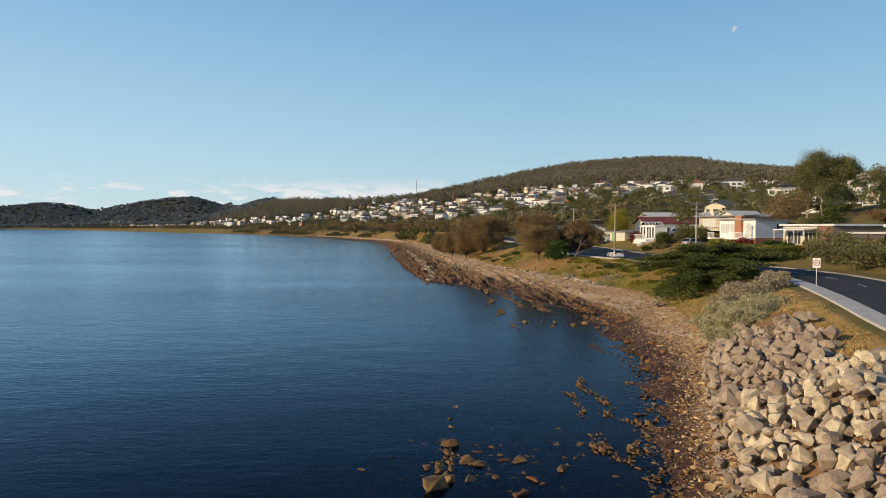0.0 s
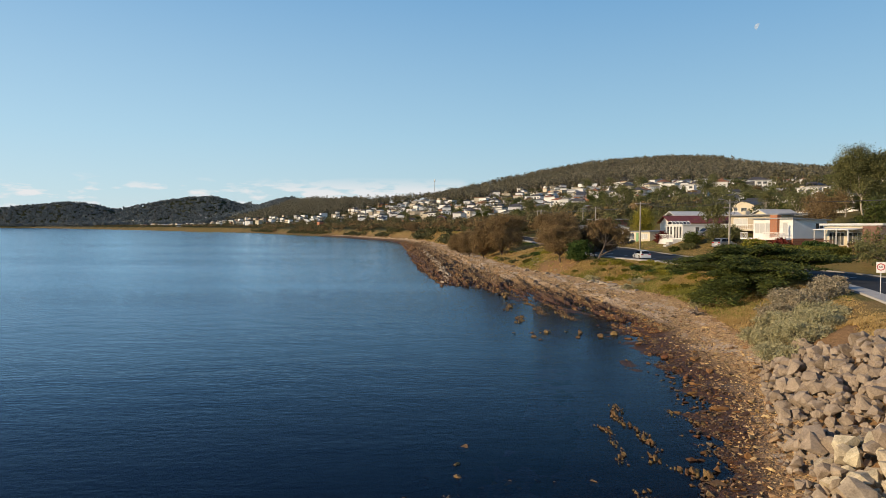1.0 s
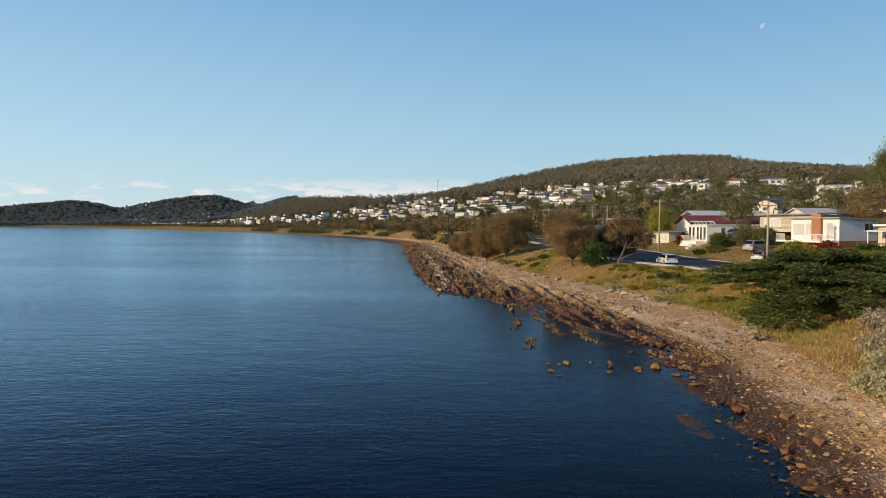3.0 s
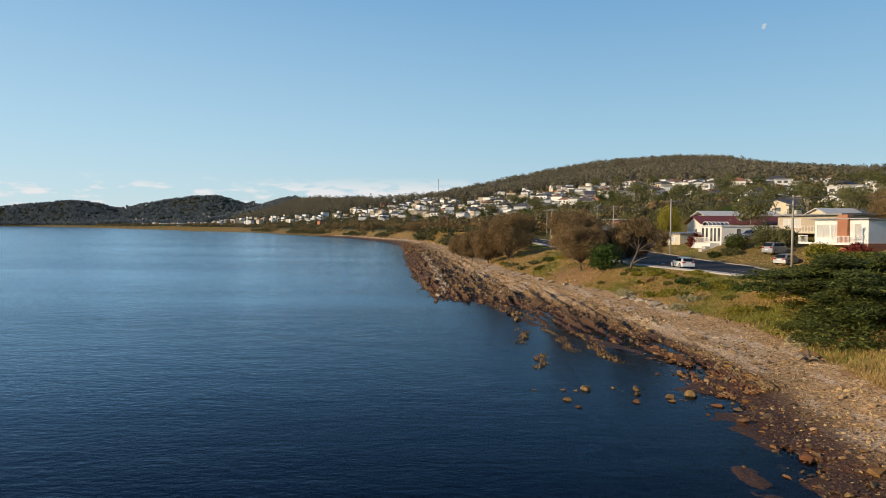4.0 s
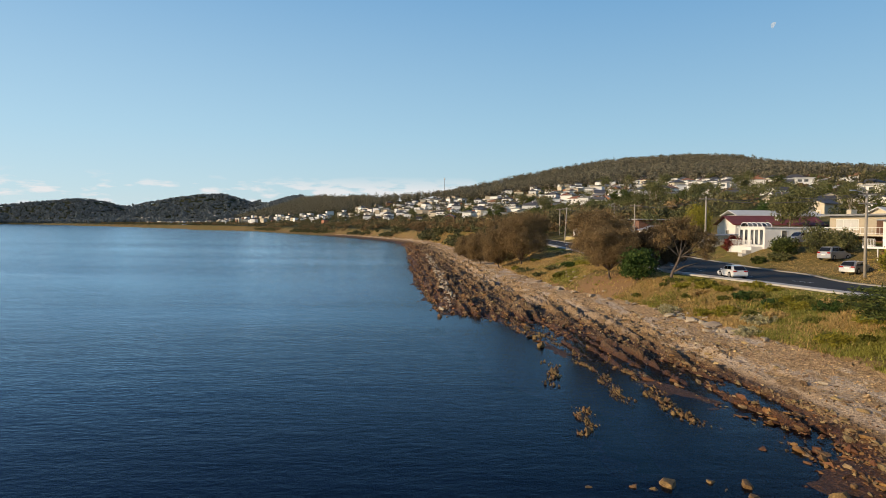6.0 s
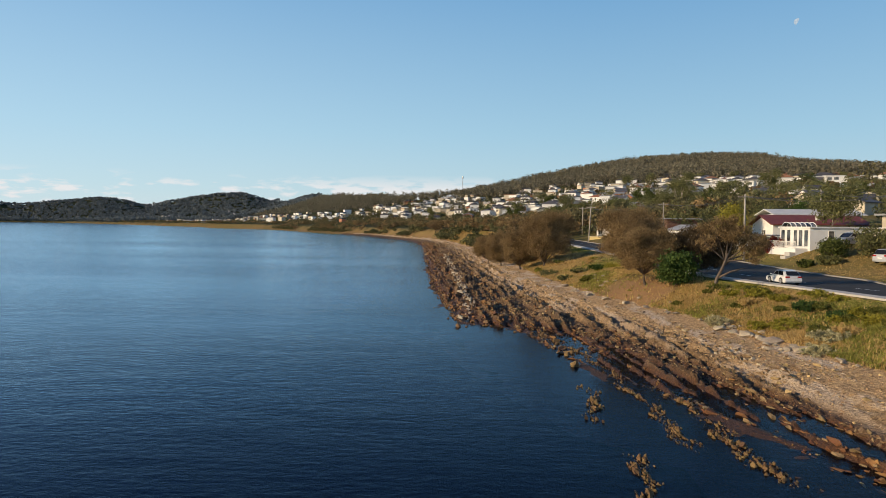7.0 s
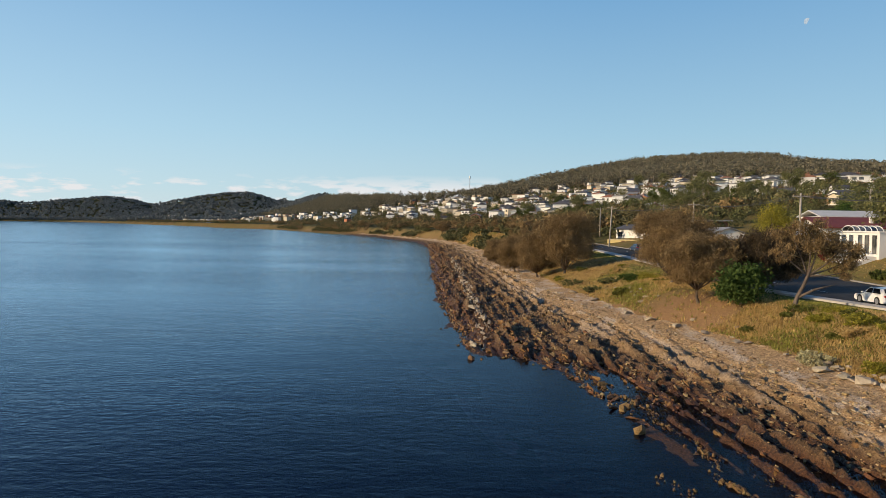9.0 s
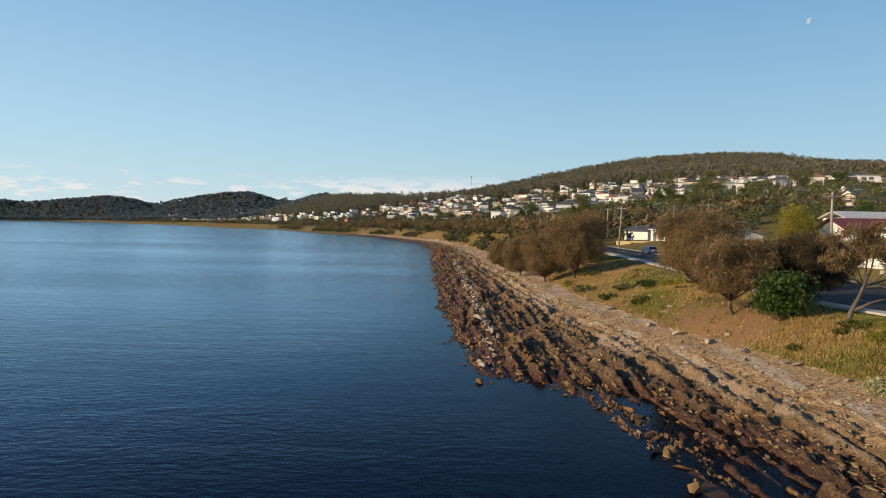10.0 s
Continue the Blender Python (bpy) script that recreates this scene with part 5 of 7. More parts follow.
def house_white():
    h = house_at("white rendered two-level house with an orange brick pier", 53.9, 127.1, -74, z=6.3)
    part("base", boxes((0, 0, -1.4, 9.2, 6.8, 0.9)), ORANGE_BRICK, h, "orange brick base")
    part("wall", boxes((0.05, 0.05, 0.9, 9.15, 6.75, 4.05)), WHITE, h)
    part("pier", boxes((4.5, -0.4, 0.9, 6.2, 0.4, 4.7)), ORANGE_BRICK, h, "orange brick chimney pier")
    part("roof", slab_roof(0, 0, 9.2, 6.8, 4.06, 0.45, 0.16, -0.25), GREY_ROOF, h, "flat grey metal roof")
    window(h, "f", 0.05, 0.5, 1.6, 2.3, 1.8, 2, CURTAIN)
    window(h, "f", 0.05, 3.0, 1.6, 1.2, 1.8, 2, CURTAIN)
    window(h, "f", 0.05, 7.0, 1.3, 1.1, 2.2, 1, CURTAIN)
    window(h, "r", 9.15, 4.4, 2.2, 1.6, 1.2, 2)
    part("balcony", boxes((-1.6, -1.3, 0.65, 9.0, 0.0, 0.9)), WHITE, h)
    rail(h, 3.9, 9.0, -1.28, 0.9)
    rail(h, -1.6, 0.2, -1.28, 0.9)
    for c in (0.5, 4.4, 8.6):
        part("post", boxes((c, -1.25, -0.9, c + 0.12, -1.13, 0.7)), WHITE, h)


def house_beige():
    h = house_at("long beige house with a grey roof and an arched porch", 57.9, 147.0, -76, z=6.7)
    part("base", boxes((0, 0.4, -1.0, 14, 9, 1.9)), TIMBER, h)
    part("wall", boxes((0, 0, 1.9, 14, 9, 4.5)), BEIGE, h)
    part("roof", slab_roof(0, 0, 14, 9, 4.5, 0.7, 0.25, 0.2), GREY_ROOF, h)
    part("gable", gable_roof(7.5, -0.6, 11.5, 6, 4.75, 0.9, 0.3, 0.14, "y"), PALE_ROOF, h, "cream gable over the porch")
    gable_ends(h, CREAM, 7.6, -0.4, 11.4, 5.8, 4.72, 0.78, "y")
    part("chimney", boxes((-0.1, 3.0, 4.5, 0.8, 4.0, 5.5)), CREAM, h)
    window(h, "f", 0, 1.3, 2.5, 4.2, 1.5, 3, CURTAIN)
    window(h, "f", 0, 11.2, 2.6, 2.0, 1.3, 2)
    part("door", boxes((8.6, -0.05, 1.9, 10.3, 0.05, 3.9)), TIMBER, h, "dark arched doorway")
    part("balcony", boxes((0, -1.4, 1.65, 14, 0, 1.9)), CREAM, h)
    rail(h, 0, 13.8, -1.38, 1.9, gap=0.4)


def house_maroon():
    h = house_at("white house with a long maroon corrugated roof", 57.6, 181.5, 0, z=7.4)
    part("wall", boxes((0, 0, -1, 17, 9.5, 2.6)), WHITE, h)
    part("roof", gable_roof(0, 0, 17, 9.5, 2.7, 1.75, 0.7, 0.16, "x"), MAROON, h, "maroon corrugated roof")
    gable_ends(h, WHITE, 0.02, 0, 16.98, 9.5, 2.6, 1.6, "x")
    part("rear_wall", boxes((3.2, 7.2, -1, 19.8, 14.8, 4.6)), WHITE, h)
    part("rear_roof", gable_roof(3, 6.5, 20, 15, 4.6, 1.1, 0.4, 0.16, "x"), PALE_ROOF, h, "pale metal roof behind the ridge")
    part("chimney", boxes((8.6, 1.6, 2.9, 9.1, 2.1, 4.5)), WHITE, h)
    window(h, "l", 0, 3.2, 0.4, 1.6, 1.2, 2)
    window(h, "f", 0, 2.0, 0.3, 2.4, 1.4, 2)


def house_conservatory():
    h = house_at("white flat-roofed house with a curved glass verandah", 49.3, 149.2, 4, z=6.45)
    part("wall", boxes((0, 0, -2.4, 10, 8.4, 2.95)), WHITE, h)
    part("roof", slab_roof(0, 0, 10, 8.4, 2.95, 0.2, 0.18), WHITE, h, "flat white roof with a low parapet")
    bm = bmesh.new()
    arc = [math.pi * s / 8 for s in range(9)]
    for k in range(6):
        c = 0.2 + 3.8 * k / 5
        tube(bm, [(c, 5.5 + 1.4 * (1 - math.cos(a)), 3.05 + 0.75 * math.sin(a)) for a in arc], [0.06] * 9, 5)
    part("arches", bm, WHITE, h, "white curved glazing bars")
    gl = bmesh.new()
    ring = [(5.5 + 1.4 * (1 - math.cos(a)), 3.02 + 0.73 * math.sin(a)) for a in arc]
    for p, q in zip(ring, ring[1:]):
        gl.faces.new([gl.verts.new(v) for v in ((0.2, *p), (4.0, *p), (4.0, *q), (0.2, *q))])
    part("canopy", gl, GLASS, h, "curved dark glass canopy")
    for c in (0.4, 1.9, 3.3, 5.2, 6.8):
        window(h, "l", 0, c, 0.3, 1.1, 2.4, 1)
    window(h, "f", 0, 2.6, 0.6, 0.9, 2.0, 1)
    window(h, "f", 0, 6.0, 1.0, 3.4, 1.4, 3)
    part("terrace", boxes((-1.8, 0.5, -2.6, 0, 8.4, 0.05)), WHITE, h)
    t = rail(h, 0, 7.8, 0, 0.05, 1.0, 0.16)
    t.matrix_basis = pose(-1.75, 0.5, 0, 0, 0, 90)
    part("steps", boxes((-2.6, 0.5, -2.4, -1.8, 1.9, -0.5), (-3.2, 0.5, -2.4, -2.6, 1.9, -1.0)), CONCRETE, h)


def house_verandah():
    h = house_at("cream and brown brick house with a white verandah", 57.7, 111.3, -84, z=5.9)
    part("wall", boxes((0, 0, -0.8, 9.0, 8, 3.3)), CREAM, h)
    part("brick_wing", boxes((9.0, -0.4, -0.8, 12.5, 8, 3.35)), BROWN_BRICK, h, "brown brick wing")
    part("roof", slab_roof(0, 0, 12.5, 8, 3.35, 0.45, 0.3), PALE_ROOF, h, "flat pale roof with a wide fascia")
    part("verandah_roof", slab_roof(1.2, -2.4, 8.8, 0, 2.7, 0.1, 0.12, 0.2), WHITE, h)
    for c in (1.2, 3.7, 6.2, 8.7):
        part("post", boxes((c, -2.4, 0.2, c + 0.12, -2.28, 2.7)), WHITE, h)
    part("deck", boxes((-0.6, -2.6, -0.8, 9.2, 0, 0.25)), TIMBER, h)
    rail(h, -0.6, 6.0, -2.6, 0.25, 1.0, 0.14, TIMBER)
    window(h, "f", 0, 1.3, 0.5, 3.4, 1.9, 4)
    window(h, "f", 0, 5.6, 0.6, 2.8, 1.8, 3)


def house_brick_end():
    h = house_at("orange brick house with a pale roof and carport", 56.5, 82.0, -82, z=5.8)
    part("wall", boxes((0, 0, -0.6, 12, 9, 3.3)), ORANGE_BRICK, h)
    part("roof", slab_roof(0, 0, 12, 9, 3.3, 0.8, 0.28), PALE_ROOF, h)
    window(h, "f", 0, 2, 0.8, 2.4, 1.5, 2)
    window(h, "f", 0, 7, 0.8, 2.4, 1.5, 2)
    c = thing("carport", "open carport with a pale flat roof on posts", "carport", m=pose(58.0, 94.0, 5.6, 0, 0, -80))
    part("roof", slab_roof(0, 0, 10, 6, 2.6, 0.2, 0.2), PALE_ROOF, c)
    for x in (0.2, 3.3, 6.5, 9.7):
        part("post", boxes((x, 0.1, -0.6, x + 0.14, 0.24, 2.6)), TIMBER, c)
        part("post", boxes((x, 5.7, -0.6, x + 0.14, 5.84, 2.6)), TIMBER, c)
    part("beam", boxes((0, 0.05, 0.7, 10, 0.13, 0.9)), TIMBER, c)


def house_sunroom():
    h = house_at("white weatherboard house with a glazed gable sunroom", 119.0, 186.0, -50, z=z_at(119, 186) + 0.6)
    part("wall", boxes((0, 0, -1.5, 9, 7, 2.9)), WHITE, h)
    part("brick_wing", boxes((5, 0.6, -1.5, 15, 7.6, 2.9)), BROWN_BRICK, h)
    part("roof", gable_roof(0, -0.2, 5, 7, 3.0, 0.9, 0.4, 0.14, "y"), GREY_ROOF, h)
    gable_ends(h, WHITE, 0, 0, 5, 7, 2.9, 0.8, "y")
    part("long_roof", slab_roof(5, 0.4, 15, 7.6, 3.0, 0.4, 0.2), GREY_ROOF, h)
    part("chimney", boxes((11, 3, 3.1, 12, 4, 4.4)), BROWN_BRICK, h)
    for c in (0.5, 2.0, 3.5):
        window(h, "f", 0, c, 0.6, 1.2, 1.8, 1)
    window(h, "f", 0.6, 6.0, 0.8, 1.8, 1.6, 2)


def shed():
    h = house_at("long pale garden shed with a green door", 45.2, 176.0, -78, z=5.6, name="shed", category="shed")
    part("wall", boxes((0, 0, -0.5, 11, 6, 2.3)), CREAM, h)
    part("roof", slab_roof(0, 0, 11, 6, 2.3, 0.3, 0.14, 0.2), GREY_ROOF, h)
    part("door", boxes((4.6, -0.06, 0, 5.7, 0.02, 2.1)), DOOR_GREEN, h, "pale green door")
    window(h, "f", 0, 0.6, 0.5, 3.0, 1.5, 5)
    window(h, "f", 0, 7.0, 0.7, 3.0, 1.2, 3, CURTAIN)


def block_wall():
    w = thing("garden_wall", "low yellow block wall with pale coping at the corner", "wall", m=pose(33.6, 238, 5.4, 0, 0, -28))
    part("wall", boxes((0, 0, -0.6, 10.5, 0.3, 1.25)), YELLOW_BLOCK, w)
    part("coping", boxes((-0.05, -0.04, 1.25, 10.55, 0.34, 1.33)), CREAM, w)
    for c in (3.4, 4.6):
        part("gate", boxes((c, -0.04, -0.1, c + 0.9, 0.02, 1.05)), TIMBER, w)
    h = house_at("small white house with tall windows", 41.0, 236.0, -70, z=6.4)
    part("wall", boxes((0, 0, -0.6, 8, 7, 3.0)), WHITE, h)
    part("roof", slab_roof(0, 0, 8, 7, 3.0, 0.5, 0.22), PALE_ROOF, h)
    for c in (1.0, 3.2, 5.4):
        window(h, "f", 0, c, 0.4, 1.4, 2.1, 2)
    h = house_at("low house with a dark roof and white gable", 38.0, 250.0, -70, z=6.5)
    part("wall", boxes((0, 0, -0.6, 10, 7, 2.6)), WHITE, h)
    part("roof", gable_roof(0, 0, 10, 7, 2.7, 1.3, 0.6, 0.14, "x"), DARK_ROOF, h)
    gable_ends(h, WHITE, 0, 0, 10, 7, 2.6, 1.15, "x")
    window(h, "f", 0, 1.0, 0.7, 2.0, 1.3, 2)


def house_low_brick():
    h = house_at("dark brick house with a wide grey flat roof", 50.0, 246.0, -84, z=8.2)
    part("wall", boxes((0, 0, -1, 16, 8, 3.1)), BROWN_BRICK, h)
    part("roof", slab_roof(0, 0, 16, 8, 3.1, 0.9, 0.3), GREY_ROOF, h)
    window(h, "f", 0, 1.5, 0.9, 2.2, 1.4, 2)
    window(h, "f", 0, 6.0, 0.9, 2.2, 1.4, 2)
    h = house_at("small white cottage with a grey roof", 45.0, 205.0, -84, z=6.2)
    part("wall", boxes((0, 0, -0.6, 7, 6, 2.5)), WHITE, h)
    part("roof", gable_roof(0, 0, 7, 6, 2.6, 1.1, 0.4, 0.12, "x"), GREY_ROOF, h)
    gable_ends(h, WHITE, 0, 0, 7, 6, 2.5, 1.0, "x")
    window(h, "f", 0, 0.8, 0.8, 1.4, 1.2, 2)
    window(h, "l", 0, 2, 0.8, 1.4, 1.2, 2)


house_white()
house_beige()
house_maroon()
house_conservatory()
house_verandah()
house_brick_end()
house_sunroom()
shed()
block_wall()
house_low_brick()

# ---- the street ----
POLE_WOOD = surface("weathered_pole", (0.24, 0.21, 0.17), (0.46, 0.42, 0.36), 0.9, 1.5, 16, 0.4, 0.01, stretch=(1, 1, 0.15))
STEEL = surface("galvanised_steel", (0.42, 0.43, 0.44), (0.60, 0.60, 0.60), 0.45, 2, 30, 0.1, 0.003, metal=0.7)
CABLE = paint("cable", (0.05, 0.05, 0.05), 0.6)
PORCELAIN = paint("insulator", (0.30, 0.22, 0.16), 0.3)
SIGN_WHITE = paint("sign_white", (0.78, 0.77, 0.74), 0.4, 0.04)
SIGN_RED = paint("sign_red", (0.42, 0.02, 0.02), 0.4)
INK = paint("sign_black", (0.02, 0.02, 0.02), 0.5)


def power_pole(x, y, top, turn=10, arms=1, lean=0.0, z=None):
    z = z_at(x, y) if z is None else z
    h = top - z
    p = thing("power_pole", "weathered timber power pole with a crossarm", "power pole", "power poles along the road", pose(x, y, z, 0, lean, turn))
    part("pole", tube(bmesh.new(), ((0, 0, -0.5), (0, 0, h * 0.5), (0, 0, h)), (0.17, 0.15, 0.12), 9), POLE_WOOD, p, smooth=True)
    for k in range(arms):
        c = h - 0.45 - 0.9 * k
        part("crossarm", boxes((-1.1, -0.17, c, 1.1, -0.06, c + 0.12)), POLE_WOOD, p)
        for s in (-1.0, -0.45, 0.45, 1.0):
            part("insulator", tube(bmesh.new(), ((s, -0.12, c + 0.12), (s, -0.12, c + 0.2), (s, -0.12, c + 0.28)), (0.04, 0.055, 0.03), 6), PORCELAIN, p)
    return p


def cable(a, b, sag=0.8, r=0.018):
    a, b = Vector(a), Vector(b)
    pts = [a.lerp(b, k / 12) - Vector((0, 0, 4 * sag * (k / 12) * (1 - k / 12))) for k in range(13)]
    ob = link_mesh("overhead_cable", tube(bmesh.new(), pts, [r] * 13, 4), CABLE)
    tagged(ob, "thin black overhead cable strung between poles", "cable", "overhead cables")


def street_lamp_arm(p, h):
    part("lamp_arm", tube(bmesh.new(), ((0, 0, h - 0.8), (-0.6, -0.1, h - 0.1), (-1.7, -0.2, h + 0.1)), (0.035, 0.035, 0.03), 6), STEEL, p)
    part("lamp_head", boxes((-2.2, -0.32, h + 0.02, -1.6, -0.08, h + 0.14), bevel=0.03), STEEL, p)


POLES = [(45.0, 115.0, 13.25), (42.3, 154.7, 14.25), (36.0, 262.0, 14.9), (48.8, 245.8, 15.5), (74.0, 198.0, 17.3), (44.0, 205.0, 14.6), (60.5, 60.0, 13.5)]
made_poles = []
for k, (x, y, top) in enumerate(POLES):
    made_poles.append(power_pole(x, y, top, (12, 4, -8, 20, 60, 0, 20)[k], 2 if k in (0, 3) else 1))
street_lamp_arm(made_poles[0], 9.0)
power_pole(31.0, 222.0, 14.2, -8, 1, 3.0)
for i, j in ((6, 0), (0, 1), (1, 5), (5, 2), (0, 4), (1, 4), (5, 3)):
    (ax, ay, az), (bx, by, bz) = POLES[i], POLES[j]
    for s in (-0.9, 0.0, 0.9):
        cable((ax + s, ay, az - 0.25), (bx + s, by, bz - 0.25), 0.9)


def text_mesh(body, size, material, parent, m, name="numerals"):
    cu = bpy.data.curves.new(name, "FONT")
    cu.body, cu.size, cu.extrude, cu.align_x, cu.align_y = body, size, 0.003, "CENTER", "CENTER"
    tmp = bpy.data.objects.new(name, cu)
    scene.collection.objects.link(tmp)
    bpy.context.view_layer.update()
    me = bpy.data.meshes.new_from_object(tmp.evaluated_get(bpy.context.evaluated_depsgraph_get()))
    bpy.data.objects.remove(tmp)
    me.materials.clear()
    me.materials.append(material)
    ob = new(name, me)
    ob.parent = parent
    ob.matrix_basis = m
    return ob


def speed_sign(x, y):
    s = thing("speed_sign", "white speed limit sign with a red ring on a steel post", "road sign", m=pose(x, y, 3.98, 0, 0, -28))
    part("post", tube(bmesh.new(), ((0, 0.04, -0.3), (0, 0.04, 1.2), (0, 0.04, 2.4)), (0.035, 0.035, 0.035), 8), STEEL, s)
    part("plate", boxes((-0.30, -0.012, 1.62, 0.30, 0.012, 2.42), bevel=0.01), SIGN_WHITE, s)
    bm = bmesh.new()
    n = 28
    ring = [[bm.verts.new((r * math.cos(math.tau * k / n), yy, 2.05 + r * math.sin(math.tau * k / n))) for k in range(n)]
            for r, yy in ((0.20, -0.013), (0.20, -0.02), (0.265, -0.02), (0.265, -0.013))]
    for a, b in zip(ring, ring[1:]):
        for k in range(n):
            bm.faces.new((a[k], a[(k + 1) % n], b[(k + 1) % n], b[k]))
    part("ring", bm, SIGN_RED, s, "red ring")
    text_mesh("60", 0.27, INK, s, pose(0, -0.016, 2.05, 90, 0, 0))


# ---- cars ----
def car_paint(name, c, metal=0.0):
    m, nd, lk, bs = nodes_of(name)
    bs.inputs["Base Color"].default_value = (*c, 1)
    bs.inputs["Roughness"].default_value, bs.inputs["Metallic"].default_value = 0.3, metal
    bs.inputs["Coat Weight"].default_value = 0.6
    n = noise_node(nd, lk, 4, 3, 0.6)
    lk.new(ramp(nd, lk, n, ((0.3, tuple(v * 0.88 for v in c)), (0.7, c))), bs.inputs["Base Color"])
    return m


TYRE = paint("tyre", (0.02, 0.02, 0.02), 0.9)
RIM = surface("alloy_rim", (0.45, 0.45, 0.46), (0.6, 0.6, 0.6), 0.35, 5, 30, 0, metal=0.8)
CAR_GLASS = paint("car_glass", (0.015, 0.017, 0.02), 0.06, 0.2)
RED_LENS = paint("tail_lens", (0.35, 0.02, 0.015), 0.2)
CLEAR_LENS = paint("head_lens", (0.6, 0.6, 0.6), 0.15)


def car(label, x, y, turn, colour, length=4.45, width=1.8, high=1.5, z=None, estate=True, group="parked cars", pitch=0.0):
    """x is forward in the car's own frame."""
    c = thing("car", label, "car", group, pose(x, y, z_at(x, y) if z is None else z, 0, pitch, turn))
    L, W, H = length / 2, width / 2, high
    tail = -L + (0.42 if estate else 0.75)
    low = [(-L, 0.32), (-L + 0.03, 0.75), (-L + 0.12, H * 0.62), (L - 1.25, H * 0.60), (L - 0.28, H * 0.50), (L - 0.02, 0.62), (L, 0.32), (L - 0.15, 0.2), (-L + 0.15, 0.2)]
    cab = [(-L + 0.14, H * 0.60), (tail + 0.22, H - 0.06), (-0.45, H), (0.20, H - 0.03), (L - 1.1, H * 0.585)]

    def extrude(prof, half, inset=0.0, top=None):
        bm = bmesh.new()
        a = [bm.verts.new((px, -(half - (inset if top and pz > top else 0)), pz)) for px, pz in prof]
        b = [bm.verts.new((px, half - (inset if top and pz > top else 0), pz)) for px, pz in prof]
        bm.faces.new(a)
        bm.faces.new(b[::-1])
        for k in range(len(prof)):
            bm.faces.new((a[(k + 1) % len(prof)], a[k], b[k], b[(k + 1) % len(prof)]))
        bmesh.ops.recalc_face_normals(bm, faces=bm.faces[:])
        return bm

    body = extrude(low, W)
    bmesh.ops.bevel(body, geom=body.edges[:], offset=0.055, segments=2, affect="EDGES")
    part("body", body, colour, c, smooth=False)
    roof = extrude(cab, W - 0.06, 0.16, H * 0.8)
    bmesh.ops.bevel(roof, geom=roof.edges[:], offset=0.04, segments=2, affect="EDGES")
    part("cabin", roof, colour, c)
    # glazing, set just proud of the cabin
    for side in (-1, 1):
        for k, (x0, x1) in enumerate(((-L + 0.55, -0.42), (-0.34, L - 1.45))):
            bm = bmesh.new()
            zt, zb = H * 0.925, H * 0.665
            xs = [(x0, zb), (x1 + (0.0 if k == 0 else 0.02), zb), (x1 - (0.0 if k == 0 else 0.42), zt), (x0 + (0.28 if k == 0 else 0.0), zt)]
            f = [bm.verts.new((px, side * (W - 0.06 - 0.16 * max(0, (pz - H * 0.6) / (H * 0.4)) + 0.03), pz)) for px, pz in xs]
            bm.faces.new(f)
            part("window", bmesh_thick(bm, side * 0.01), CAR_GLASS, c)
    for xa, za, xb, zb, name in ((-L + 0.13, H * 0.66, tail + 0.16, H * 0.93, "rear_window"), (L - 1.17, H * 0.63, 0.33, H * 0.945, "windscreen")):
        bm = bmesh.new()
        s = -0.045 if name == "rear_window" else 0.045
        f = [bm.verts.new(v) for v in ((xa + s, -W + 0.2, za), (xa + s, W - 0.2, za), (xb + s, W - 0.3, zb), (xb + s, -W + 0.3, zb))]
        bm.faces.new(f)
        part(name, bmesh_thick(bm, 0.01), CAR_GLASS, c)
    for side in (-1, 1):
        part("tail_light", boxes((-L - 0.015, side * (W - 0.25) - 0.2, H * 0.50, -L + 0.1, side * (W - 0.25) + 0.2, H * 0.60), bevel=0.02), RED_LENS, c)
        part("headlight", boxes((L - 0.32, side * (W - 0.3) - 0.2, H * 0.42, L - 0.03, side * (W - 0.3) + 0.2, H * 0.49), bevel=0.02), CLEAR_LENS, c)
        part("mirror", boxes((0.62, side * (W + 0.08) - 0.09, H * 0.62, 0.78, side * (W + 0.08) + 0.09, H * 0.70), bevel=0.02), colour, c)
        for wx in (-L + 0.85, L - 0.85):
            bm = bmesh.new()
            bmesh.ops.create_cone(bm, cap_ends=True, segments=20, radius1=0.34, radius2=0.34, depth=0.22,
                                  matrix=Matrix.Translation((wx, side * (W - 0.08), 0.34)) @ Matrix.Rotation(math.pi / 2, 4, "X"))
            wheel = part("wheel", bm, TYRE, c)
            bm = bmesh.new()
            bmesh.ops.create_cone(bm, cap_ends=True, segments=14, radius1=0.22, radius2=0.2, depth=0.03,
                                  matrix=Matrix.Translation((wx, side * (W + 0.035), 0.34)) @ Matrix.Rotation(math.pi / 2, 4, "X"))
            part("rim", bm, RIM, wheel)
    bm = boxes((-L - 0.012, -0.28, 0.62, -L + 0.03, 0.28, 0.74))
    part("plate", bm, SIGN_WHITE, c)
    return c


def bmesh_thick(bm, t):
    bmesh.ops.recalc_face_normals(bm, faces=bm.faces[:])
    bmesh.ops.solidify(bm, geom=bm.faces[:], thickness=abs(t))
    return bm


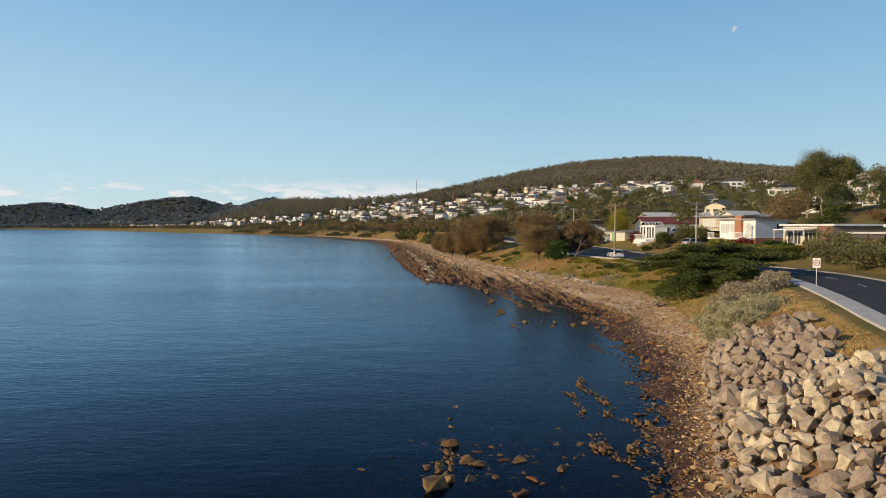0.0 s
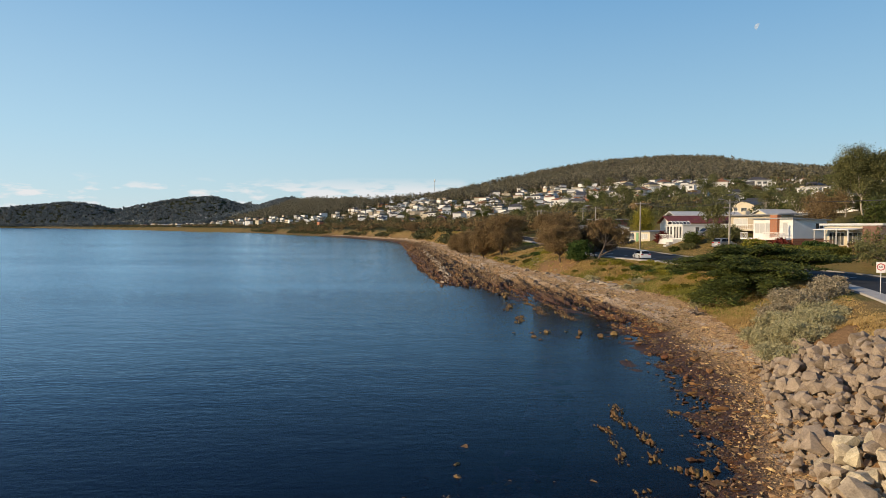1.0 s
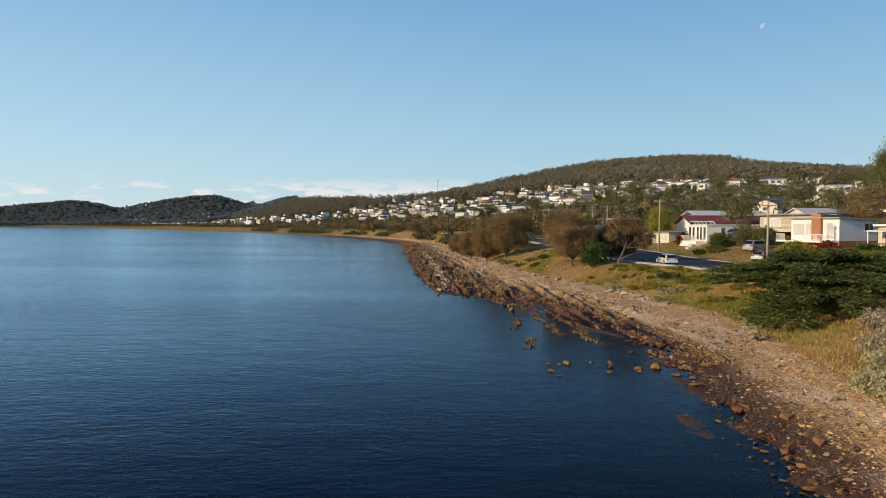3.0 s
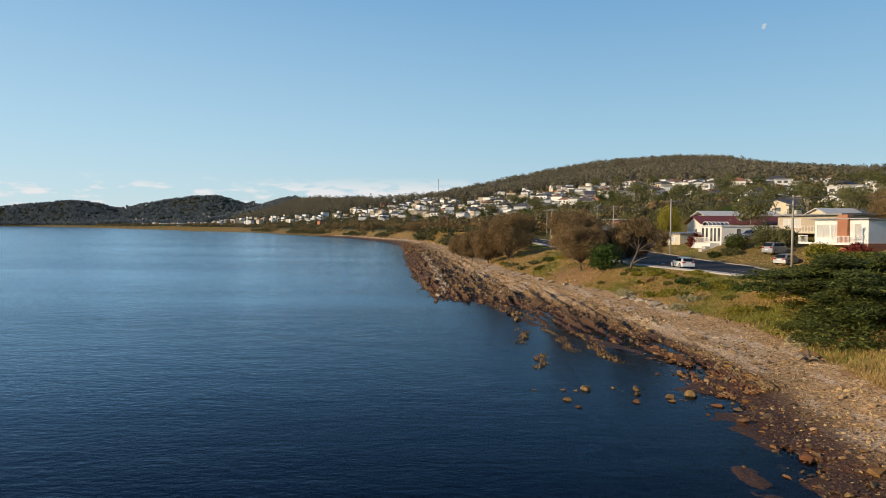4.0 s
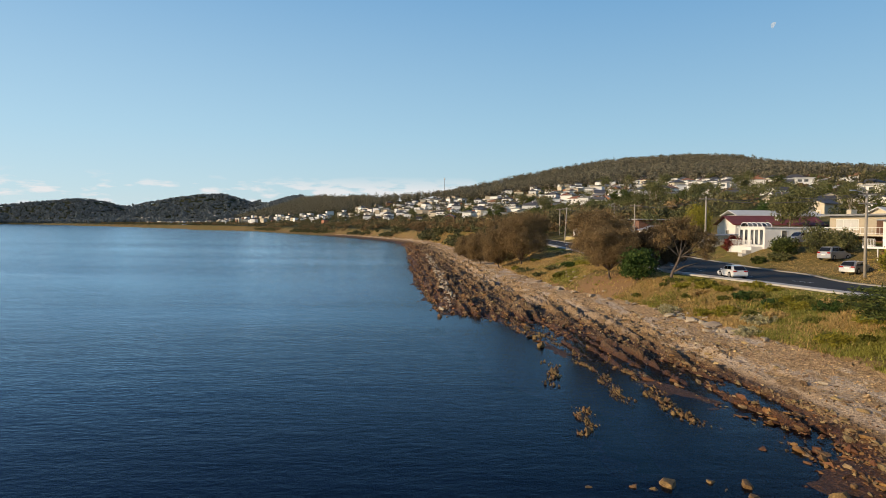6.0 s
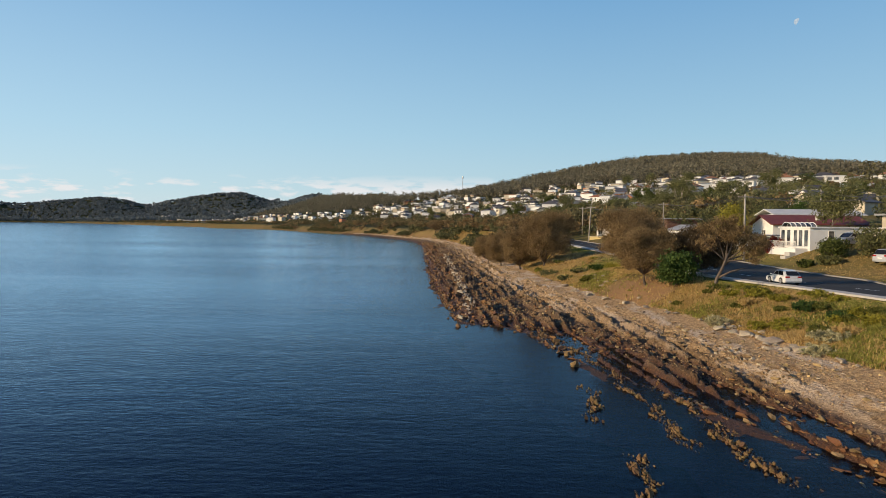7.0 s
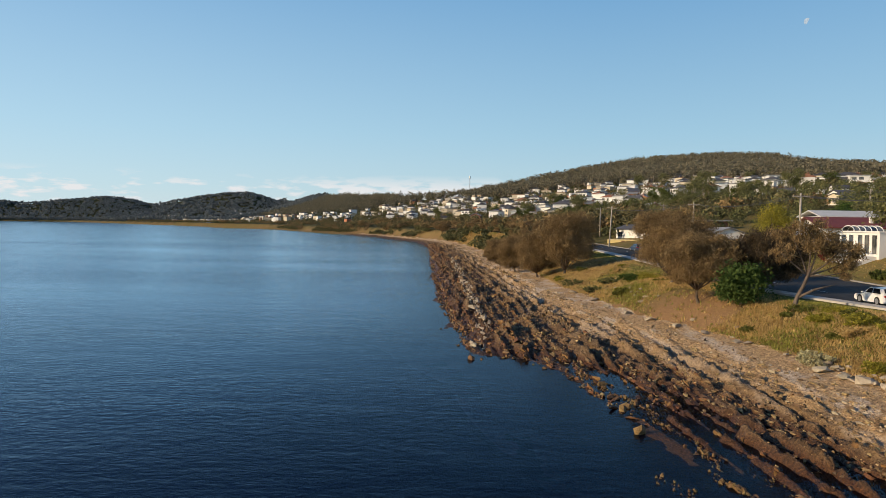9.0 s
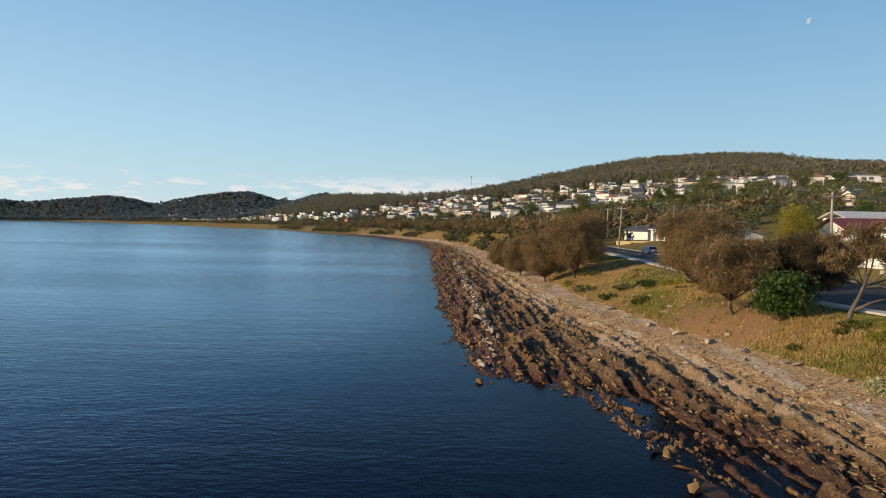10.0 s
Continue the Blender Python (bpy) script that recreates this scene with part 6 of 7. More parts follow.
CAR_WHITE, CAR_SILVER = car_paint("car_white", (0.78, 0.78, 0.77)), car_paint("car_silver", (0.45, 0.46, 0.48), 0.5)
CAR_DARK, CAR_BLUE = car_paint("car_dark", (0.03, 0.035, 0.04)), car_paint("car_blue", (0.05, 0.10, 0.2), 0.3)
speed_sign(32.47, 55.8)
car("white hatchback car standing on the coast road", 32.3, 117.9, 93, CAR_WHITE, 3.95, 1.68, 1.38, z=3.92, group="")
car("silver four-wheel-drive car parked on the grass", 51.6, 133.6, 30, CAR_SILVER, 4.6, 1.85, 1.75)
car("silver hatchback parked beside the timber pole", 46.9, 120.0, 35, CAR_SILVER, 4.3, 1.76, 1.45)
car("pale utility car parked before the white house", 52.5, 144.5, 200, CAR_SILVER, 4.8, 1.85, 1.7)
car("dark car parked beside the shed", 43.6, 172.0, 260, CAR_DARK, 4.5, 1.8, 1.5)
car("blue car parked at the side of the road", 33.5, 206.0, 95, CAR_BLUE, 4.4, 1.78, 1.45)

# lane marks
for y in np.arange(20, 300, 9.0):
    ya, yb = y, y + 3.0
    V = []
    for q in (ya, yb):
        c = float(path_edge(q)) + 5.5
        V += [(c - 0.07, q, float(road_z(q)) + 0.062), (c + 0.07, q, float(road_z(q)) + 0.062)]
    ob = quick("lane_mark", V, [(0, 1, 3, 2)], PAINT_LINE)
    tagged(ob, "white painted dash on the asphalt", "road marking", "lane dashes", "structure")


def driftwood():
    bm = bmesh.new()
    tube(bm, ((0, 0, -0.1), (0.05, 0.05, 0.35), (0.0, 0.15, 0.8)), (0.20, 0.15, 0.07), 8)
    for a, l, z in ((0.4, 1.3, 0.25), (2.2, 0.9, 0.5), (3.6, 0.8, 0.3), (5.2, 1.0, 0.35), (1.2, 0.7, 0.6)):
        tube(bm, ((0, 0, z * 0.6), (math.cos(a) * l * 0.5, math.sin(a) * l * 0.5, z), (math.cos(a) * l, math.sin(a) * l, z * 0.5)), (0.10, 0.07, 0.02), 6)
    ob = link_mesh("driftwood_stump", bm, BARK, smooth=True)
    ob.matrix_basis = pose(22.6, 66.3, z_shore(22.6, 66.3) - 0.05)
    tagged(ob, "dark driftwood stump with broken roots on the beach", "driftwood")


driftwood()
# gardens: hedge, bushes and trees by the houses
for k, (x, y, h, w, leaf, label) in enumerate((
        (48.3, 141.0, 3.0, 1.9, DARK_LEAF, "round dark-green garden bush before a house"), (51.8, 138.3, 4.2, 2.2, GUM_LEAF, "tall olive garden shrub beside a house"),
        (54.0, 136.0, 3.6, 2.0, GUM_LEAF, "tall olive garden shrub beside a house"),
        (47.6, 157, 2.6, 1.5, RED_LEAF, "dark red garden bush before a house"), (49.5, 116.6, 2.6, 2.2, YELLOW_LEAF, "yellow-green weeping garden bush near a pole"),
        (52.0, 113.0, 2.0, 1.9, RED_LEAF, "reddish garden bush before a white house"), (51.5, 118.5, 1.6, 1.8, GREEN_LEAF, "low green garden bush before a white house"),
        (45.0, 141, 1.1, 1.0, DARK_LEAF, "small clipped dark bush on the verge"), (47.0, 139, 1.2, 1.6, GUM_LEAF, "low olive bush on the verge"),
        (53.5, 106.5, 1.6, 1.8, GREEN_LEAF, "low green garden bush before a verandah"), (52.8, 102, 1.6, 1.8, GREEN_LEAF, "leafy green garden bush beside a fence"),
        (54.8, 92.0, 3.7, 3.6, GUM_LEAF, "large olive-green bush beside the road"), (50.8, 85.0, 3.4, 3.6, GUM_LEAF, "large olive-green bush beside the road"),
        (50.5, 77.5, 3.5, 3.6, GUM_LEAF, "large olive-green bush beside the road"), (51.5, 70.0, 3.5, 3.6, DARK_LEAF, "large dark-green bush beside the road"),
        (52.5, 62.5, 3.4, 3.4, GUM_LEAF, "large olive-green bush beside the road"), (55.5, 98, 1.5, 1.8, OAK_LEAF, "brown-olive bush beside the fence"),
        (52.0, 187.0, 7.0, 3.0, YELLOW_LEAF, "bright yellow-green garden tree"))):
    shrub(x, y, h, w, leaf, label, 100 + k, "garden_tree" if h > 6 else "garden_bush", 0.15, group="garden bushes", clumps=300 if h > 6 else 110)


def hedge():
    nr = np.random.default_rng(77)
    n = 22000
    P = np.stack([nr.uniform(0, 15, n), nr.uniform(0, 4.0, n), nr.uniform(0.05, 2.0, n)], -1)
    face = nr.integers(0, 3, n)
    P[face == 0, 1], P[face == 1, 2] = nr.normal(0.0, 0.06, (face == 0).sum()), nr.normal(2.0, 0.06, (face == 1).sum())
    P[face == 2, 0] = nr.choice((0.0, 15.0), (face == 2).sum()) + nr.normal(0, 0.05, (face == 2).sum())
    ob = thing("hedge", "clipped yellow-green hedge along the road", "hedge", m=pose(46.6, 108.0, 4.3, 0, 0, -86))
    new("leaves", crown_mesh("leaves", P, 0.16, YELLOW_GREEN, nr, aspect=1.5)).parent = ob
    part("core", boxes((0.15, 0.15, -0.4, 14.85, 3.9, 1.9)), YELLOW_GREEN, ob)


YELLOW_GREEN = leaf_material("hedge_leaves", (0.05, 0.06, 0.010), (0.20, 0.19, 0.04))
hedge()

# ---- the suburb on the hillside ----
def model_house(kind):
    """One pattern of house, 0 to 9, hidden from nothing: it is copied to its places."""
    r = random.Random(200 + kind)
    w, d, h = r.uniform(8, 11.5), r.uniform(6, 8), (3.0 if kind in (1, 3, 6, 8) else 5.5)
    walls = (WHITE, WHITE, WHITE, ORANGE_BRICK, WHITE, CREAM, BROWN_BRICK, WHITE, CREAM, WHITE)[kind]
    roofs = (GREY_ROOF, DARK_ROOF, DARK_ROOF, GREY_ROOF, PALE_ROOF, DARK_ROOF, GREY_ROOF, TILE_ROOF, DARK_ROOF, GREY_ROOF)[kind]
    tone = {WHITE: "white", CREAM: "cream", ORANGE_BRICK: "orange brick", GREY_WALL: "grey", BROWN_BRICK: "brown brick", BEIGE: "beige"}[walls]
    rtone = {PALE_ROOF: "pale", GREY_ROOF: "grey", DARK_ROOF: "dark", TILE_ROOF: "terracotta"}[roofs]
    ob = thing("house", f"{tone} hillside house with a {rtone} roof", "house", "houses on the hillside")
    part("wall", boxes((-w / 2, 0, -3.5, w / 2, d, h)), walls, ob)
    if kind in (0, 4, 9):
        part("roof", slab_roof(-w / 2, 0, w / 2, d, h, 0.6, 0.3, 0.3), roofs, ob)
    elif kind in (2, 5, 7):
        part("roof", hip_roof(-w / 2, 0, w / 2, d, h + 0.1, 1.9), roofs, ob)
    else:
        along = "y" if kind in (1, 8) else "x"
        part("roof", gable_roof(-w / 2, 0, w / 2, d, h + 0.1, 1.7, 0.5, 0.16, along), roofs, ob)
        gable_ends(ob, walls, -w / 2, 0, w / 2, d, h, 1.55, along)
    for lv in ((0.0,) if h < 4 else (0.0, 2.6)):
        c = -w / 2 + 0.8
        while c < w / 2 - 2.6:
            ww = r.choice((1.6, 2.4, 2.4))
            fr = boxes((c, -0.05, lv + 0.7, c + ww, 0.02, lv + 2.2))
            win = part("window", fr, ALUMINIUM, ob)
            part("pane", boxes((c + 0.08, -0.065, lv + 0.78, c + ww - 0.08, -0.04, lv + 2.12)), GLASS, win)
            c += ww + r.uniform(0.8, 1.8)
    if kind % 2 == 0:
        part("balcony", boxes((-w / 2, -1.8, -0.25, w / 2, 0, 0.0), (-w / 2, -1.8, 0.9, w / 2, -1.7, 1.0), (-w / 2, -1.8, -3, -w / 2 + 0.15, -1.65, 1), (w / 2 - 0.15, -1.8, -3, w / 2, -1.65, 1)), WHITE, ob)
    if kind in (3, 6, 7):
        part("chimney", boxes((w * 0.2, d * 0.55, h, w * 0.2 + 0.8, d * 0.55 + 0.8, h + 2.4)), BROWN_BRICK, ob)
    return ob


def plain_house(kind):
    """A house too far off to show its windows well: walls, roof and one dark band of glass."""
    r = random.Random(300 + kind)
    w, d, h = r.uniform(7, 11), r.uniform(6, 8), (3.4 if kind == 3 else 5.6)
    walls = (WHITE, WHITE, CREAM, ORANGE_BRICK, BEIGE, WHITE)[kind]
    roofs = (GREY_ROOF, DARK_ROOF, TILE_ROOF, DARK_ROOF, GREY_ROOF, DARK_ROOF)[kind]
    ob = thing("far_house", ("white" if walls is WHITE else "tan and brown") + " distant house among trees on the slope", "house", "distant houses")
    part("wall", boxes((-w / 2, 0, -3.5, w / 2, d, h)), walls, ob)
    part("roof", (hip_roof if kind % 2 else slab_roof)(-w / 2, 0, w / 2, d, h + 0.05, *((1.8,) if kind % 2 else (0.5, 0.3))), roofs, ob)
    part("window", boxes((-w / 2 + 1, -0.05, 0.8, w / 2 - 1, 0.02, 2.1)), GLASS, ob)
    return ob


def coast_turn(x, y):
    """Which way a front must turn to face the sea, in degrees."""
    dy = float(waterline(y + 15) - waterline(y - 15)) / 30
    return -90 + math.degrees(math.atan2(-dy, 1)) * -1


TAKEN = [(56, 122, 12), (62, 140, 14), (52, 180, 24), (56, 103, 12), (58, 76, 16), (62, 90, 10), (88, 125, 13), (50, 178, 12), (40, 240, 14), (52, 238, 12), (47, 202, 8)]


def suburb():
    r = random.Random(404)
    models, plain = [model_house(k) for k in range(10)], [plain_house(k) for k in range(6)]
    used = set()
    spots, y = [], 70.0
    rows = []
    while y < 2500:
        step = 11 + y / 210
        u = 26 + r.uniform(0, 8 if y < 800 else 60)
        while u < 380:
            rows.append((y + r.uniform(-4, 4), u + r.uniform(-5, 5)))
            u += 13 + u / 34 + y / 210
        y += step
    X, Y, U = [], [], []
    for y, u in rows:
        x = float(path_edge(y)) + 11 + u
        b = math.degrees(math.atan2(x - 0.5, y - 30))
        if not -24 < b < 37 or r.random() < 0.12:
            continue
        if any(math.hypot(x - tx, y - ty) < tr + 6 for tx, ty, tr in TAKEN):
            continue
        X.append(x)
        Y.append(y)
        U.append(u)
    X, Y, U = np.array(X), np.array(Y), np.array(U)
    Z = land_z(X, Y)
    bear, dist = np.degrees(np.arctan2(X - EYE[0], Y - EYE[1])), np.hypot(X - EYE[0], Y - EYE[1])
    up = np.degrees(np.arctan2(Z + 5 - EYE[2], dist))
    top = np.interp(bear, [-24, -15, -9.5, -6, -3.4, -0.8, 3.1, 7.5, 13.8, 20, 25.5, 29, 37], [0.4, 0.6, 1.0, 1.5, 2.2, 2.4, 2.45, 3.2, 3.6, 3.75, 3.6, 4.1, 4.6])
    k = 0
    homes = []
    for x, y, z, b, d, e, t in zip(X, Y, Z, bear, dist, up, top):
        if e > t or d > float(np.interp(b, RIDGE_B, RIDGE_R)) - 40 or d > 2300 or k > 900:
            continue
        if d < 330 and (d < 225 or b < 20) or d > 1100 and r.random() < 0.5 or d > 650 and r.random() < 0.34:
            continue
        if d < 430 and r.random() < 0.62:
            continue
        if float(fbm(x / 75, y / 75, 88, 2)) < 0.30:                    # wooded plots between the streets
            continue
        src = models[r.choice((1, 3, 6, 8, 1, 8))] if d < 430 else models[(k * 7 + r.randrange(10)) % 10] if d < 640 else plain[r.randrange(6)]
        m = pose(x, y, z + (0.5 if d < 430 else 1.5), 0, 0, coast_turn(x, y) + r.uniform(-30, 30) + r.choice((0, 0, 0, 90)))
        small = (r.uniform(0.65, 0.85) if d < 430 else r.uniform(0.7, 1.1),) * 3
        if src not in used:
            src.matrix_basis = m
            used.add(src)
        else:
            src = copy_thing(src, m)
        src.scale = small
        homes.append((x, y))
        k += 1
    # houses on the rise behind the verandah house
    for x, y, n in ((104, 186, 1), (113, 172, 8), (97, 200, 1), (131, 176, 9), (145, 196, 1), (119, 212, 8), (134, 222, 4), (150, 230, 9), (112, 232, 1), (92, 222, 8),
                    (146, 290, 4), (155, 299, 9), (164, 294, 0), (173, 300, 2), (183, 297, 4), (160, 316, 5), (176, 318, 9), (190, 310, 0)):
        ob = models[n] if models[n] not in used else copy_thing(models[n], pose(0, 0, 0))
        used.add(models[n])
        ob.matrix_basis = pose(x, y, z_at(x, y) + 0.6, 0, 0, r.uniform(-75, -40)) @ Matrix.Diagonal((0.85, 0.85, 0.85, 1))
        homes.append((x, y))
    for src in models + plain:
        if src not in used:
            for o in (*src.children_recursive, src):
                bpy.data.objects.remove(o)
    return homes


HOMES = suburb()


# ---- trees among the houses, and the wooded hill ----
def gum(seed, high, wide, leaf, label, per=60, size=0.21, name="gum_tree", bark=PALE_BARK, at=None, clumps=95, low=0.36):
    r = random.Random(seed)
    blobs = []
    for k in range(7):
        a = math.tau * k / 7 + r.uniform(-0.5, 0.5)
        q = r.uniform(0.2, 0.75)
        blobs.append((math.cos(a) * wide * q, math.sin(a) * wide * q, high * r.uniform(low, 0.86), wide * r.uniform(0.34, 0.5), wide * r.uniform(0.34, 0.5), high * r.uniform(0.12, 0.2)))
    return tree(name, label, *(at or (0, 0, 0)), blobs, (r.uniform(-0.5, 0.5), r.uniform(-0.5, 0.5), high * 0.3), 0.018 * high, leaf, bark, clumps=clumps, per=per, tight=0.06 * high,
                size=size, seed=seed, shell=0.45, group="trees among the houses", aspect=1.8)


def suburb_trees():
    r = random.Random(505)
    kinds = [gum(600, 11, 4.6, GUM_LEAF, "olive-green gum tree among houses"), gum(601, 8, 4.2, GREEN_LEAF, "green garden tree among houses"),
             gum(602, 13, 5.0, GUM_LEAF, "tall spreading gum tree among houses"), gum(603, 7, 3.8, DARK_LEAF, "dark-green garden tree among houses", bark=BARK),
             gum(604, 6, 3.6, OAK_LEAF, "brown-olive tree among houses", bark=BARK), gum(605, 9, 4.4, DARK_LEAF, "dark-green spreading tree among houses", bark=BARK)]
    pts = []
    while len(pts) < 150:
        y = 60 + 640 * r.random() ** 1.3
        u = 16 + 330 * r.random() ** 1.2
        x = float(path_edge(y)) + 11 + u
        b = math.degrees(math.atan2(x - 0.5, y - 30))
        if not -3 < b < 37 or any(abs(x - hx) < 7 and abs(y - hy) < 7 for hx, hy in HOMES):
            continue
        if any(math.hypot(x - tx, y - ty) < tr for tx, ty, tr in TAKEN) or (y < 175 and u < 14 + 26):
            continue
        pts.append((x, y))
    X, Y = np.array(pts).T
    Z = land_z(X, Y)
    for k, (x, y, z) in enumerate(zip(X, Y, Z)):
        s = r.uniform(0.65, 1.1) * float(np.interp(math.hypot(x, y - 30), (150, 420), (0.6, 1.0)))
        m = pose(x, y, z - 0.1, 0, 0, r.uniform(0, 360)) @ Matrix.Diagonal((s, s, s, 1))
        src = kinds[k] if k < 6 else kinds[r.randrange(6)]
        if k < 6:
            src.matrix_basis = m
        else:
            c = copy_thing(src, pose(x, y, z - 0.1, 0, 0, r.uniform(0, 360)))
            c.scale = (s, s, s)
    gum(650, 12.4, 6.0, GUM_LEAF, "large spreading gum tree above the houses", 150, 0.16, at=(82, 143, z_at(82, 143)), clumps=300, low=0.44)
    for n, (x, y, h) in enumerate(((74, 152, 6), (69, 117, 6.5), (80, 121, 6), (90, 133, 7), (99, 150, 6.5), (88, 163, 7), (77, 106, 6), (96, 120, 7), (106, 138, 6), (84, 178, 6), (110, 158, 6), (123, 164, 7), (72, 96, 5.5), (86, 100, 6.5), (98, 108, 6))):
        c = copy_thing(kinds[(n * 5) % 6], pose(x, y, z_at(x, y) - 0.1, 0, 0, 77 * n))
        c.scale = (h / 10,) * 3
    gum(651, 7.5, 4.6, OAK_LEAF, "brown-olive tree behind the white house", 90, 0.13, at=(70, 134, z_at(70, 134)), clumps=120)
    gum(652, 9, 4.6, GUM_LEAF, "olive tree on the slope behind houses", 40, 0.24, at=(66, 176, z_at(66, 176)), clumps=120)


def woods(name, X, Y, Z, high, wide, material, label, seed, leaves=46, size=1.3, trunks=True):
    """Far trees in one mesh: a leafy crown of sprays and a pale stem each."""
    nr = np.random.default_rng(seed)
    n = len(X)
    H = high * nr.uniform(0.65, 1.25, n)
    W = wide * nr.uniform(0.7, 1.3, n)
    d = nr.normal(size=(n, leaves, 3))
    d /= np.linalg.norm(d, axis=2)[..., None]
    d *= (0.45 + 0.6 * nr.uniform(0, 1, (n, leaves, 1)))
    P = np.stack([X[:, None] + d[..., 0] * W[:, None], Y[:, None] + d[..., 1] * W[:, None], (Z + 0.66 * H)[:, None] + d[..., 2] * 0.36 * H[:, None]], -1).reshape(-1, 3)
    V, F = leaf_quads(P, size, nr, aspect=1.5)
    tagged(new(name, array_mesh(name, V, F, material, False)), label, "trees", kind="stuff")
    if trunks:
        k = np.arange(n)[nr.uniform(0, 1, n) < 0.6]
        r, h = 0.22, 0.62 * H[k]
        base = np.stack([X[k], Y[k], Z[k] - 0.5], -1)
        ring = [base + np.stack([np.full(len(k), r * math.cos(a)), np.full(len(k), r * math.sin(a)), np.zeros(len(k))], -1) for a in (0, 2.1, 4.2)]
        tip = [p + np.stack([nr.normal(0, 0.5, len(k)) * 0, 0 * h, h + 0.5], -1) for p in ring]
        V = np.stack(ring + tip, 1).reshape(-1, 3)
        o = np.arange(len(k))[:, None, None] * 6
        F = (o + np.array([[0, 1, 4, 3], [1, 2, 5, 4], [2, 0, 3, 5]])[None]).reshape(-1, 4)
        tagged(new(name + "_stems", array_mesh(name + "_stems", V, F, PALE_BARK, False)), "pale straight stems of the wooded hill", "tree trunks", kind="stuff")


OLIVE_LEAF = leaf_material("slope_gum_leaves", (0.045, 0.043, 0.020), (0.24, 0.205, 0.095))
SLOPE_LEAF = leaf_material("slope_tree_leaves", (0.030, 0.037, 0.016), (0.18, 0.175, 0.075))
# distance haze is put into these leaf tones: paler and bluer
HAZED_LEAF = leaf_material("far_hill_hazed_leaves", (0.085, 0.102, 0.105), (0.20, 0.225, 0.23), 0.4, 0.25, 0.02)


def hill_woods():
    nr = np.random.default_rng(71)
    b = nr.uniform(-35, 38, 90000)
    rr = np.interp(b, RIDGE_B, RIDGE_R)
    q = nr.uniform(0, 1, len(b))
    d = rr * (0.30 + 0.74 * q)
    X, Y = EYE[0] + d * np.sin(np.radians(b)), EYE[1] + d * np.cos(np.radians(b))
    Z = land_z(X, Y)
    up = np.degrees(np.arctan2(Z + 4 - EYE[2], d))
    top = np.interp(b, [-35, -24, -15, -9.5, -6, -3.4, -0.8, 3.1, 7.5, 13.8, 20, 25.5, 29, 38], [0.3, 0.4, 0.6, 0.95, 1.4, 2.0, 2.2, 2.3, 3.05, 3.45, 3.6, 3.4, 3.4, 4.4])
    land = (X - path_edge(Y) > 25) | (Y > 3480)
    hx, hy = np.array(HOMES).T
    upper = land & (up > top - 0.05) & (d < 2600)
    k = np.nonzero(upper)[0]
    # even out: fewer where many fall together
    k = k[nr.uniform(0, 1, len(k)) < 0.75]
    k = k[:8000]
    woods("hill_trees", X[k], Y[k], Z[k], 12.0, 3.6, FOREST_LEAF, "olive-brown gum forest on the hill", 72, 46, 1.15)
    # trees between the houses further off
    low = land & (up <= top + 0.1) & (d > 420) & (d < 2400) & (X - path_edge(Y) > 16)
    k = np.nonzero(low)[0]
    gap = np.array([np.min(np.hypot(hx - X[i], hy - Y[i])) for i in k[:9000]])
    k = k[:9000][gap > 7.0][:1900]
    half = len(k) // 2
    woods("slope_trees", X[k[:half]], Y[k[:half]], Z[k[:half]], 4.8, 2.7, SLOPE_LEAF, "dark-green trees between the distant houses", 73, 60, 0.85, False)
    woods("slope_gums", X[k[half:]], Y[k[half:]], Z[k[half:]], 4.6, 2.5, OLIVE_LEAF, "olive-brown trees between the distant houses", 78, 60, 0.8, False)
    # gardens behind the houses nearest the road
    y = nr.uniform(125, 470, 2600)
    u = 14 + 190 * nr.uniform(0, 1, 2600) ** 1.2
    x = path_edge(y) + road_far(y) + u
    ok = np.array([np.min(np.hypot(hx - a, hy - c)) > 8.5 and all(math.hypot(a - tx, c - ty) > tr + 1 for tx, ty, tr in TAKEN) and (u_ > 34 or c > 215) for a, c, u_ in zip(x, y, u)])
    x, y = x[ok][:800], y[ok][:800]
    half = len(x) // 2
    woods("garden_trees", x[:half], y[:half], land_z(x[:half], y[:half]), 4.6, 2.2, SLOPE_LEAF, "dark-green garden trees between the houses", 76, 230, 0.29, False)
    woods("garden_gums", x[half:], y[half:], land_z(x[half:], y[half:]), 5.6, 2.4, GUM_LEAF, "olive garden trees between the houses", 77, 230, 0.31, False)
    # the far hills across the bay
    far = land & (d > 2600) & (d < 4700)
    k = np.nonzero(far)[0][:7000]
    woods("far_trees", X[k], Y[k], Z[k], 13.0, 9.0, HAZED_LEAF, "dark trees on the far hills, haze put into their colour", 74, 18, 6.0, False)
    # trees in groups along the shore of the bay
    y = np.concatenate([nr.uniform(260, 2400, 3200), nr.uniform(240, 1000, 2600)])
    u = np.interp(y, (240, 450, 900), (26, 22, 14)) + 75 * nr.uniform(0, 1, len(y)) ** 1.5
    x = waterline(y) + u
    grove = fbm(x / 38, y / 70, 93, 3) + 0.10 * nr.normal(size=len(x))
    ok = (grove > 0.5) & np.array([np.min(np.hypot(hx - a, hy - c)) > 6.5 for a, c in zip(x, y)])
    x, y = x[ok], y[ok]
    for n, (name, high, wide, leaf, label) in enumerate((("shore_trees", 5.8, 3.0, OLIVE_LEAF, "olive-brown trees along the far shore"), ("shore_oaks", 5.0, 2.7, OAK_LEAF, "brown she-oaks along the far shore"),
                                                         ("shore_bushes", 3.6, 2.4, SLOPE_LEAF, "dark-green bushes along the far shore"))):
        a, c = x[n::3] - 9 * (n == 2), y[n::3]
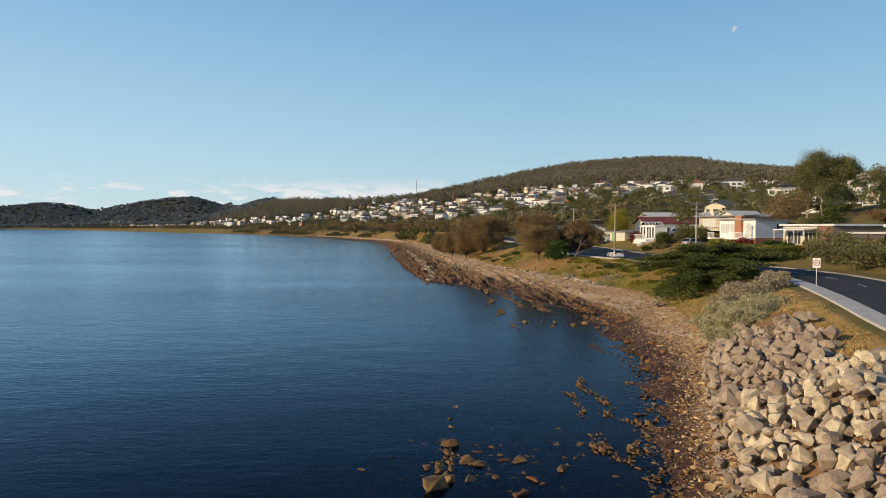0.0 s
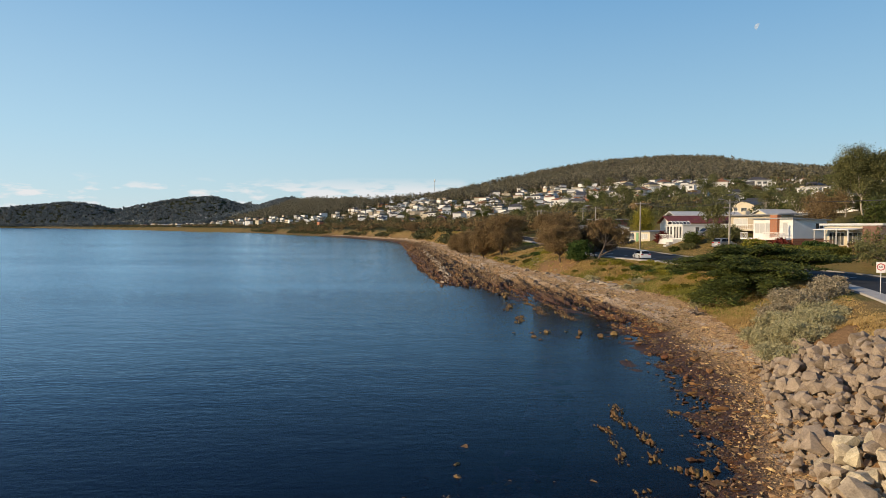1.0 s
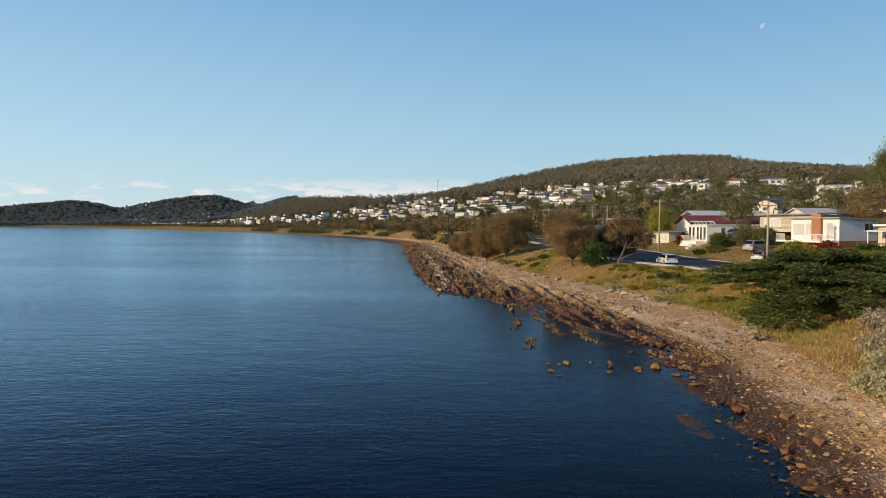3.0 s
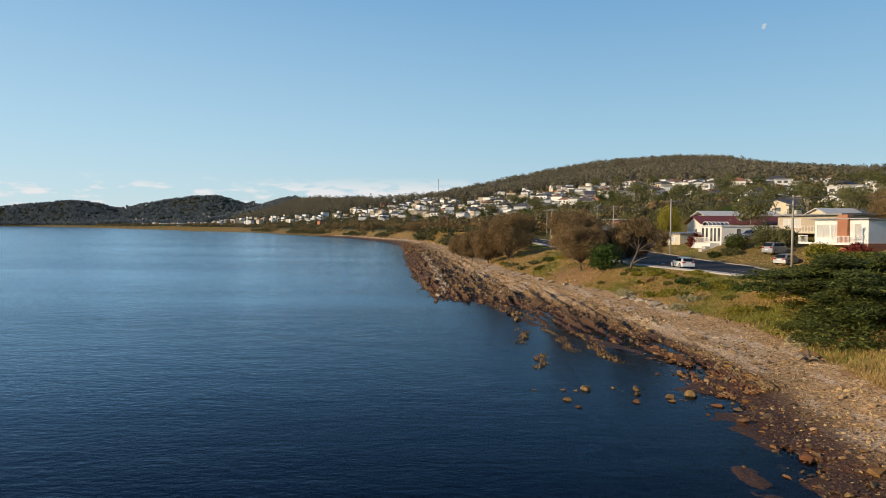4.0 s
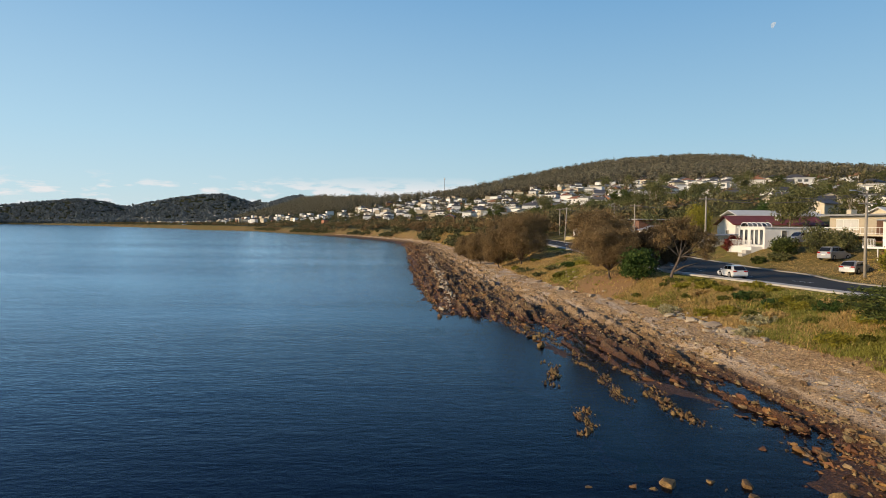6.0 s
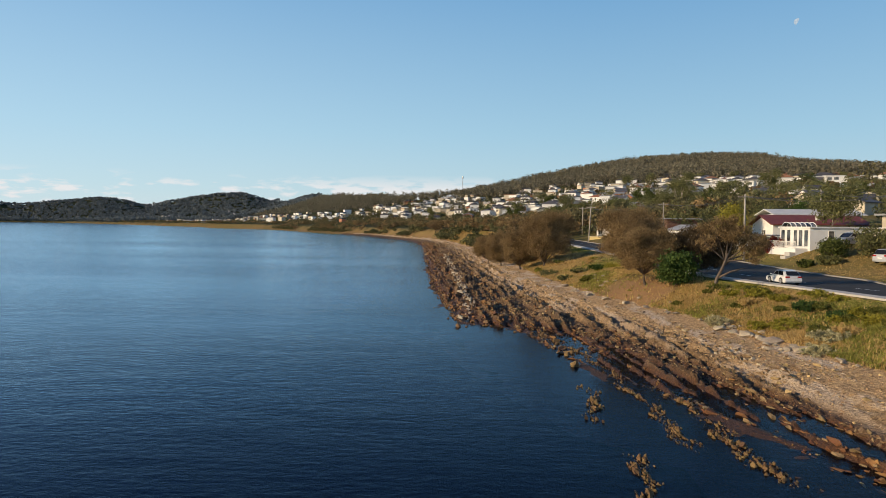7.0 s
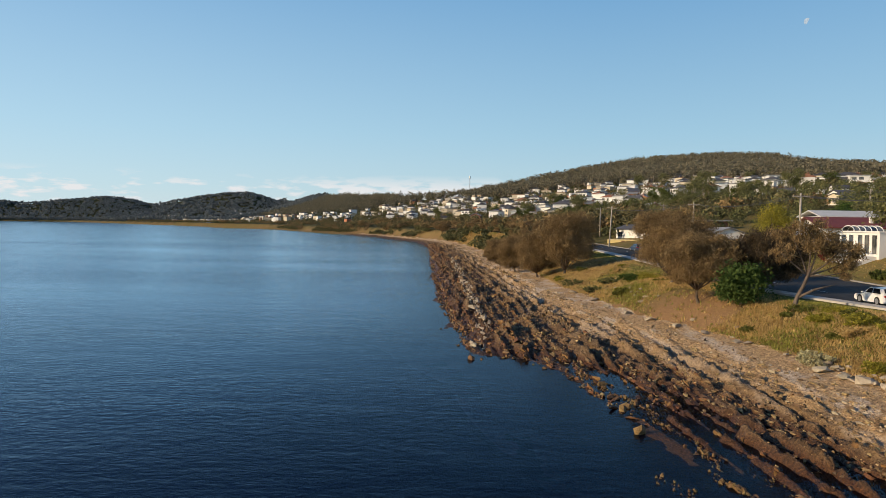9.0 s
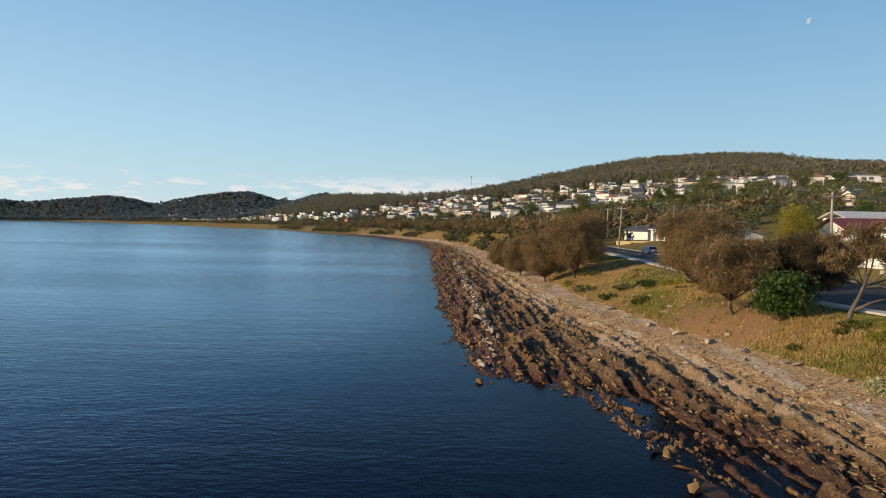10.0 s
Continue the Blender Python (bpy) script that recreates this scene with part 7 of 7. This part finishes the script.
        woods(name, a, c, land_z(a, c), high, wide, leaf, label, 175 + n, 70, 0.7, False)
    # tall gums here and there among the roofs
    k = np.nonzero(land & (up <= top - 0.25) & (d > 300) & (d < 1300) & (X - path_edge(Y) > 26))[0][:2500:26]
    woods("tall_gums", X[k], Y[k], Z[k], 10.5, 3.6, OLIVE_LEAF, "tall olive gum trees between the houses", 79, 110, 0.75)


def bay_town():
    """The town across the bay, too far off to tell its houses apart."""
    r = random.Random(606)
    V, F = [], []
    for _ in range(150):
        b, d = math.radians(r.uniform(-33, -13)), r.uniform(3560, 3600) + 480 * r.random() ** 3
        x, y = EYE[0] + d * math.sin(b), EYE[1] + d * math.cos(b)
        if y < 3525:
            continue
        z, w, h, c, q = z_at(x, y), r.uniform(3, 7), r.uniform(4, 7), len(V), r.uniform(-0.6, 0.6)
        cs, sn = math.cos(q), math.sin(q)
        for zz, k in ((z - 4, 1.0), (z + 3 + h, 1.0), (z + 5 + h, 0.35)):
            for px, py in ((-w, -5), (w, -5), (w, 5), (-w, 5)):
                V.append((x + k * (px * cs - py * sn), y + k * (px * sn + py * cs), zz))
        for lo in (0, 4):
            F += [(c + lo + i, c + lo + (i + 1) % 4, c + lo + 4 + (i + 1) % 4, c + lo + 4 + i) for i in range(4)]
        F.append((c + 8, c + 9, c + 10, c + 11))
    tagged(quick("far_town", V, F, TOWN_WALL), "pale houses of a town across the bay", "houses", kind="stuff")


suburb_trees()
hill_woods()
bay_town()


# ---- mast, moon ----
def mast():
    z = z_at(0, 1495) if z_at(0, 1495) > 40 else 40
    m = thing("radio_mast", "slim steel radio mast on the wooded ridge", "mast", m=pose(0.5, 1495, z))
    part("shaft", tube(bmesh.new(), ((0, 0, -1), (0, 0, 20), (0, 0, 104 - z)), (0.7, 0.6, 0.5), 6), STEEL, m)
    part("antenna", tube(bmesh.new(), ((0, 0, 100 - z), (0, 0, 102 - z), (0, 0, 105 - z)), (1.3, 1.5, 1.2), 8), STEEL, m)


def moon():
    m, nd, lk, bs = nodes_of("moon_glow")
    n = noise_node(nd, lk, 0.08, 4, 0.6)
    em = nd.new("ShaderNodeEmission")
    lk.new(ramp(nd, lk, n, ((0.35, (0.42, 0.58, 0.74)), (0.6, (0.72, 0.80, 0.86)))), em.inputs[0])
    em.inputs[1].default_value = 0.8
    lk.new(em.outputs[0], nd["Material Output"].inputs[0])
    d = Vector((0.3906, 0.8879, 0.2428)).normalized()
    pos = Vector((0, 30, 9)) + d * 4700
    bm = bmesh.new()
    n, r = 40, 18.0
    outer = [(r * math.cos(a), r * math.sin(a)) for a in (math.pi / 2 + math.pi * k / n for k in range(n + 1))]
    inner = [(0.15 * r * math.cos(a), r * math.sin(a)) for a in (-math.pi / 2 + math.pi * k / n for k in range(1, n))]
    bm.faces.new([bm.verts.new((x, y, 0)) for x, y in outer + inner])
    ob = link_mesh("moon", bm, m)
    ob.matrix_basis = look(pos, pos + d) @ pose(0, 0, 0, 0, 0, -28)
    tagged(ob, "pale half moon in the daytime sky", "moon")


mast()
moon()
